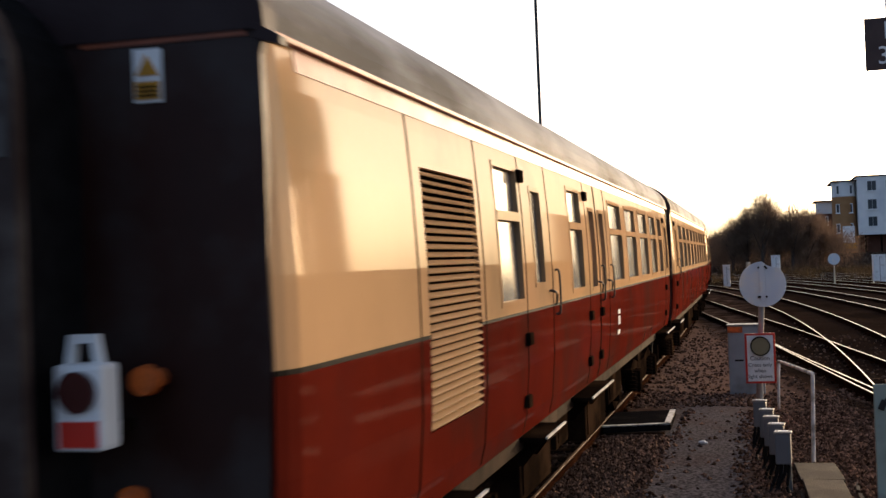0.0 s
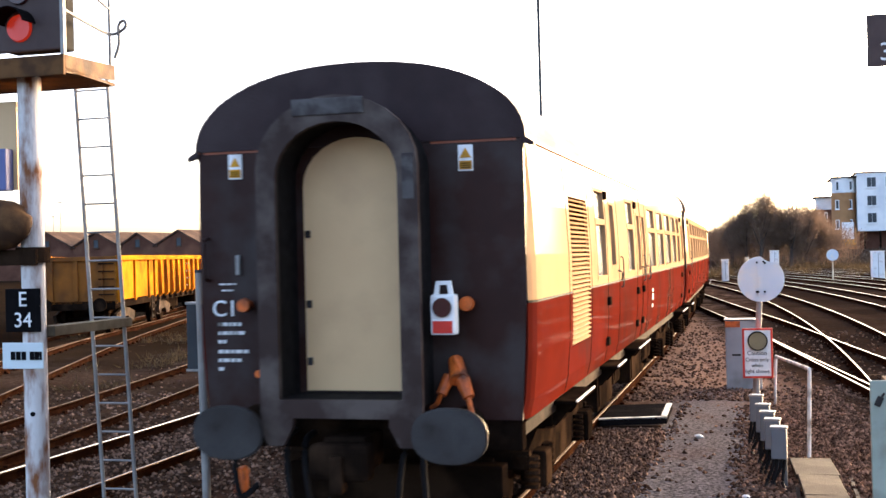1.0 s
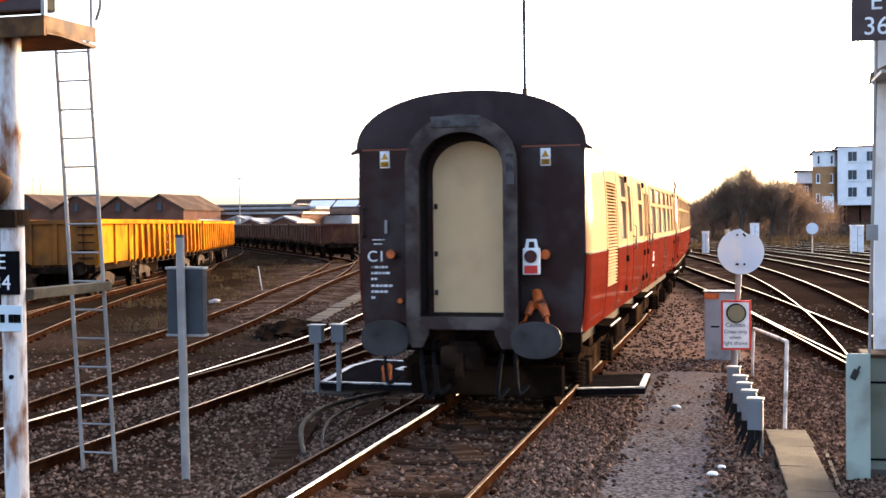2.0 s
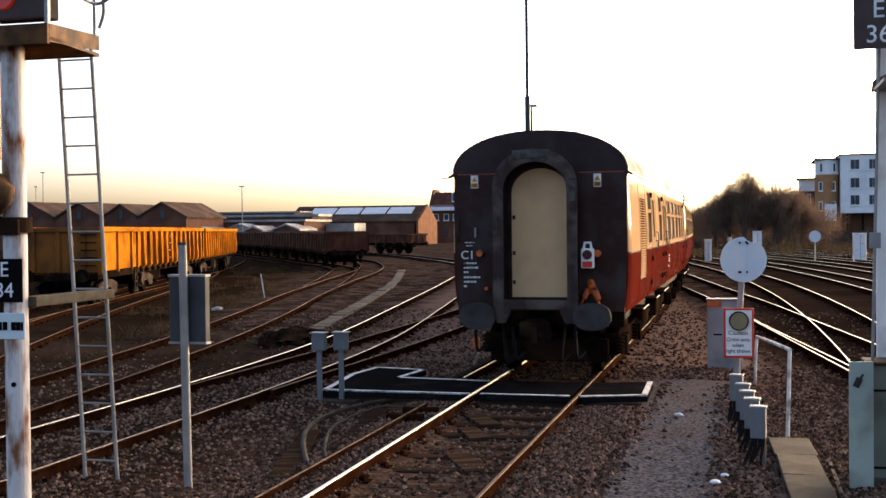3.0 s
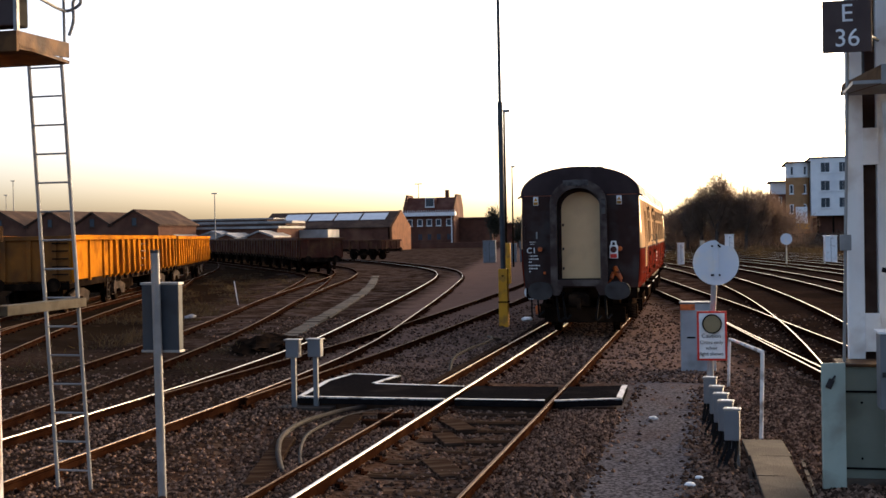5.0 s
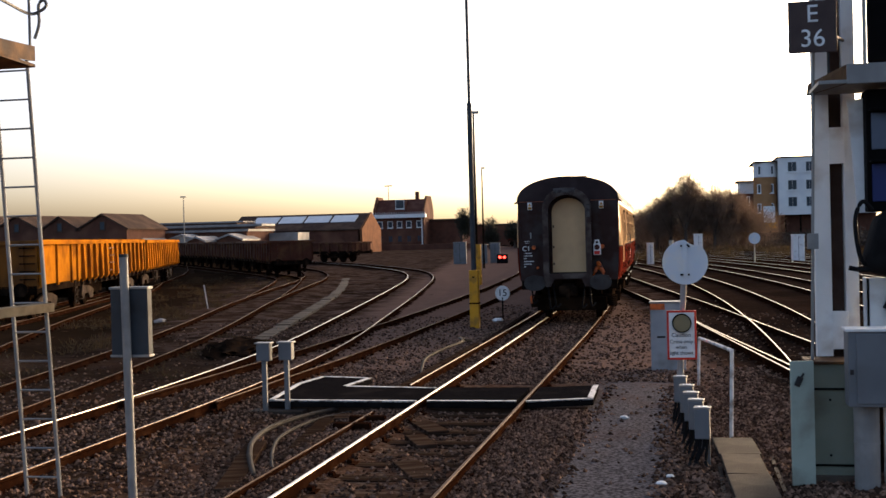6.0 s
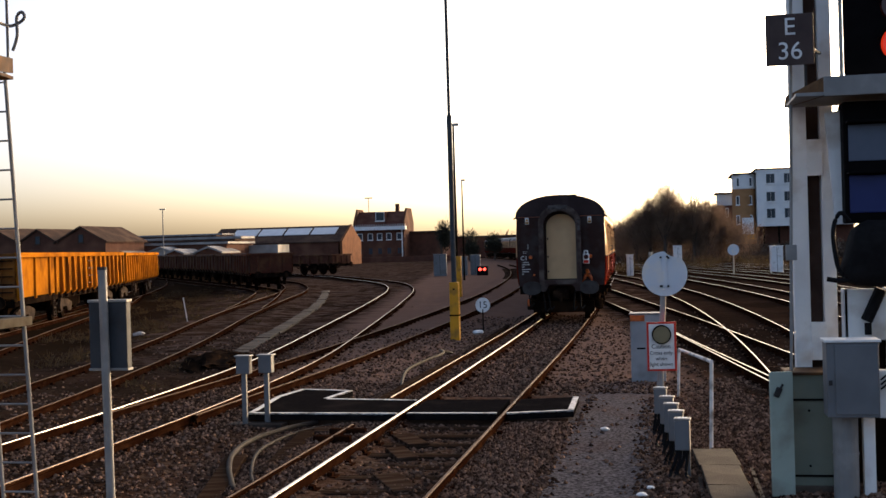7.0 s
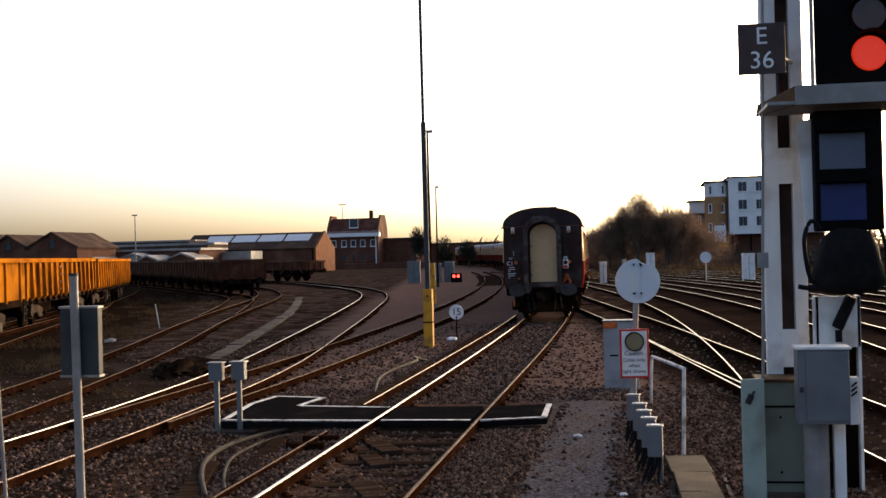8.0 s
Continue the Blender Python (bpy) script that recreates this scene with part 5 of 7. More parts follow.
    part("conduit", bm, GALV, hd)
    # route indicator with two panes
    bm = bmesh.new()
    box(bm, 1.77, 2.42, 12.2, 12.55, 2.50, 3.70, 0.02)
    ind = part("indicator_case", bm, BLACK, s, "black indicator case with two blank panes")
    for (z0, z1), m_ in (((3.11, 3.47), GREY_PANE), ((2.60, 2.97), BLUE_PANE)):
        bm = bmesh.new()
        box(bm, 1.815, 2.25, 12.186, 12.202, z0, z1, 0.008)
        part("indicator_pane", bm, m_, ind, "blank pane")
        bm = bmesh.new()
        box(bm, 1.79, 2.29, 12.05, 12.2, z1 + 0.012, z1 + 0.03, 0.004)
        part("pane_hood", bm, BLACK, ind)
    bm = bmesh.new()
    prism(bm, [(1.62, 3.62), (1.80, 3.64), (1.80, 2.5), (1.70, 2.5)], 0.02, Matrix.Translation((0, 12.4, 0)))
    part("bracket_plate", bm, WHITE_STEEL, s)
    # position light below, shrouded in black
    bm = bmesh.new()
    bmesh.ops.create_icosphere(bm, subdivisions=3, radius=1.0)
    for v in bm.verts:
        n_ = noise.noise(v.co * 2.1) * 0.10 + noise.noise(v.co * 5) * 0.07
        q = Vector([math.copysign(abs(k) ** 0.55, k) for k in v.co])
        wide = 0.30 + 0.10 * max(0.0, -q.z) - 0.06 * max(0.0, q.z)
        v.co = Vector((q.x * wide * (1 + n_), q.y * 0.2 * (1 + n_), q.z * 0.32 * (1 + n_)))
    bmesh.ops.translate(bm, vec=(2.06, 12.15, 2.20), verts=bm.verts[:])
    part("shrouded_light", bm, RUBBER, s, "lamp wrapped in a black sheet", smooth=True)
    bm = bmesh.new()
    pipe(bm, [(1.80, 12.12, 2.52), (1.70, 12.08, 2.6), (1.63, 12.06, 2.42), (1.66, 12.06, 2.1), (1.72, 12.08, 1.98)], 0.022)
    part("conduit", bm, RUBBER, s)
    bm = bmesh.new()
    pipe(bm, [(2.36, 12.1, 2.5), (2.41, 12.1, 2.3), (2.40, 12.1, 2.0), (2.3, 12.1, 1.95)], 0.02)
    part("conduit", bm, RUBBER, s)
    bm = bmesh.new()
    pipe(bm, [(1.56, 12.06, 1.96), (1.7, 12.04, 1.94), (1.9, 12.04, 1.97)], 0.024)
    part("conduit", bm, RUBBER, s)
    bm = bmesh.new()
    pipe(bm, [(2.12, 12.4, 1.84), (2.06, 12.42, 1.7), (1.98, 12.44, 1.52)], 0.06)
    tube(bm, (1.99, 12.42, 1.50), (1.99, 12.42, 1.38), 0.035, 10)
    part("cable_gland", bm, RUBBER, s)
    # tall thin rod and plate
    bm = bmesh.new()
    tube(bm, (1.247, 12.6, 0.6), (1.444, 12.6, 9.0), 0.016, 8)
    box(bm, 1.23, 1.34, 12.58, 12.62, 2.14, 2.30, 0.006)
    part("ladder_stile", bm, GALV, s)
    number_plate(s, 1.305, 12.4, 4.375, 0.47, 0.52, ["E", "36"], 0.25, SIGN_BROWN, WHITE)
    bm = bmesh.new()
    tube(bm, (1.50, 12.4, 4.28), (1.66, 12.92, 4.30), 0.018, 8)
    box(bm, 1.44, 1.465, 12.41, 12.43, 3.75, 4.15)
    part("plate_bracket", bm, BUFFER, s)
    return s


signal_right()


def signal_left():
    s = thing("colour_light_signal", "rusting white tubular signal post with red aspect and ladder", "railway signal", "colour light signals")
    cx, cy = -6.375, 9.4
    bm = bmesh.new()
    tube(bm, (cx, cy, -0.25), (cx, cy, 4.1), 0.105, 24)
    part("post", bm, RUST_POST, s, "white post with peeling rusty paint", smooth=False)
    bm = bmesh.new()
    tube(bm, (cx, cy, 2.38), (cx, cy, 2.52), 0.15, 20)
    box(bm, cx - 0.6, cx + 0.12, cy - 0.14, cy - 0.10, 2.36, 2.5, 0.006)
    part("collar", bm, UNDER, s, "rusty post collar")
    # tray
    bm = bmesh.new()
    box(bm, cx - 0.9, -5.84, 9.12, 9.16, 4.02, 4.20, 0.006)
    ends = [(cx - 0.9, 9.16), (-5.84, 9.16), (-5.97, 10.2), (cx - 0.9, 10.2)]
    lo, hi = [bm.verts.new((*e, 4.06)) for e in ends], [bm.verts.new((*e, 4.09)) for e in ends]
    bm.faces.new(lo[::-1])
    bm.faces.new(hi)
    for k in range(4):
        bm.faces.new((lo[k], lo[(k + 1) % 4], hi[(k + 1) % 4], hi[k]))
    q = [bm.verts.new(p) for p in ((-5.86, 9.16, 4.04), (-5.99, 10.2, 4.12), (-5.99, 10.2, 4.26), (-5.86, 9.16, 4.20), (-5.84, 9.16, 4.04), (-5.97, 10.2, 4.12), (-5.97, 10.2, 4.26), (-5.84, 9.16, 4.20))]
    for f in ((0, 1, 2, 3), (7, 6, 5, 4), (0, 4, 5, 1), (3, 2, 6, 7), (1, 5, 6, 2), (0, 3, 7, 4)):
        bm.faces.new([q[k] for k in f])
    bmesh.ops.recalc_face_normals(bm, faces=bm.faces[:])
    part("service_tray", bm, PLATFORM_RUST, s, "rust-yellow steel tray")
    # head
    bm = bmesh.new()
    box(bm, -6.75, -5.90, 9.2, 9.25, 4.26, 5.9, 0.02)
    hd = part("backboard", bm, SIGN_BROWN, s, "dull brown-black signal backboard")
    bm = bmesh.new()
    box(bm, -6.62, -6.02, 9.25, 9.6, 4.3, 5.7, 0.02)
    part("lamp_case", bm, BLACK, hd)
    for z, m_ in ((4.47, DIM_GLOW), (4.80, LENS_DARK)):
        bm = bmesh.new()
        tube(bm, (-6.32, 9.20, z), (-6.32, 9.17, z), 0.125, 24, 0.115)
        part("red_aspect" if m_ is DIM_GLOW else "unlit_aspect", bm, m_, hd, "dimly glowing red lens" if m_ is DIM_GLOW else "unlit dark lens")
        arc = [(0.165 * math.cos(a) - 6.32, 0.165 * math.sin(a) + z) for a in [radians(10 + 160 * i / 16) for i in range(17)]]
        arc_in = [(0.157 * math.cos(a) - 6.32, 0.157 * math.sin(a) + z) for a in [radians(10 + 160 * i / 16) for i in range(17)]]
        part("hood", ring_prism(bmesh.new(), arc, arc_in, 0.20, Matrix.Translation((0, 9.0, 0)), closed=False), BLACK, hd)
    bm = bmesh.new()
    box(bm, -5.885, -5.85, 9.15, 9.19, 4.2, 6.0)
    part("conduit", bm, GALV, hd)
    # handrail of the tray
    bm = bmesh.new()
    tube(bm, (-5.99, 10.15, 4.2), (-5.99, 10.15, 5.6), 0.014, 8)
    pipe(bm, [(-5.87, 9.2, 4.60), (-5.93, 9.7, 4.57), (-5.99, 10.15, 4.56), (-5.90, 10.2, 4.59), (-5.84, 10.2, 4.64), (-5.87, 10.2, 4.69), (-5.92, 10.2, 4.64), (-5.92, 10.2, 4.47), (-5.97, 10.2, 4.33)], 0.016)
    pipe(bm, [(-5.87, 9.2, 4.95), (-5.99, 10.15, 4.80)], 0.012)
    part("handrail", bm, GALV, s, "thin bent handrail")
    # shrouded side light and its yellow plate
    bm = bmesh.new()
    box(bm, -6.95, -6.53, 9.42, 9.46, 3.05, 3.86, 0.004)
    part("sighting_board", bm, PANEL, s, "faded cream backing board")
    bm = bmesh.new()
    box(bm, -6.95, -6.57, 9.30, 9.42, 3.04, 3.42, 0.01)
    part("blue_plate", bm, LILAC, s, "pale lilac-blue plate")
    bm = bmesh.new()
    bmesh.ops.create_icosphere(bm, subdivisions=3, radius=1.0)
    for v in bm.verts:
        n_ = noise.noise(v.co * 2.3) * 0.15
        v.co = Vector((v.co.x * 0.30 * (1 + n_), v.co.y * 0.16, v.co.z * 0.23 * (1 + n_)))
    bmesh.ops.translate(bm, vec=(-6.58, 9.22, 2.72), verts=bm.verts[:])
    part("shrouded_light", bm, PLATFORM_RUST, s, "rusty brown shrouded lamp", smooth=True)
    # plates
    number_plate(s, -6.40, 9.27, 1.955, 0.36, 0.39, ["E", "34"], 0.19, BLACK, WHITE)
    bm = bmesh.new()
    box(bm, -6.62, -6.20, 9.262, 9.275, 1.43, 1.665, 0.006)
    p = part("number_plate", bm, SIGN_PALE, s, "pale plate with a dark number")
    for x0, x1 in ((-6.53, -6.485), (-6.475, -6.43), (-6.42, -6.375), (-6.335, -6.29), (-6.285, -6.24), (-6.235, -6.215)):
        bm = bmesh.new()
        box(bm, x0, x1, 9.256, 9.262, 1.51, 1.585)
        part("text_bar", bm, BLACK, p)
    # ladder
    ladder = part("ladder_bracket", box(bmesh.new(), -6.36, -6.20, 9.45, 10.82, 1.71, 1.80, 0.006), LADDER_ARM, s, "olive-grey bar tying the ladder to the post")
    for xb, xt in ((-6.545, -6.79), (-6.18, -6.42)):
        bm = bmesh.new()
        tube(bm, (xb - 0.0, 10.8, -0.22), (xt, 10.8, 4.35), 0.020, 8)
        part("ladder_stile", bm, GALV, s, "ladder stile")
    for k in range(15):
        z = 0.05 + k * 0.292
        f = z / 4.3
        bm = bmesh.new()
        tube(bm, (-6.545 - 0.245 * f, 10.8, z), (-6.18 - 0.24 * f, 10.8, z), 0.010, 8)
        part("ladder_rung", bm, GALV, s)
    bm = bmesh.new()
    tube(bm, (cx + 0.03, cy - 0.11, 1.02), (cx + 0.03, cy - 0.09, 1.02), 0.022, 10)
    part("bolt", bm, BLACK, s)
    return s


signal_left()

# sign post with a grey box behind it
post = thing("marker_post", "galvanised post with a grey back-to-front sign box", "sign post", m=pose(-5.44, 10.88, 0))
bm = bmesh.new()
tube(bm, (0.0, 0, -0.25), (-0.03, 0, 2.25), 0.043, 18)
part("post", bm, GALV, post)
bm = bmesh.new()
tube(bm, (-0.03, 0, 2.24), (-0.03, 0, 2.27), 0.047, 18)
part("cap", bm, SLATE_BOX, post)
for x0, x1 in ((-0.215, -0.035), (-0.025, 0.185)):
    bm = bmesh.new()
    box(bm, x0, x1, 0.06, 0.16, 1.25, 1.93, 0.01)
    part("sign_box", bm, SLATE_BOX, post, "dark blue-grey steel box")
for z in (1.93, 1.25):
    bm = bmesh.new()
    box(bm, -0.225, 0.195, 0.05, 0.17, z - 0.012, z + 0.012, 0.004)
    part("clamp", bm, GALV, post)

# tall mast with a yellow sleeve, and two lamp columns beyond
mast = thing("mast", "tall dark steel mast with a yellow lower sleeve", "mast", m=pose(-5.70, 32.06, 0))
bm = bmesh.new()
tube(bm, (0, 0, -0.2), (-0.02, 0, 6.0), 0.072, 18)
tube(bm, (-0.02, 0, 6.0), (-0.04, 0, 15), 0.045, 16)
part("shaft", bm, SLATE_BOX, mast, "dark grey-green steel shaft")
bm = bmesh.new()
box(bm, -0.125, 0.125, -0.125, 0.125, -0.2, 1.41, 0.02)
part("sleeve", bm, YELLOW, mast, "yellow protective sleeve")
bm = bmesh.new()
box(bm, -0.135, 0.135, -0.135, 0.135, 0.48, 0.52, 0.006)
part("strap", bm, UNDER, mast)
bm = bmesh.new()
box(bm, -0.03, 0.03, -0.132, -0.124, 1.2, 1.24)
part("text_bar", bm, BLACK, mast)
for x, y, z, reach in ((-10.5, 60, 8.65, 0.3), (-15.2, 90, 7.5, 0.25)):
    lampc = thing("lamp_column", "slim dark lamp column in the yard", "lamp column", "yard lamp columns", m=pose(x, y, 0))
    bm = bmesh.new()
    tube(bm, (0, 0, -0.2), (0, 0, z), 0.08, 10, 0.05)
    part("column", bm, UNDER, lampc)
    bm = bmesh.new()
    box(bm, -0.05, reach, -0.12, 0.12, z - 0.04, z + 0.10, 0.02)
    part("lamp_head", bm, GALV, lampc)
bm = bmesh.new()
box(bm, -10.55, -10.25, 59.7, 60.0, -0.2, 1.9, 0.02)
tagged(part("yellow_bollard", bm, YELLOW), "yellow sleeve at the foot of a lamp column", "bollard")

# round speed board
sb = thing("speed_sign", "round white speed board with black figures on a thin post", "speed sign", m=pose(-5.36, 34.9, 0))
bm = bmesh.new()
tube(bm, (0, 0, -0.2), (0, 0, 0.5), 0.022, 8)
part("post", bm, BLACK, sb)
bm = bmesh.new()
tube(bm, (0, 0.015, 0.62), (0, -0.01, 0.62), 0.22, 32)
f = part("sign_face", bm, WHITE, sb, "white round face")
lettering("sign_text", "15", 0.29, Matrix.Translation((0, -0.014, 0.62)) @ FACING, BLACK, f)

# lineside cases and small things further off
for x, y, w, hgt, mt, lab in ((-19.9, 105, 1.15, 1.75, GREY_BOX, "pale grey lineside equipment case"), (-17.9, 106, 0.6, 1.45, GREY_BOX, "pale grey lineside equipment case"),
                             (-17.0, 107, 0.9, 1.6, GREY_BOX, "pale grey lineside equipment case"), (8.0, 88.7, 0.85, 1.8, WHITE, "white lineside equipment case"),
                             (-2.6, 92, 0.5, 1.4, WHITE, "white lineside equipment case"), (1.3, 118, 0.8, 1.9, WHITE, "white lineside equipment case")):
    c = thing("lineside_case", lab, "equipment case", "lineside cases", m=pose(x, y, 0, 0, 0, 5))
    bm = bmesh.new()
    box(bm, -w / 2, w / 2, -0.3, 0.3, -0.2, hgt, 0.03)
    part("case_body", bm, mt, c)
    bm = bmesh.new()
    box(bm, -w / 2 - 0.04, w / 2 + 0.04, -0.34, 0.34, hgt, hgt + 0.05, 0.015)
    part("lid", bm, mt, c)
    bm = bmesh.new()
    box(bm, -0.012, 0.012, -0.31, -0.3, -0.1, hgt - 0.1)
    part("door_seam", bm, UNDER, c)
gs = thing("ground_signal", "low ground signal showing two red lights", "ground signal", m=pose(-15.9, 104, 0))
bm = bmesh.new()
box(bm, -0.5, 0.5, -0.1, 0.2, -0.2, 0.62, 0.05)
part("case_body", bm, BLACK, gs)
for x in (-0.2, 0.2):
    bm = bmesh.new()
    tube(bm, (x, -0.12, 0.35), (x, -0.1, 0.35), 0.13, 16)
    part("red_light", bm, TAIL_GLOW, gs, "glowing red light")
bs = thing("round_board", "pale round board on a post, seen from behind", "sign board", m=pose(5.05, 90, 0))
bm = bmesh.new()
tube(bm, (0, 0, -0.2), (0, 0, 1.2), 0.05, 8)
part("post", bm, GALV, bs)
bm = bmesh.new()
tube(bm, (0, 0.02, 1.62), (0, -0.02, 1.62), 0.42, 24)
part("disc", bm, DISC, bs)

stake = part("marker_stake", tube(bmesh.new(), (0, 0, -0.25), (-0.16, 0, 0.75), 0.022, 8), WORN_WHITE)
stake.matrix_basis = pose(-17.7, 42.0, 0)
tagged(stake, "pale stake leaning in the dirt between the sidings", "stake")
for x in (4.2, 6.8):
    sl = thing("street_lamp", "slim street lamp beyond the boundary trees", "street lamp", "street lamps", m=pose(x, 180, -0.2))
    part("column", tube(bmesh.new(), (0, 0, 0), (0, 0, 12.3), 0.07, 8, 0.04), GALV, sl)
    part("lamp_arm", pipe(bmesh.new(), [(0, 0, 12.2), (0.3, 0, 12.45), (0.9, 0, 12.5)], 0.035, 6), GALV, sl)
    part("lamp_head", box(bmesh.new(), 0.7, 1.35, -0.12, 0.12, 12.44, 12.58, 0.03), GALV, sl)

# hoses and boards beside the running rail
for pts, r, lab in (([(-4.55, 11.9, -0.15), (-5.02, 13.0, -0.13), (-5.34, 14.0, -0.12), (-5.46, 15.1, -0.12), (-5.26, 16.2, -0.13), (-4.86, 17.2, -0.15)], 0.034, "thick grey hose lying in a loop on the ballast"),
                   ([(-4.45, 12.2, -0.15), (-4.85, 13.3, -0.14), (-5.12, 14.4, -0.14), (-5.1, 15.6, -0.14), (-4.8, 16.5, -0.15)], 0.022, "grey hose lying in a loop on the ballast"),
                   ([(-4.70, 20.7, -0.12), (-4.95, 22.2, 0.0), (-4.90, 23.4, 0.06), (-4.72, 24.9, 0.10), (-5.1, 26.6, 0.02), (-5.0, 27.6, -0.14)], 0.03, "grey cable looping beside the rail")):
    bm = bmesh.new()
    pipe(bm, pts, r)
    tagged(part("hose", bm, HOSE, smooth=True), lab, "hose")
board_rng = random.Random(8)
for x, y, w, l_, rz in ((-4.95, 12.6, 0.25, 2.8, 14), (-4.62, 22.4, 0.12, 7.8, 0.4), (-4.66, 31.5, 0.12, 9.5, 1.6), (-4.66, 16.05, 0.55, 0.5, 3), (-3.35, 15.2, 0.28, 0.9, 28), (-3.25, 14.2, 0.25, 0.8, 24), (-2.9, 12.4, 0.3, 1.0, 26), (-4.75, 14.4, 0.22, 3.2, 8)):
    bm = bmesh.new()
    box(bm, -w / 2, w / 2, -l_ / 2, l_ / 2, -0.26, -0.055 if l_ > 5 else -0.13, 0.012)
    o = part("timber_board", bm, TIMBER)
    o.matrix_basis = pose(x, y, 0, 0, 0, rz)
    tagged(o, "weathered timber board lying beside the running rail", "board", "loose timber boards")
for x, y in ((-4.35, 15.0), (-4.30, 15.6)):
    bm = bmesh.new()
    box(bm, -0.25, 0.25, -0.06, 0.06, -0.2, -0.06, 0.01)
    o = part("rail_chair", bm, RAIL_RUST)
    o.matrix_basis = pose(x, y, 0)
    tagged(o, "dark iron casting beside the rail", "rail chair")


# ---------------------------------------------------------------- wagons
def wagon_bogie(owner, yc, base=0.9):
    bm = bmesh.new()
    for s in (-1, 1):
        prism(bm, [(-1.35, 0.62), (-1.2, 0.30), (-0.6, 0.30), (-0.35, 0.5), (0.35, 0.5), (0.6, 0.30), (1.2, 0.30), (1.35, 0.62), (0.5, 0.78), (-0.5, 0.78)], 0.1,
              Matrix.Translation((s * 1.0 - 0.05, yc, 0)) @ Matrix.Rotation(math.pi / 2, 4, "Z") @ Matrix.Diagonal((1, -1, 1, 1)))
    box(bm, -1.0, 1.0, yc - 0.2, yc + 0.2, 0.5, 0.85)
    bmesh.ops.recalc_face_normals(bm, faces=bm.faces[:])
    part("bogie", bm, WAGON_GEAR, owner, "dusty cast bogie")
    for dy in (-base, base):
        sharing("wheelset", WHEELSET, owner, pose(0, yc + dy, 0.457))


def box_wagon(label, length, hgt, paint, ribs, group, bogies=True, plain=0.0):
    """An open box wagon: ribbed sides and ends with a real hollow, rail height at z = 0, near end at y = 0."""
    w = thing("box_wagon", label, "goods wagon", group)
    z0, t, hw = 1.12, 0.06, 1.33
    for s in (-1, 1):
        bm = bmesh.new()
        box(bm, *sorted((s * (hw - t), s * hw)), 0, length, z0, hgt, 0.008)
        part("side_wall", bm, paint, w)
        for k in range(ribs):
            y = plain + (k + 0.5) * (length - plain) / ribs
            bm = bmesh.new()
            prism(bm, [(s * hw, z0 - 0.12), (s * (hw + 0.14), z0 + 0.02), (s * (hw + 0.10), hgt - 0.1), (s * hw, hgt - 0.1)], 0.28, Matrix.Translation((0, y - 0.14, 0)))
            part("rib", bm, paint, w)
        bm = bmesh.new()
        box(bm, *sorted((s * (hw - 0.05), s * (hw + 0.16))), -0.05, length + 0.05, hgt - 0.10, hgt + 0.06, 0.015)
        part("top_rail", bm, paint, w)
        bm = bmesh.new()
        box(bm, *sorted((s * 1.12, s * 1.25)), 0, length, 0.86, 1.1, 0.01)
        part("solebar", bm, UNDER, w)
    # Orange wagons get the shade-tinted orange on their ends; others keep the side paint.
    end_paint = WAGON_SHADED if paint is WAGON else paint
    for y, s in ((0, 1), (length, -1)):
        bm = bmesh.new()
        box(bm, -hw, hw, *sorted((y, y + s * t)), z0 - 0.1, hgt, 0.008)
        e = part("end_wall", bm, end_paint, w, "stained wagon end, orange ones tinted for shade")
        for x in (-0.8, 0.0, 0.8):
            bm = bmesh.new()
            box(bm, x - 0.07, x + 0.07, *sorted((y - s * 0.09, y)), z0, hgt - 0.05, 0.012)
            part("end_rib", bm, end_paint, e)
        bm = bmesh.new()
        box(bm, -hw, hw, *sorted((y - s * 0.1, y)), hgt - 0.1, hgt + 0.04, 0.012)
        part("end_rail", bm, end_paint, e)
        bm = bmesh.new()
        box(bm, -1.25, 1.25, *sorted((y, y + s * 0.15)), 0.82, 1.1)
        part("headstock", bm, UNDER, w)
        for sx in (-1, 1):
            bm = bmesh.new()
            tube(bm, (sx * 0.87, y, 1.0), (sx * 0.87, y - s * 0.45, 1.0), 0.09, 12)
            tube(bm, (sx * 0.87, y - s * 0.45, 1.0), (sx * 0.87, y - s * 0.5, 1.0), 0.22, 18)
            part("buffer", bm, UNDER, w)
    bm = bmesh.new()
    box(bm, -hw + t, hw - t, t, length - t, z0 - 0.05, z0)
    part("floor", bm, UNDER, w)
    if bogies:
        for yc in (2.3, length - 2.3):
            wagon_bogie(w, yc)
    else:
        for yc in (1.9, length - 1.9):
            sharing("wheelset", WHEELSET, w, pose(0, yc, 0.457))
            for s in (-1, 1):
                bm = bmesh.new()
                box(bm, *sorted((s * 1.0, s * 1.16)), yc - 0.14, yc + 0.14, 0.3, 0.9, 0.02)
                box(bm, *sorted((s * 1.02, s * 1.12)), yc - 0.6, yc + 0.6, 0.62, 0.74, 0.02)
                part("axlebox", bm, UNDER, w)
    bm = bmesh.new()
    box(bm, -0.9, 0.9, length * 0.4, length * 0.6, 0.45, 0.9, 0.03)
    part("brake_gear", bm, UNDER, w)
    for s in (-1, 1):
        for k in range(ribs):
            y = plain + (k + 0.5) * (length - plain) / ribs
            bm = bmesh.new()
            box(bm, *sorted((s * 1.12, s * (hw + 0.04))), y - 0.05, y + 0.05, 0.90, z0 - 0.06, 0.01)
            part("door_bracket", bm, WAGON_GEAR, w)
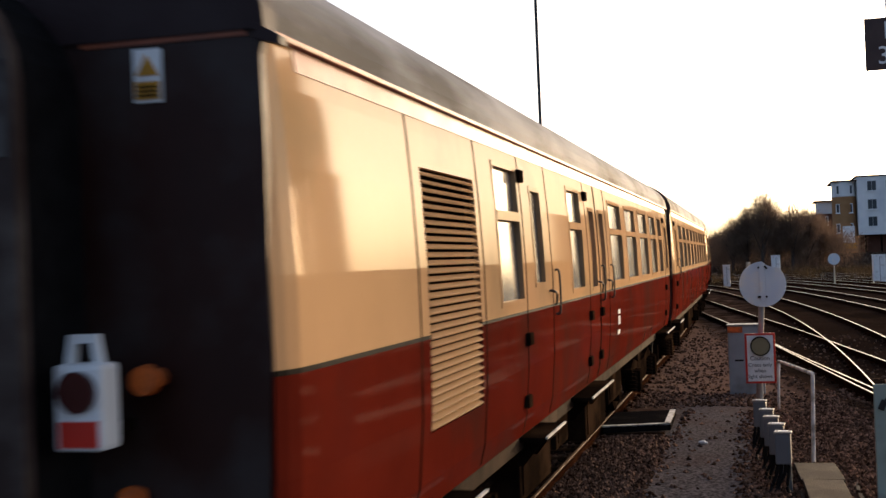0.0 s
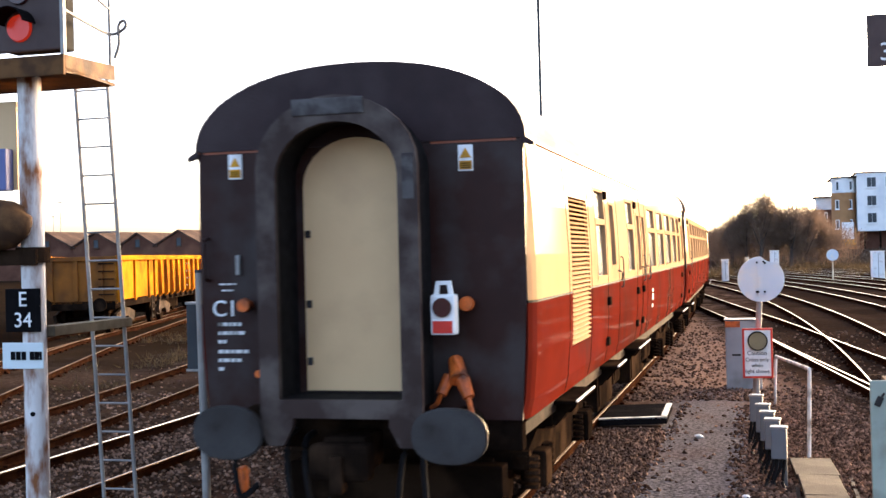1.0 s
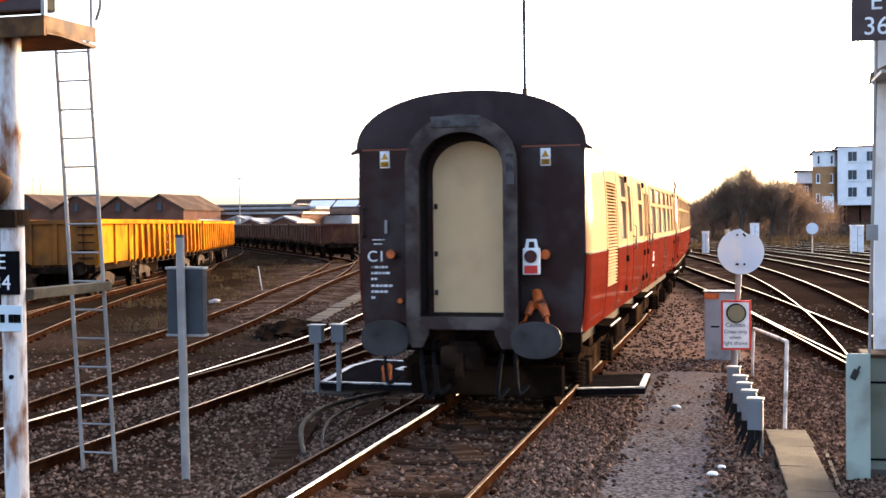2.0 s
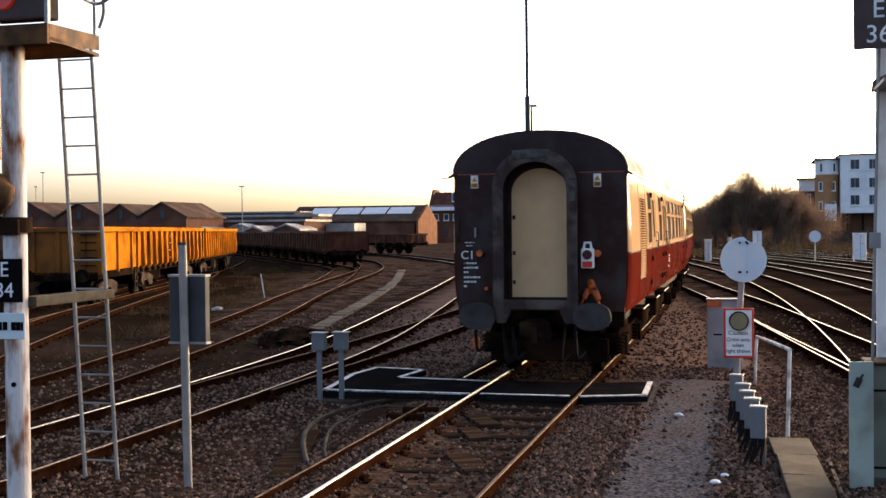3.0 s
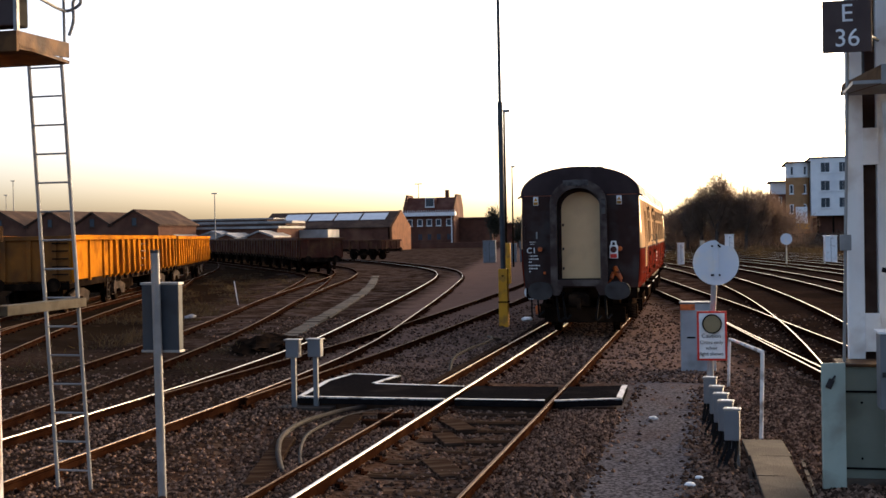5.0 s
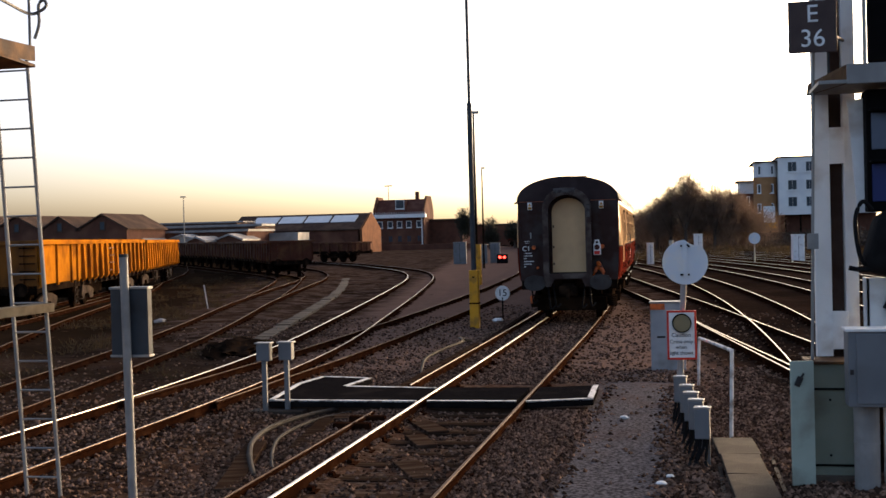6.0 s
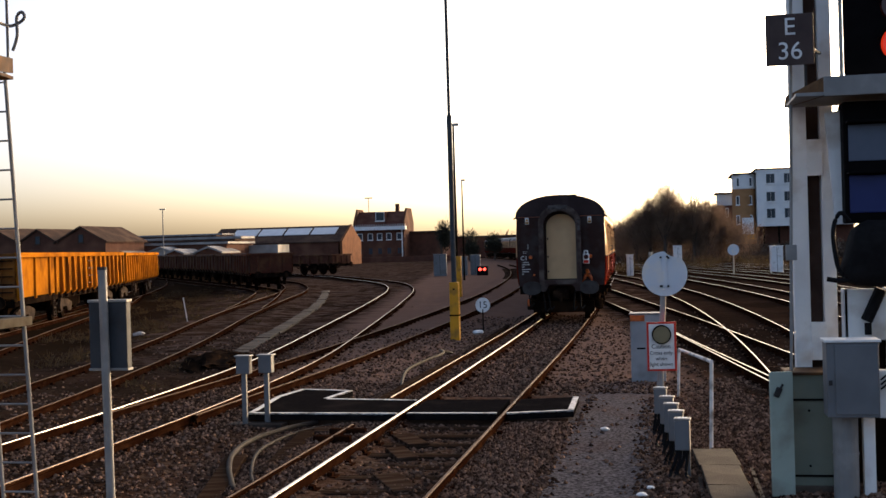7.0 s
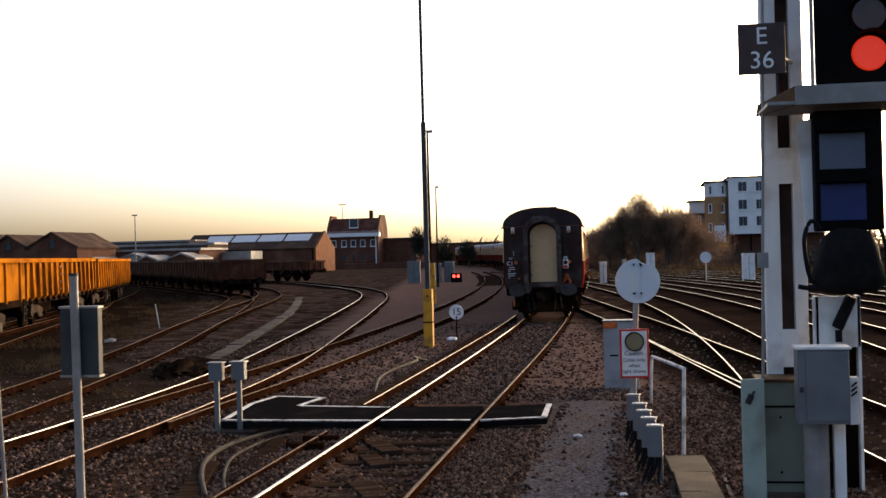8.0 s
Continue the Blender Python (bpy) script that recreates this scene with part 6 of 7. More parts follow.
    if bogies:
        bm = bmesh.new()
        tube(bm, (1.16, length * 0.34, 0.62), (1.26, length * 0.34, 0.62), 0.26, 18)
        part("handbrake_wheel", bm, WAGON_GEAR, w, "rusty round handbrake wheel")
        for y in (length * 0.28, length * 0.72):
            bm = bmesh.new()
            for dy in (-0.18, 0.18):
                box(bm, 1.22, 1.27, y + dy - 0.025, y + dy + 0.025, 0.25, 1.1)
            for k in range(3):
                box(bm, 1.225, 1.265, y - 0.18, y + 0.18, 0.3 + k * 0.25, 0.34 + k * 0.25)
            part("foot_ladder", bm, WAGON_GEAR, w)
    return w


def along(path, y, length):
    """The pose of a wagon whose near end stands at y on a track."""
    dx = (path(y + length * 0.9) - path(y)) / (length * 0.9)
    return Matrix.Translation((path(y), y, 0)) @ Matrix.Rotation(-math.atan(dx), 4, "Z")


orange = box_wagon("orange ribbed box wagon standing on a siding", 20.6, 2.52, WAGON, 13, "orange box wagons", plain=6.0)
short = box_wagon("shorter orange box wagon with close-set ribs on a siding", 16.0, 2.50, WAGON, 17, "orange box wagons")
for y in (0.12, 2.4, 4.6, 5.6):
    bm = bmesh.new()
    box(bm, 1.33, 1.40, y - 0.07, y + 0.07, 1.05, 2.42, 0.012)
    part("door_post", bm, WAGON, orange)
wagon_bogie(orange, 8.6)
for x, z0, z1 in ((1.44, 1.3, 2.3),):
    for y in (11.6, 12.2):
        bm = bmesh.new()
        for k in range(4):
            box(bm, x - 0.02, x + 0.02, y - 0.2, y + 0.2, z0 + k * 0.3, z0 + 0.05 + k * 0.3)
        part("side_steps", bm, WAGON_SHADED, orange)
bm = bmesh.new()
for k in range(5):
    box(bm, 0.75, 1.25, -0.14, -0.1, 1.3 + k * 0.25, 1.34 + k * 0.25)
part("end_ladder", bm, UNDER, orange)
orange.matrix_basis = along(c2_x, 34.0, 20.6)
short.matrix_basis = along(c2_x, 54.6, 16)
copy_thing(short, pose(-27.3, 25.0, 0, 0, 0, 15))
brown = box_wagon("rust-brown open mineral wagon standing on a curved siding", 9.0, 2.28, BROWN_WAGON, 6, "brown mineral wagons", False)
br_x = spline([(-23.9, 70), (-31, 84), (-43, 104), (-58, 126), (-80, 154)])
y = 70.2
spots = []
while y < 146:
    spots.append(y)
    dx = (br_x(y + 4) - br_x(y)) / 4
    y += 9.9 / math.sqrt(1 + dx * dx)
brown.matrix_basis = along(br_x, spots[0], 9)
for y in spots[1:]:
    copy_thing(brown, along(br_x, y, 9))
flat = box_wagon("dark low-sided engineers' wagon far down the yard", 6.5, 1.95, BROWN_WAGON, 5, "dark engineers' wagons", False)
flat.matrix_basis = pose(-31.6, 114, 0, 0, 0, 62)
copy_thing(flat, pose(-38.0, 117.6, 0, 0, 0, 58))


# ---------------------------------------------------------------- buildings
def panes(owner, x, y, z, w, hgt, frame_mat=WHITE, cols=2):
    """A window on a wall that faces -y: frame, sill and panes set into it."""
    bm = bmesh.new()
    ring_prism(bm, [(x - w / 2, z - hgt / 2), (x + w / 2, z - hgt / 2), (x + w / 2, z + hgt / 2), (x - w / 2, z + hgt / 2)],
               [(x - w / 2 + 0.1, z - hgt / 2 + 0.1), (x + w / 2 - 0.1, z - hgt / 2 + 0.1), (x + w / 2 - 0.1, z + hgt / 2 - 0.1), (x - w / 2 + 0.1, z + hgt / 2 - 0.1)], 0.2, Matrix.Translation((0, y - 0.08, 0)))
    f = part("window", bm, frame_mat, owner)
    for k in range(cols):
        x0 = x - w / 2 + 0.1 + k * (w - 0.2) / cols
        bm = bmesh.new()
        box(bm, x0 + 0.02, x0 + (w - 0.2) / cols - 0.02, y - 0.03, y - 0.005, z - hgt / 2 + 0.1, z + hgt / 2 - 0.1)
        part("pane", bm, PANE_DARK, f)
    bm = bmesh.new()
    box(bm, x - w / 2 - 0.08, x + w / 2 + 0.08, y - 0.2, y - 0.0, z - hgt / 2 - 0.1, z - hgt / 2)
    part("sill", bm, frame_mat, f)
    return f


def apartments():
    b = thing("apartment_building", "four-storey white and brick apartment block beyond the tracks", "building")
    bm = bmesh.new()
    box(bm, 15.2, 30.5, 200, 214, 4.4, 13.7, 0.03)
    part("white_wall", bm, RENDER_WHITE, b, "white rendered upper storeys")
    bm = bmesh.new()
    box(bm, 15.6, 30.5, 202, 214, -0.3, 4.4)
    part("ground_storey", bm, BRICK, b, "shaded brick ground storey")
    for x in (16.2, 18.6, 21.0, 23.4, 25.8):
        bm = bmesh.new()
        box(bm, x - 0.15, x + 0.15, 200.2, 200.5, -0.3, 4.4)
        part("pillar", bm, UNDER, b)
    out = [(11.4 + 1.9 * (1 - math.cos(a)), -2.4 * math.sin(a)) for a in [math.pi * i / 16 for i in range(17)]]
    bm = bmesh.new()
    for z0, z1, m_ in ((-0.3, 10.7, BRICK_TAN), (10.7, 13.1, RENDER_WHITE)):
        bm = bmesh.new()
        lo = [bm.verts.new((x, 203 + y, z0)) for x, y in out]
        hi = [bm.verts.new((x, 203 + y, z1)) for x, y in out]
        for i in range(len(out) - 1):
            bm.faces.new((lo[i], lo[i + 1], hi[i + 1], hi[i]))
        bm.faces.new(hi)
        bm.faces.new(lo[::-1])
        bm.faces.new((lo[0], hi[0], hi[-1], lo[-1]))
        bmesh.ops.recalc_face_normals(bm, faces=bm.faces[:])
        part("bow_wall" if m_ is BRICK_TAN else "bow_parapet", bm, m_, b, "rounded tan brick corner" if m_ is BRICK_TAN else "white top storey")
    bm = bmesh.new()
    box(bm, 8.9, 11.6, 206, 214, -0.3, 8.2)
    part("side_wing", bm, BRICK, b, "red brick side wing")
    bm = bmesh.new()
    box(bm, 9.3, 11.6, 206.5, 214, 8.2, 10.2)
    part("side_top", bm, RENDER_WHITE, b)
    for x0, x1, y0, z in ((15.0, 31, 199.8, 13.7), (11.3, 15.3, 200.4, 13.1), (8.8, 11.6, 205.8, 10.2)):
        bm = bmesh.new()
        box(bm, x0, x1, y0, 214.5, z, z + 0.2, 0.03)
        part("roof", bm, SLATE, b, "thin dark roof edge")
    for x in (17.4, 20.1, 22.6, 25.4, 28.0):
        for z in (12.2, 9.25, 6.5):
            panes(b, x, 200, z, 1.55 if x < 18 else 1.3, 1.7, WHITE)
    for x, z in ((12.2, 8.8), (12.2, 5.6), (14.2, 8.8), (14.2, 5.6), (14.3, 11.8), (12.3, 11.8)):
        panes(b, x, 200.9, z, 0.6, 1.5, WHITE, 1)
    for x in (9.6, 10.7):
        for z in (2.0, 4.6, 7.0):
            panes(b, x, 206, z, 0.5, 1.5, WHITE, 1)
    bm = bmesh.new()
    box(bm, 12.8, 14.6, 200.3, 200.5, 3.2, 5.9)
    bd = part("notice_board", bm, WHITE, b, "pale hoarding on the brick corner")
    bm = bmesh.new()
    box(bm, 12.7, 14.9, 200.2, 200.4, 2.3, 3.2)
    part("yellow_panel", bm, YELLOW, bd)
    return b


apartments()


def gable_shed(label, x0, x1, y0, depth, eaves, ridge, wall, roof, openings=1, lean=0.0):
    s = thing("industrial_shed", label, "shed", "works sheds", m=pose((x0 + x1) / 2, y0, 0, 0, 0, lean))
    w = (x1 - x0) / 2
    bm = bmesh.new()
    prism(bm, [(-w, -0.3), (w, -0.3), (w, eaves), (0, ridge), (-w, eaves)], depth)
    part("wall", bm, wall, s, "brick gable wall")
    for sgn in (-1, 1):
        bm = bmesh.new()
        prism(bm, [(sgn * (w + 0.35), eaves - 0.15), (sgn * (w + 0.35), eaves + 0.1), (0, ridge + 0.28), (0, ridge + 0.02)], depth + 0.7, Matrix.Translation((0, -0.35, 0)))
        part("roof_slope", bm, roof, s, "dark slate roof slope")
    for k in range(openings):
        panes(s, (k - (openings - 1) / 2) * w * 0.8, 0, eaves + (ridge - eaves) * 0.25, 0.9, 1.3, SLATE, 1)
    return s


for x0, x1, rd in ((-128, -117, 7.0), (-117, -110.5, 6.7), (-110.5, -101.5, 7.0), (-101.5, -93.5, 6.8), (-93.5, -87.5, 6.5), (-87.5, -79.8, 6.7)):
    gable_shed("old brick works shed with a slate gable roof", x0, x1, 160, 13, 4.6, rd, BRICK, SLATE, 1)
for k, (x0, x1, y0, z0, z1) in enumerate(((-87, -67, 175, 3.9, 5.2), (-100, -76, 190, 5.0, 6.0))):
    s = thing("industrial_shed", "long low works shed with a banded brown roof", "shed", "works sheds")
    bm = bmesh.new()
    box(bm, x0, x1, y0, y0 + 12, -0.3, z0)
    part("wall", bm, BRICK, s)
    for i in range(3):
        bm = bmesh.new()
        box(bm, x0 - 0.4, x1 + 0.4, y0 - 0.4 + i * 3, y0 + 12, z0 + i * (z1 - z0) / 3, z0 + (i + 1) * (z1 - z0) / 3 - 0.08)
        part("roof_band", bm, SLATE if i % 2 else SHEET, s)
    for i in range(5):
        panes(s, x0 + (i + 0.5) * (x1 - x0) / 5, y0, 1.9, 1.2, 1.0, BRICK)


for x0, x1, y0, ev, rd in ((-93, -89.5, 168, 2.5, 3.1), (-89, -86, 166, 2.3, 2.8), (-85.5, -81.6, 168, 2.7, 3.2), (-81, -78.5, 165, 2.5, 2.9), (-78, -73.5, 170, 2.7, 3.4), (-73, -70.4, 166, 2.5, 3.0), (-70, -66, 170, 2.6, 3.3)):
    gable_shed("low store hut with a pale sheet roof", x0, x1, y0, 7, ev, rd, BRICK if int(x0) % 3 else SHEET, SHEET, 0)


def skylight_shed():
    s = thing("industrial_shed", "long shed with pale rooflights and a sunlit brick gable", "shed", "works sheds")
    bm = bmesh.new()
    box(bm, -80, -56, 200, 213, -0.3, 4.0)
    part("wall", bm, BRICK, s)
    bm = bmesh.new()
    v = [bm.verts.new(p) for p in ((-80, 199.6, 4.0), (-55.6, 199.6, 4.0), (-55.6, 206.5, 6.9), (-80, 206.5, 6.9))]
    bm.faces.new(v)
    thicken(part("roof_slope", bm, SLATE, s, "brown pitched roof"), 0.2)
    for k in range(4):
        x0 = -76.5 + k * 4.9
        bm = bmesh.new()
        f = lambda y: 4.0 + (y - 199.6) / 6.9 * 2.9 + 0.12
        v = [bm.verts.new(p) for p in ((x0, 202.6, f(202.6)), (x0 + 4.5, 202.6, f(202.6)), (x0 + 4.5, 205.4, f(205.4)), (x0, 205.4, f(205.4)))]
        bm.faces.new(v)
        thicken(part("rooflight", bm, ROOFLIGHT, s, "pale rooflight strip"), 0.1)
    bm = bmesh.new()
    prism(bm, [(199.8, -0.3), (213, -0.3), (213, 4.0), (206.5, 7.0), (199.8, 4.0)], 0.4, Matrix.Translation((-55.6, 0, 0)) @ Matrix.Rotation(math.pi / 2, 4, "Z") @ Matrix.Diagonal((1, -1, 1, 1)))
    part("gable_wall", bm, GABLE, s, "orange brick gable catching the sun")
    bm = bmesh.new()
    box(bm, -67, -62, 185, 191, -0.3, 3.6, 0.05)
    part("annex", bm, SHEET, s, "pale grey annex")
    return s


skylight_shed()


def station_house():
    b = thing("house", "two-storey brick yard office with dormer and white balcony", "house")
    bm = bmesh.new()
    box(bm, -63.6, -53.0, 240, 249, -0.3, 6.6)
    part("wall", bm, BRICK, b)
    bm = bmesh.new()
    prism(bm, [(240, 6.7), (249, 6.7), (245.5, 10.3), (243.5, 10.3)], 10.6, Matrix.Translation((-53, 0, 0)) @ Matrix.Rotation(math.pi / 2, 4, "Z"))
    part("roof", bm, ROOF_TILE, b, "steep red-brown tiled roof")
    for x in (-63.6, -53.0):
        bm = bmesh.new()
        prism(bm, [(239.9, 6.0), (249, 6.0), (249, 8), (247, 10.9), (242.6, 10.9), (239.9, 8)], 0.4, Matrix.Translation((x + 0.2, 0, 0)) @ Matrix.Rotation(math.pi / 2, 4, "Z"))
        part("gable_wall", bm, BRICK, b)
    bm = bmesh.new()
    box(bm, -64.2, -52.4, 238.9, 240, 6.35, 7.1, 0.02)
    for k in range(24):
        box(bm, -64.1 + k * 0.5, -64.0 + k * 0.5, 238.9, 238.95, 7.1, 7.55)
    part("balcony", bm, WHITE, b, "white balcony rail")
    bm = bmesh.new()
    box(bm, -59.1, -57.1, 240.3, 243, 7.6, 10.2)
    d = part("dormer", bm, ROOF_TILE, b, "roof dormer with white frame")
    panes(d, -58.1, 240.3, 9.2, 1.9, 1.9, WHITE)
    bm = bmesh.new()
    box(bm, -55.6, -54.9, 244, 245, 10, 11.9)
    part("chimney", bm, BRICK, b)
    bm = bmesh.new()
    tube(bm, (-61.4, 244, 10), (-61.4, 244, 13.4), 0.06, 6)
    box(bm, -62.2, -60.6, 243.9, 244.1, 13.2, 13.4)
    part("aerial", bm, UNDER, b)
    for x in (-62.4, -60.2, -58.2, -56.2, -54.0):
        panes(b, x, 240, 5.0, 1.1, 1.4, WHITE)
        panes(b, x, 240, 2.0, 1.0, 1.4, BRICK)
    for x in (-63.4, -53.4):
        bm = bmesh.new()
        box(bm, x - 0.1, x + 0.1, 239.85, 240, 0, 6.4)
        part("drainpipe", bm, WHITE, b)
    return b


station_house()
w = thing("yard_wall", "low brick retaining wall across the yard", "wall", kind="structure")
bm = bmesh.new()
box(bm, -75, -36, 225, 226, -0.3, 0.85, 0.05)
part("wall_face", bm, BRICK, w)
for x0, x1, y0, zt in ((-53, -46, 246, 5.6), (-46, -30, 262, 4.4), (-34, -12, 330, 6.0)):
    s = thing("industrial_shed", "plain brown brick building far behind the yard", "shed", "works sheds")
    bm = bmesh.new()
    box(bm, x0, x1, y0, y0 + 12, -0.3, zt)
    part("wall", bm, BRICK, s)
    bm = bmesh.new()
    box(bm, x0 - 0.4, x1 + 0.4, y0 - 0.4, y0 + 12.4, zt, zt + 0.4)
    part("roof", bm, SLATE, s)


def parked_van(x, y, rz, paint):
    v = thing("van", "pale van parked in the works yard", "van", "parked vans", m=pose(x, y, -0.2, 0, 0, rz))
    bm = bmesh.new()
    prism(bm, [(-2.4, 0.4), (2.4, 0.4), (2.4, 1.1), (1.7, 1.3), (1.2, 2.1), (-2.4, 2.2)], 1.9)
    part("body", bm, paint, v)
    for xx in (-1.5, 1.5):
        for yy in (-0.02, 1.92):
            bm = bmesh.new()
            tube(bm, (xx, yy - 0.1, 0.35), (xx, yy + 0.1, 0.35), 0.35, 14)
            part("wheel", bm, RUBBER, v)
    bm = bmesh.new()
    box(bm, 0.2, 1.3, -0.02, 0.0, 1.35, 1.95)
    part("side_window", bm, PANE_DARK, v)


for i, (x, y) in enumerate(((-78, 150), (-73, 152), (-69, 149), (-82.5, 153), (-64, 158), (-60, 160), (-75, 160), (-86, 150))):
    parked_van(x, y, (i * 37) % 60 - 30, (WHITE, SHEET, GREY_BOX)[i % 3])
for x, y, z in ((-66.4, 150, 8.5), (-116.5, 180, 12.8), (-131, 200, 11.3)):
    lampc = thing("lamp_column", "slim dark lamp column in the yard", "lamp column", "yard lamp columns", m=pose(x, y, 0))
    bm = bmesh.new()
    tube(bm, (0, 0, -0.2), (0, 0, z), 0.10, 8, 0.06)
    part("column", bm, GALV, lampc)
    bm = bmesh.new()
    box(bm, -0.4, 0.4, -0.15, 0.15, z - 0.02, z + 0.14, 0.03)
    part("lamp_head", bm, GALV, lampc)


# ---------------------------------------------------------------- trees and scrub
def twig_crown(rng, blobs, count, size, mat_, name, owner, thin=0.075):
    """A ragged crown: many thin slivers scattered in a few lobes, denser within."""
    verts, faces = [], []
    for _ in range(count):
        cx, cy, cz, rx, ry, rz = rng.choice(blobs)
        while True:
            p = Vector((rng.uniform(-1, 1), rng.uniform(-1, 1), rng.uniform(-1, 1)))
            if p.length < 1 and rng.random() < 0.35 + 0.65 * (1 - p.length):
                break
        c = Vector((cx + p.x * rx, cy + p.y * ry, cz + p.z * rz))
        d = (Vector((p.x, p.y, abs(p.z) + 0.5)).normalized() + Vector((rng.gauss(0, 0.5), rng.gauss(0, 0.5), rng.gauss(0, 0.4)))).normalized() * size * rng.uniform(0.5, 1.3)
        s = d.cross(Vector((rng.gauss(0, 1), rng.gauss(0, 1), rng.gauss(0, 1)))).normalized() * size * thin * rng.uniform(0.5, 1.2)
        k = len(verts)
        verts += [c - s, c + s, c + d + s * 0.3, c + d - s * 0.3]
        faces.append((k, k + 1, k + 2, k + 3))
    me = bpy.data.meshes.new(name)
    me.from_pydata(verts, [], faces)
    me.materials.append(mat_)
    ob = new(name, me)
    ob.parent = owner
    return ob


def tree(label, x, y, hgt, spread, rng, mat_=TWIG, count=7000, size=0.8, group="bare trees", thin=0.022):
    t = thing("tree", label, "tree", group, m=pose(x, y, -0.2))
    bm = bmesh.new()
    tube(bm, (0, 0, 0), (0.1, 0, hgt * 0.45), 0.22, 9, 0.13)
    for k in range(9):
        a = rng.uniform(0, 2 * math.pi)
        z = hgt * rng.uniform(0.15, 0.45)
        r = spread * rng.uniform(0.3, 0.7)
        tube(bm, (0.05, 0, z), (r * math.cos(a), r * math.sin(a), z + hgt * rng.uniform(0.2, 0.45)), 0.09, 6, 0.02)
    part("trunk", bm, BARK, t)
    blobs = []
    for k in range(7):
        a = rng.uniform(0, 2 * math.pi)
        r = spread * rng.uniform(0.1, 0.6)
        q = rng.uniform(0.35, 0.6)
        blobs.append((r * math.cos(a), r * math.sin(a), hgt * rng.uniform(0.33, 0.76), spread * q, spread * q, hgt * rng.uniform(0.2, 0.32)))
    twig_crown(rng, blobs, count, size, mat_, "crown", t, thin)
    return t


rng = random.Random(11)
for x, y, hgt, spread in ((-5.2, 150, 4.9, 2.2), (-3.2, 142, 6.3, 2.3), (-1.6, 141, 8.0, 2.4), (0.1, 139, 9.3, 2.6), (1.9, 143, 8.4, 2.4), (3.4, 140, 7.6, 2.6), (5.0, 142, 7.2, 2.6), (6.6, 146, 7.0, 2.5)):
    tree("bare brown tree in the scrub beyond the running lines", x, y, hgt, spread, rng)
for x, y, hgt, spread in ((-37.6, 200, 7.3, 2.0), (-33.5, 205, 5.5, 2.2), (-30.5, 215, 4.8, 2.2)):
    tree("dark dense tree behind the yard", x, y, hgt, spread, rng, EVERGREEN, 2600, 0.7, "trees behind the yard", 0.075)
tree("small bare tree on the skyline", -26.0, 330, 9.5, 4.0, rng, TWIG, 2500, 1.3)

scrub = []
for k in range(60):
    a = k / 60
    scrub.append((-9 + 40 * a + rng.uniform(-1, 1), 152 + rng.uniform(-3, 6), rng.uniform(0.2, 0.9), 1.6, 2.0, rng.uniform(0.8, 1.5)))
o = twig_crown(rng, scrub, 7000, 0.6, BARK, "scrub", None)
tagged(o, "tangle of bare brown scrub along the boundary", "scrub", kind="stuff")
thicket = []
for k in range(46):
    x = -6.5 + 16.5 * (k + 0.5) / 46 + rng.uniform(-0.4, 0.4)
    thicket.append((x, 143 + rng.uniform(-2, 5), rng.uniform(0.6, 3.4), rng.uniform(1.0, 1.7), 1.6, rng.uniform(1.2, 2.0)))
o = twig_crown(rng, thicket, 16000, 0.75, TWIG, "thicket", None, 0.026)
tagged(o, "dense brown thicket under the bare trees", "thicket", kind="stuff")
far = []
for k in range(120):
    a = radians(-62 + 90 * k / 120)
    d = rng.uniform(380, 460)
    far.append((d * math.sin(a), d * math.cos(a), rng.uniform(0, 2), 8, 8, rng.uniform(3.5, 6)))
o = twig_crown(rng, far, 14000, 2.6, TWIG, "far_woods", None, 0.2)
tagged(o, "brown line of distant bare trees on the skyline", "woods", kind="stuff")
weeds = []
for k in range(90):
    x = rng.uniform(-5, 16)
    weeds.append((x, rng.uniform(96, 140), 0.0, rng.uniform(0.4, 1.2), 0.8, rng.uniform(0.3, 0.8)))
o = twig_crown(rng, weeds, 3500, 0.45, GRASS, "weeds", None)
tagged(o, "pale dry weeds beside the far tracks", "weeds", kind="stuff")

# boundary fence below the apartments
fence = thing("fence", "dark timber boundary fence beyond the tracks", "fence", kind="structure")
me = bpy.data.meshes.new("fence_panel")
bm = bmesh.new()
box(bm, 0, 1.78, -0.03, 0.03, -0.3, 1.75, 0.01)
bm.to_mesh(me)
bm.free()
me.materials.append(TIMBER)
pm = bpy.data.meshes.new("fence_post")
bm = bmesh.new()
box(bm, -0.07, 0.07, -0.07, 0.07, -0.3, 1.95, 0.01)
bm.to_mesh(pm)
bm.free()
pm.materials.append(TIMBER)
for k in range(24):
    sharing("fence_panel", me, fence, pose(-6 + k * 1.9, 158 + k * 0.3, 0, 0, 0, 9))
    sharing("fence_post", pm, fence, pose(-6.05 + k * 1.9, 158 + k * 0.3, 0))

tufts = []
for k in range(260):
    y = rng.uniform(20, 75)
    x = -9.0 - (y - 20) * 0.27 - rng.uniform(0, 1) * (6 + (y - 20) * 0.22)
    if min(abs(x - f(y)) for f in (a_x, b_x, c_x)) < 1.2:
        continue
    tufts.append((x, y, -0.2, rng.uniform(0.2, 0.7), rng.uniform(0.3, 0.9), rng.uniform(0.06, 0.22)))
o = twig_crown(rng, tufts, 12000, 0.16, GRASS, "dead_grass", None, 0.1)
tagged(o, "dead brown grass between the outer sidings", "grass", kind="stuff")


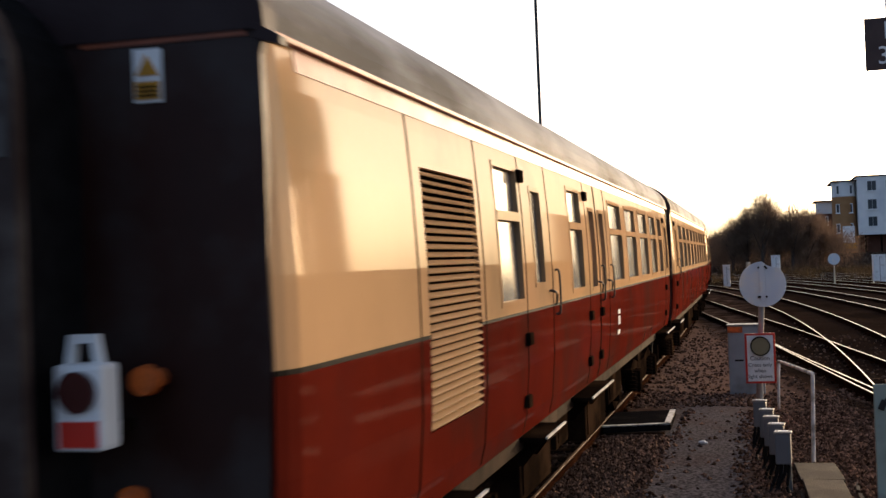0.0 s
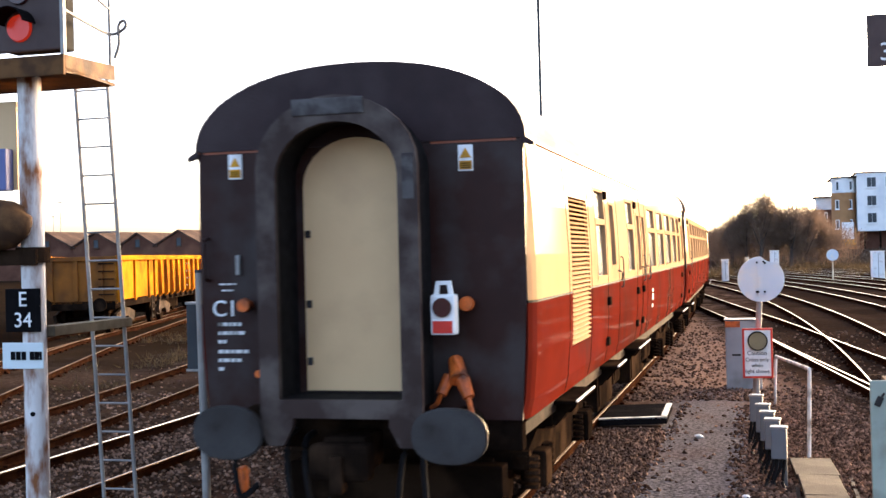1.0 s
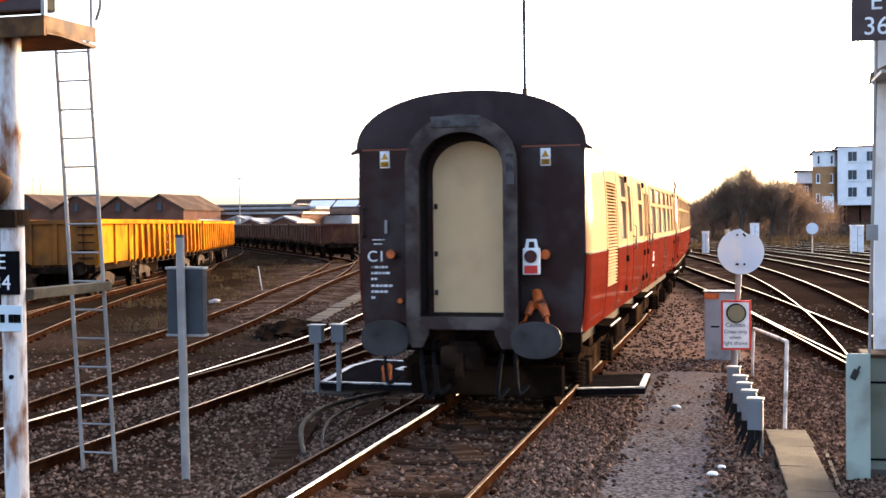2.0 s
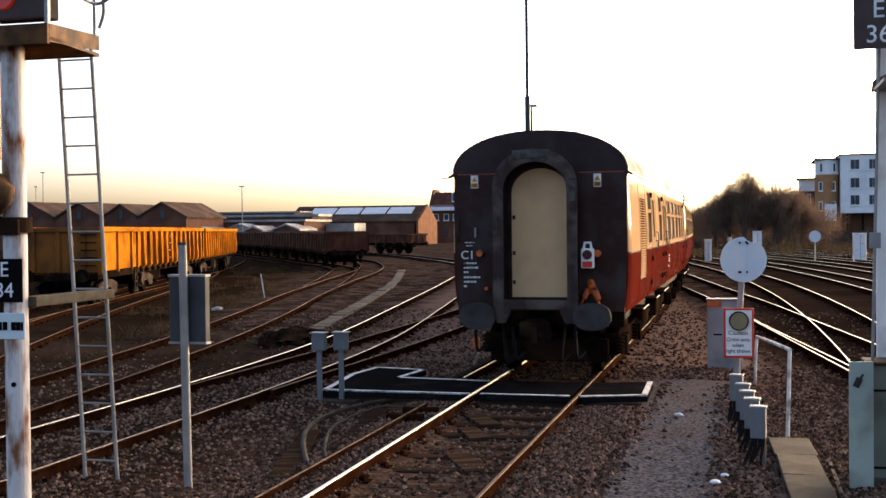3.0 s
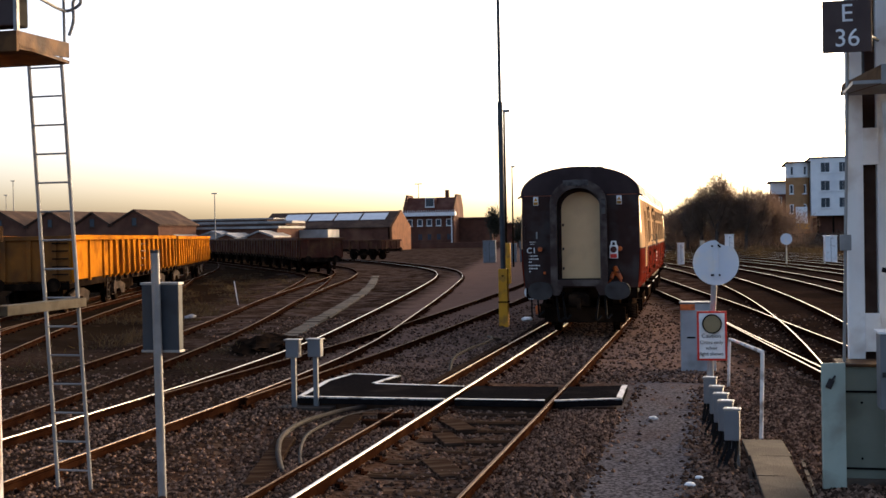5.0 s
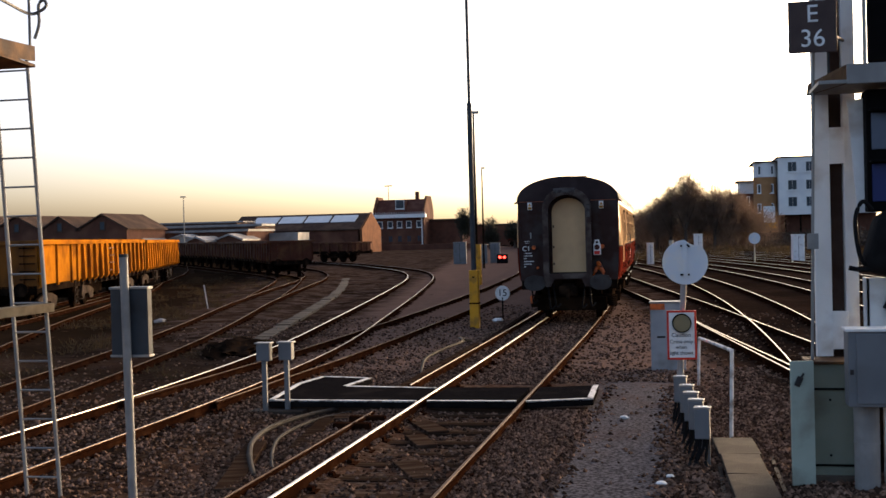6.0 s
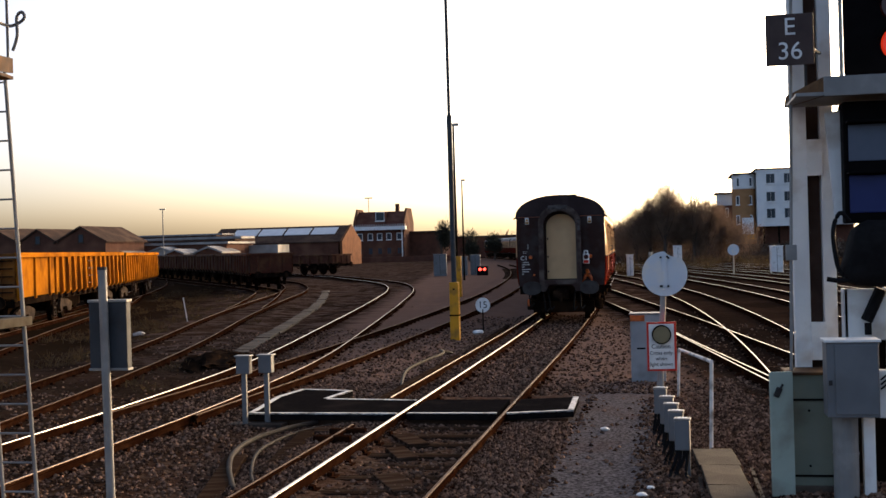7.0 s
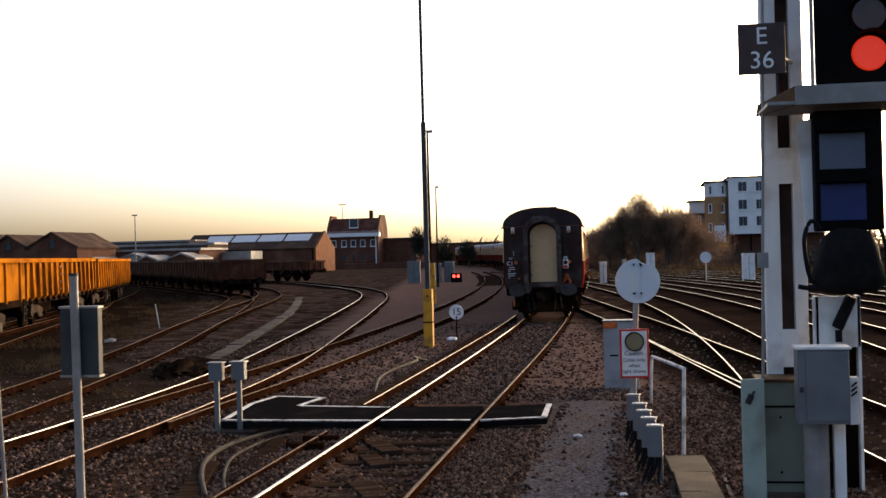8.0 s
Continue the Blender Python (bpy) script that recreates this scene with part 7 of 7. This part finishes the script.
# ---------------------------------------------------------------- loose stones, last of all
def stones(count, x0, x1, y0, y1, keep, rng, lo=0.018, hi=0.042):
    """Angular ballast stones, one mesh."""
    base = [Vector(v).normalized() for v in ((1, 0, 0.2), (-1, 0.2, 0), (0, 1, 0.1), (0.1, -1, 0), (0, 0.2, 1), (0.2, 0, -1))]
    tri = ((0, 2, 4), (2, 1, 4), (1, 3, 4), (3, 0, 4), (2, 0, 5), (1, 2, 5), (3, 1, 5), (0, 3, 5))
    verts, faces = [], []
    made = 0
    while made < count:
        x, y = rng.uniform(x0, x1), y0 + (y1 - y0) * rng.random() ** 1.3
        if not keep(x, y, rng):
            continue
        made += 1
        s = rng.uniform(lo, hi)
        a = rng.uniform(0, 6.28)
        ca, sa = math.cos(a), math.sin(a)
        k = len(verts)
        z = ground_z(x, y) + s * 0.15
        for b in base:
            q = b * s * rng.uniform(0.7, 1.25)
            verts.append((x + q.x * ca - q.y * sa * 0.8, y + q.x * sa + q.y * ca * 0.8, z + q.z * 0.75))
        faces += [tuple(k + i for i in f) for f in tri]
    me = bpy.data.meshes.new("ballast_stones")
    me.from_pydata(verts, [], faces)
    return me


def stone_mat():
    m = mat("loose_ballast", (0.138, 0.085, 0.059), (0.078, 0.045, 0.029), 9, 0.95, bump=0.4, bscale=70, spec=0.0)
    n, l = m.node_tree.nodes, m.node_tree.links
    b = n["Principled BSDF"]
    src = b.inputs["Base Color"].links[0].from_socket
    geo = n.new("ShaderNodeNewGeometry")
    r = n.new("ShaderNodeMapRange")
    r.inputs["To Min"].default_value, r.inputs["To Max"].default_value = 0.3, 2.5
    hs = n.new("ShaderNodeHueSaturation")
    few = n.new("ShaderNodeMath")
    few.operation = "POWER"
    few.inputs[1].default_value = 1.9
    l.new(geo.outputs["Random Per Island"], few.inputs[0])
    l.new(few.outputs[0], r.inputs["Value"])
    l.new(r.outputs[0], hs.inputs["Value"])
    l.new(src, hs.inputs["Color"])
    l.new(hs.outputs[0], b.inputs["Base Color"])
    return m


LOOSE = stone_mat()
rng = random.Random(21)


def sparse_on_path(x, y, r):
    if -6.3 < x < -1.3 and 16.6 < y < 19.6 and not (-5.2 < x < -4 and y > 18.3):
        return False
    if abs(x + 3.05) < 0.66 and y < 16.5 and r.random() < 0.8:
        return False
    if -2.3 < x < 1.0 and y > 19.5 and r.random() < 0.75:
        return False
    if x < -5.0 and r.random() < 0.55:
        return False
    if x + 0.14 * y > 4.0 and r.random() < 0.85:
        return False
    if x < -8.6 - 0.3 * max(0, y - 20) and y > 20 and r.random() < 0.8:
        return False
    if -1.5 < x < -0.1 and y < 20:
        edge = min(x + 1.5, -0.1 - x)
        return r.random() < max(0.02, 0.7 - edge * 1.8)
    return True


for n_, x0, x1, y0, y1, lo, hi in ((42000, -8.6, 2.6, 8.5, 22, 0.018, 0.042), (15000, -14, 5, 14, 36, 0.02, 0.05), (8000, -6.5, 1.5, 20, 42, 0.02, 0.055), (9000, -2.35, -1.3, 8.5, 16.7, 0.022, 0.050), (3500, 0.1, 1.5, 9.0, 17, 0.022, 0.052)):
    me = stones(n_, x0, x1, y0, y1, sparse_on_path, rng, lo, hi)
    me.materials.append(LOOSE)
    tagged(new("ballast_stones", me), "loose brown and grey ballast stones between the rails", "ballast", kind="stuff")

# concrete walkway strip between the sidings, in slabs
walkway = thing("concrete_walkway", "narrow strip of worn concrete slabs between the sidings", "walkway", kind="structure")
w_x = spline([(-10.7, 28.5), (-13.3, 41), (-16.7, 56), (-21, 72)])
bm = bmesh.new()
box(bm, -0.22, 0.22, -0.98, 0.98, -0.28, -0.135, 0.02)
SLAB = bpy.data.meshes.new("concrete_slab")
bm.to_mesh(SLAB)
bm.free()
SLAB.materials.append(CONCRETE)
for p, side, a in stations(w_x, 28.5, 72.0, 2.02):
    sharing("concrete_slab", SLAB, walkway, Matrix.Translation(p + Vector((rng.uniform(-0.04, 0.04), 0, rng.uniform(-0.03, 0.01)))) @ Matrix.Rotation(a + rng.uniform(-0.02, 0.02), 4, "Z"))

# mound of dark dirt beside the curved siding
bm = bmesh.new()
bmesh.ops.create_icosphere(bm, subdivisions=4, radius=1.0)
for v in bm.verts:
    k_ = 1 + 0.45 * noise.noise(v.co * 2.3) + 0.25 * noise.noise(v.co * 7)
    v.co = Vector((v.co.x * 0.75 * k_, v.co.y * 1.7 * k_, v.co.z * 0.26 * k_))
heap = part("dirt_mound", bm, UNDER)
heap.matrix_basis = pose(-10.1, 25.6, -0.18, 0, 0, 12)
tagged(heap, "low mound of black dirt on the ballast", "dirt mound")

# scraps of litter
for x, y, s, mt, lab in ((-0.85, 16.1, 0.06, WHITE, "crumpled white scrap of litter"), (-0.28, 11.9, 0.05, WHITE, "crumpled white scrap of litter"), (-0.20, 12.25, 0.04, WHITE, "crumpled white scrap of litter"), (-5.4, 34.2, 0.16, WHITE, "crumpled white scrap of litter"), (-16.5, 35.2, 0.2, SHEET, "pale torn bag of rubbish")):
    bm = bmesh.new()
    bmesh.ops.create_icosphere(bm, subdivisions=2, radius=s)
    for v in bm.verts:
        v.co = v.co * (1 + 0.5 * noise.noise(v.co * 20 + Vector((x, y, 0)))) * 1.0
        v.co.z *= 0.45
    o = part("litter", bm, mt)
    o.matrix_basis = pose(x, y, -0.14)
    tagged(o, lab, "litter")


# ---------------------------------------------------------------- what moves
RUN = [(0.0, 3.94), (0.5, 6.40), (1.0, 8.78), (1.5, 11.10), (2.0, 13.38), (3.5, 20.32), (4.0, 22.60), (4.5, 24.88), (6.0, 31.70), (6.5, 33.95), (7.0, 36.25), (7.5, 38.45), (8.0, 40.60)]


def run(t):
    return float(np.interp(t, [r[0] for r in RUN], [r[1] for r in RUN]))


def on_line(s):
    """A coach's pose with its rear end s metres along the line, carried by its two bogies."""
    a, b = s + 2.9, s + 15.7
    xa, xb = main_x(a), main_x(b)
    turn = math.atan2(xa - xb, b - a)
    return Matrix.Translation((xa + 2.9 * math.sin(turn), a - 2.9 * math.cos(turn), 0)) @ Matrix.Rotation(turn, 4, "Z")


def motions():
    for i, c in enumerate(coaches):
        walk(c, [(t, on_line(s + i * PITCH)) for t, s in RUN])
    for wheel in coach_wheels:
        y = wheel.matrix_basis.translation.y
        walk(wheel, [(k * 0.1, Matrix.Translation((0, y, 0.457)) @ Matrix.Rotation(-(run(k * 0.1) - 3.94) / 0.457, 4, "X")) for k in range(81)])


motions()
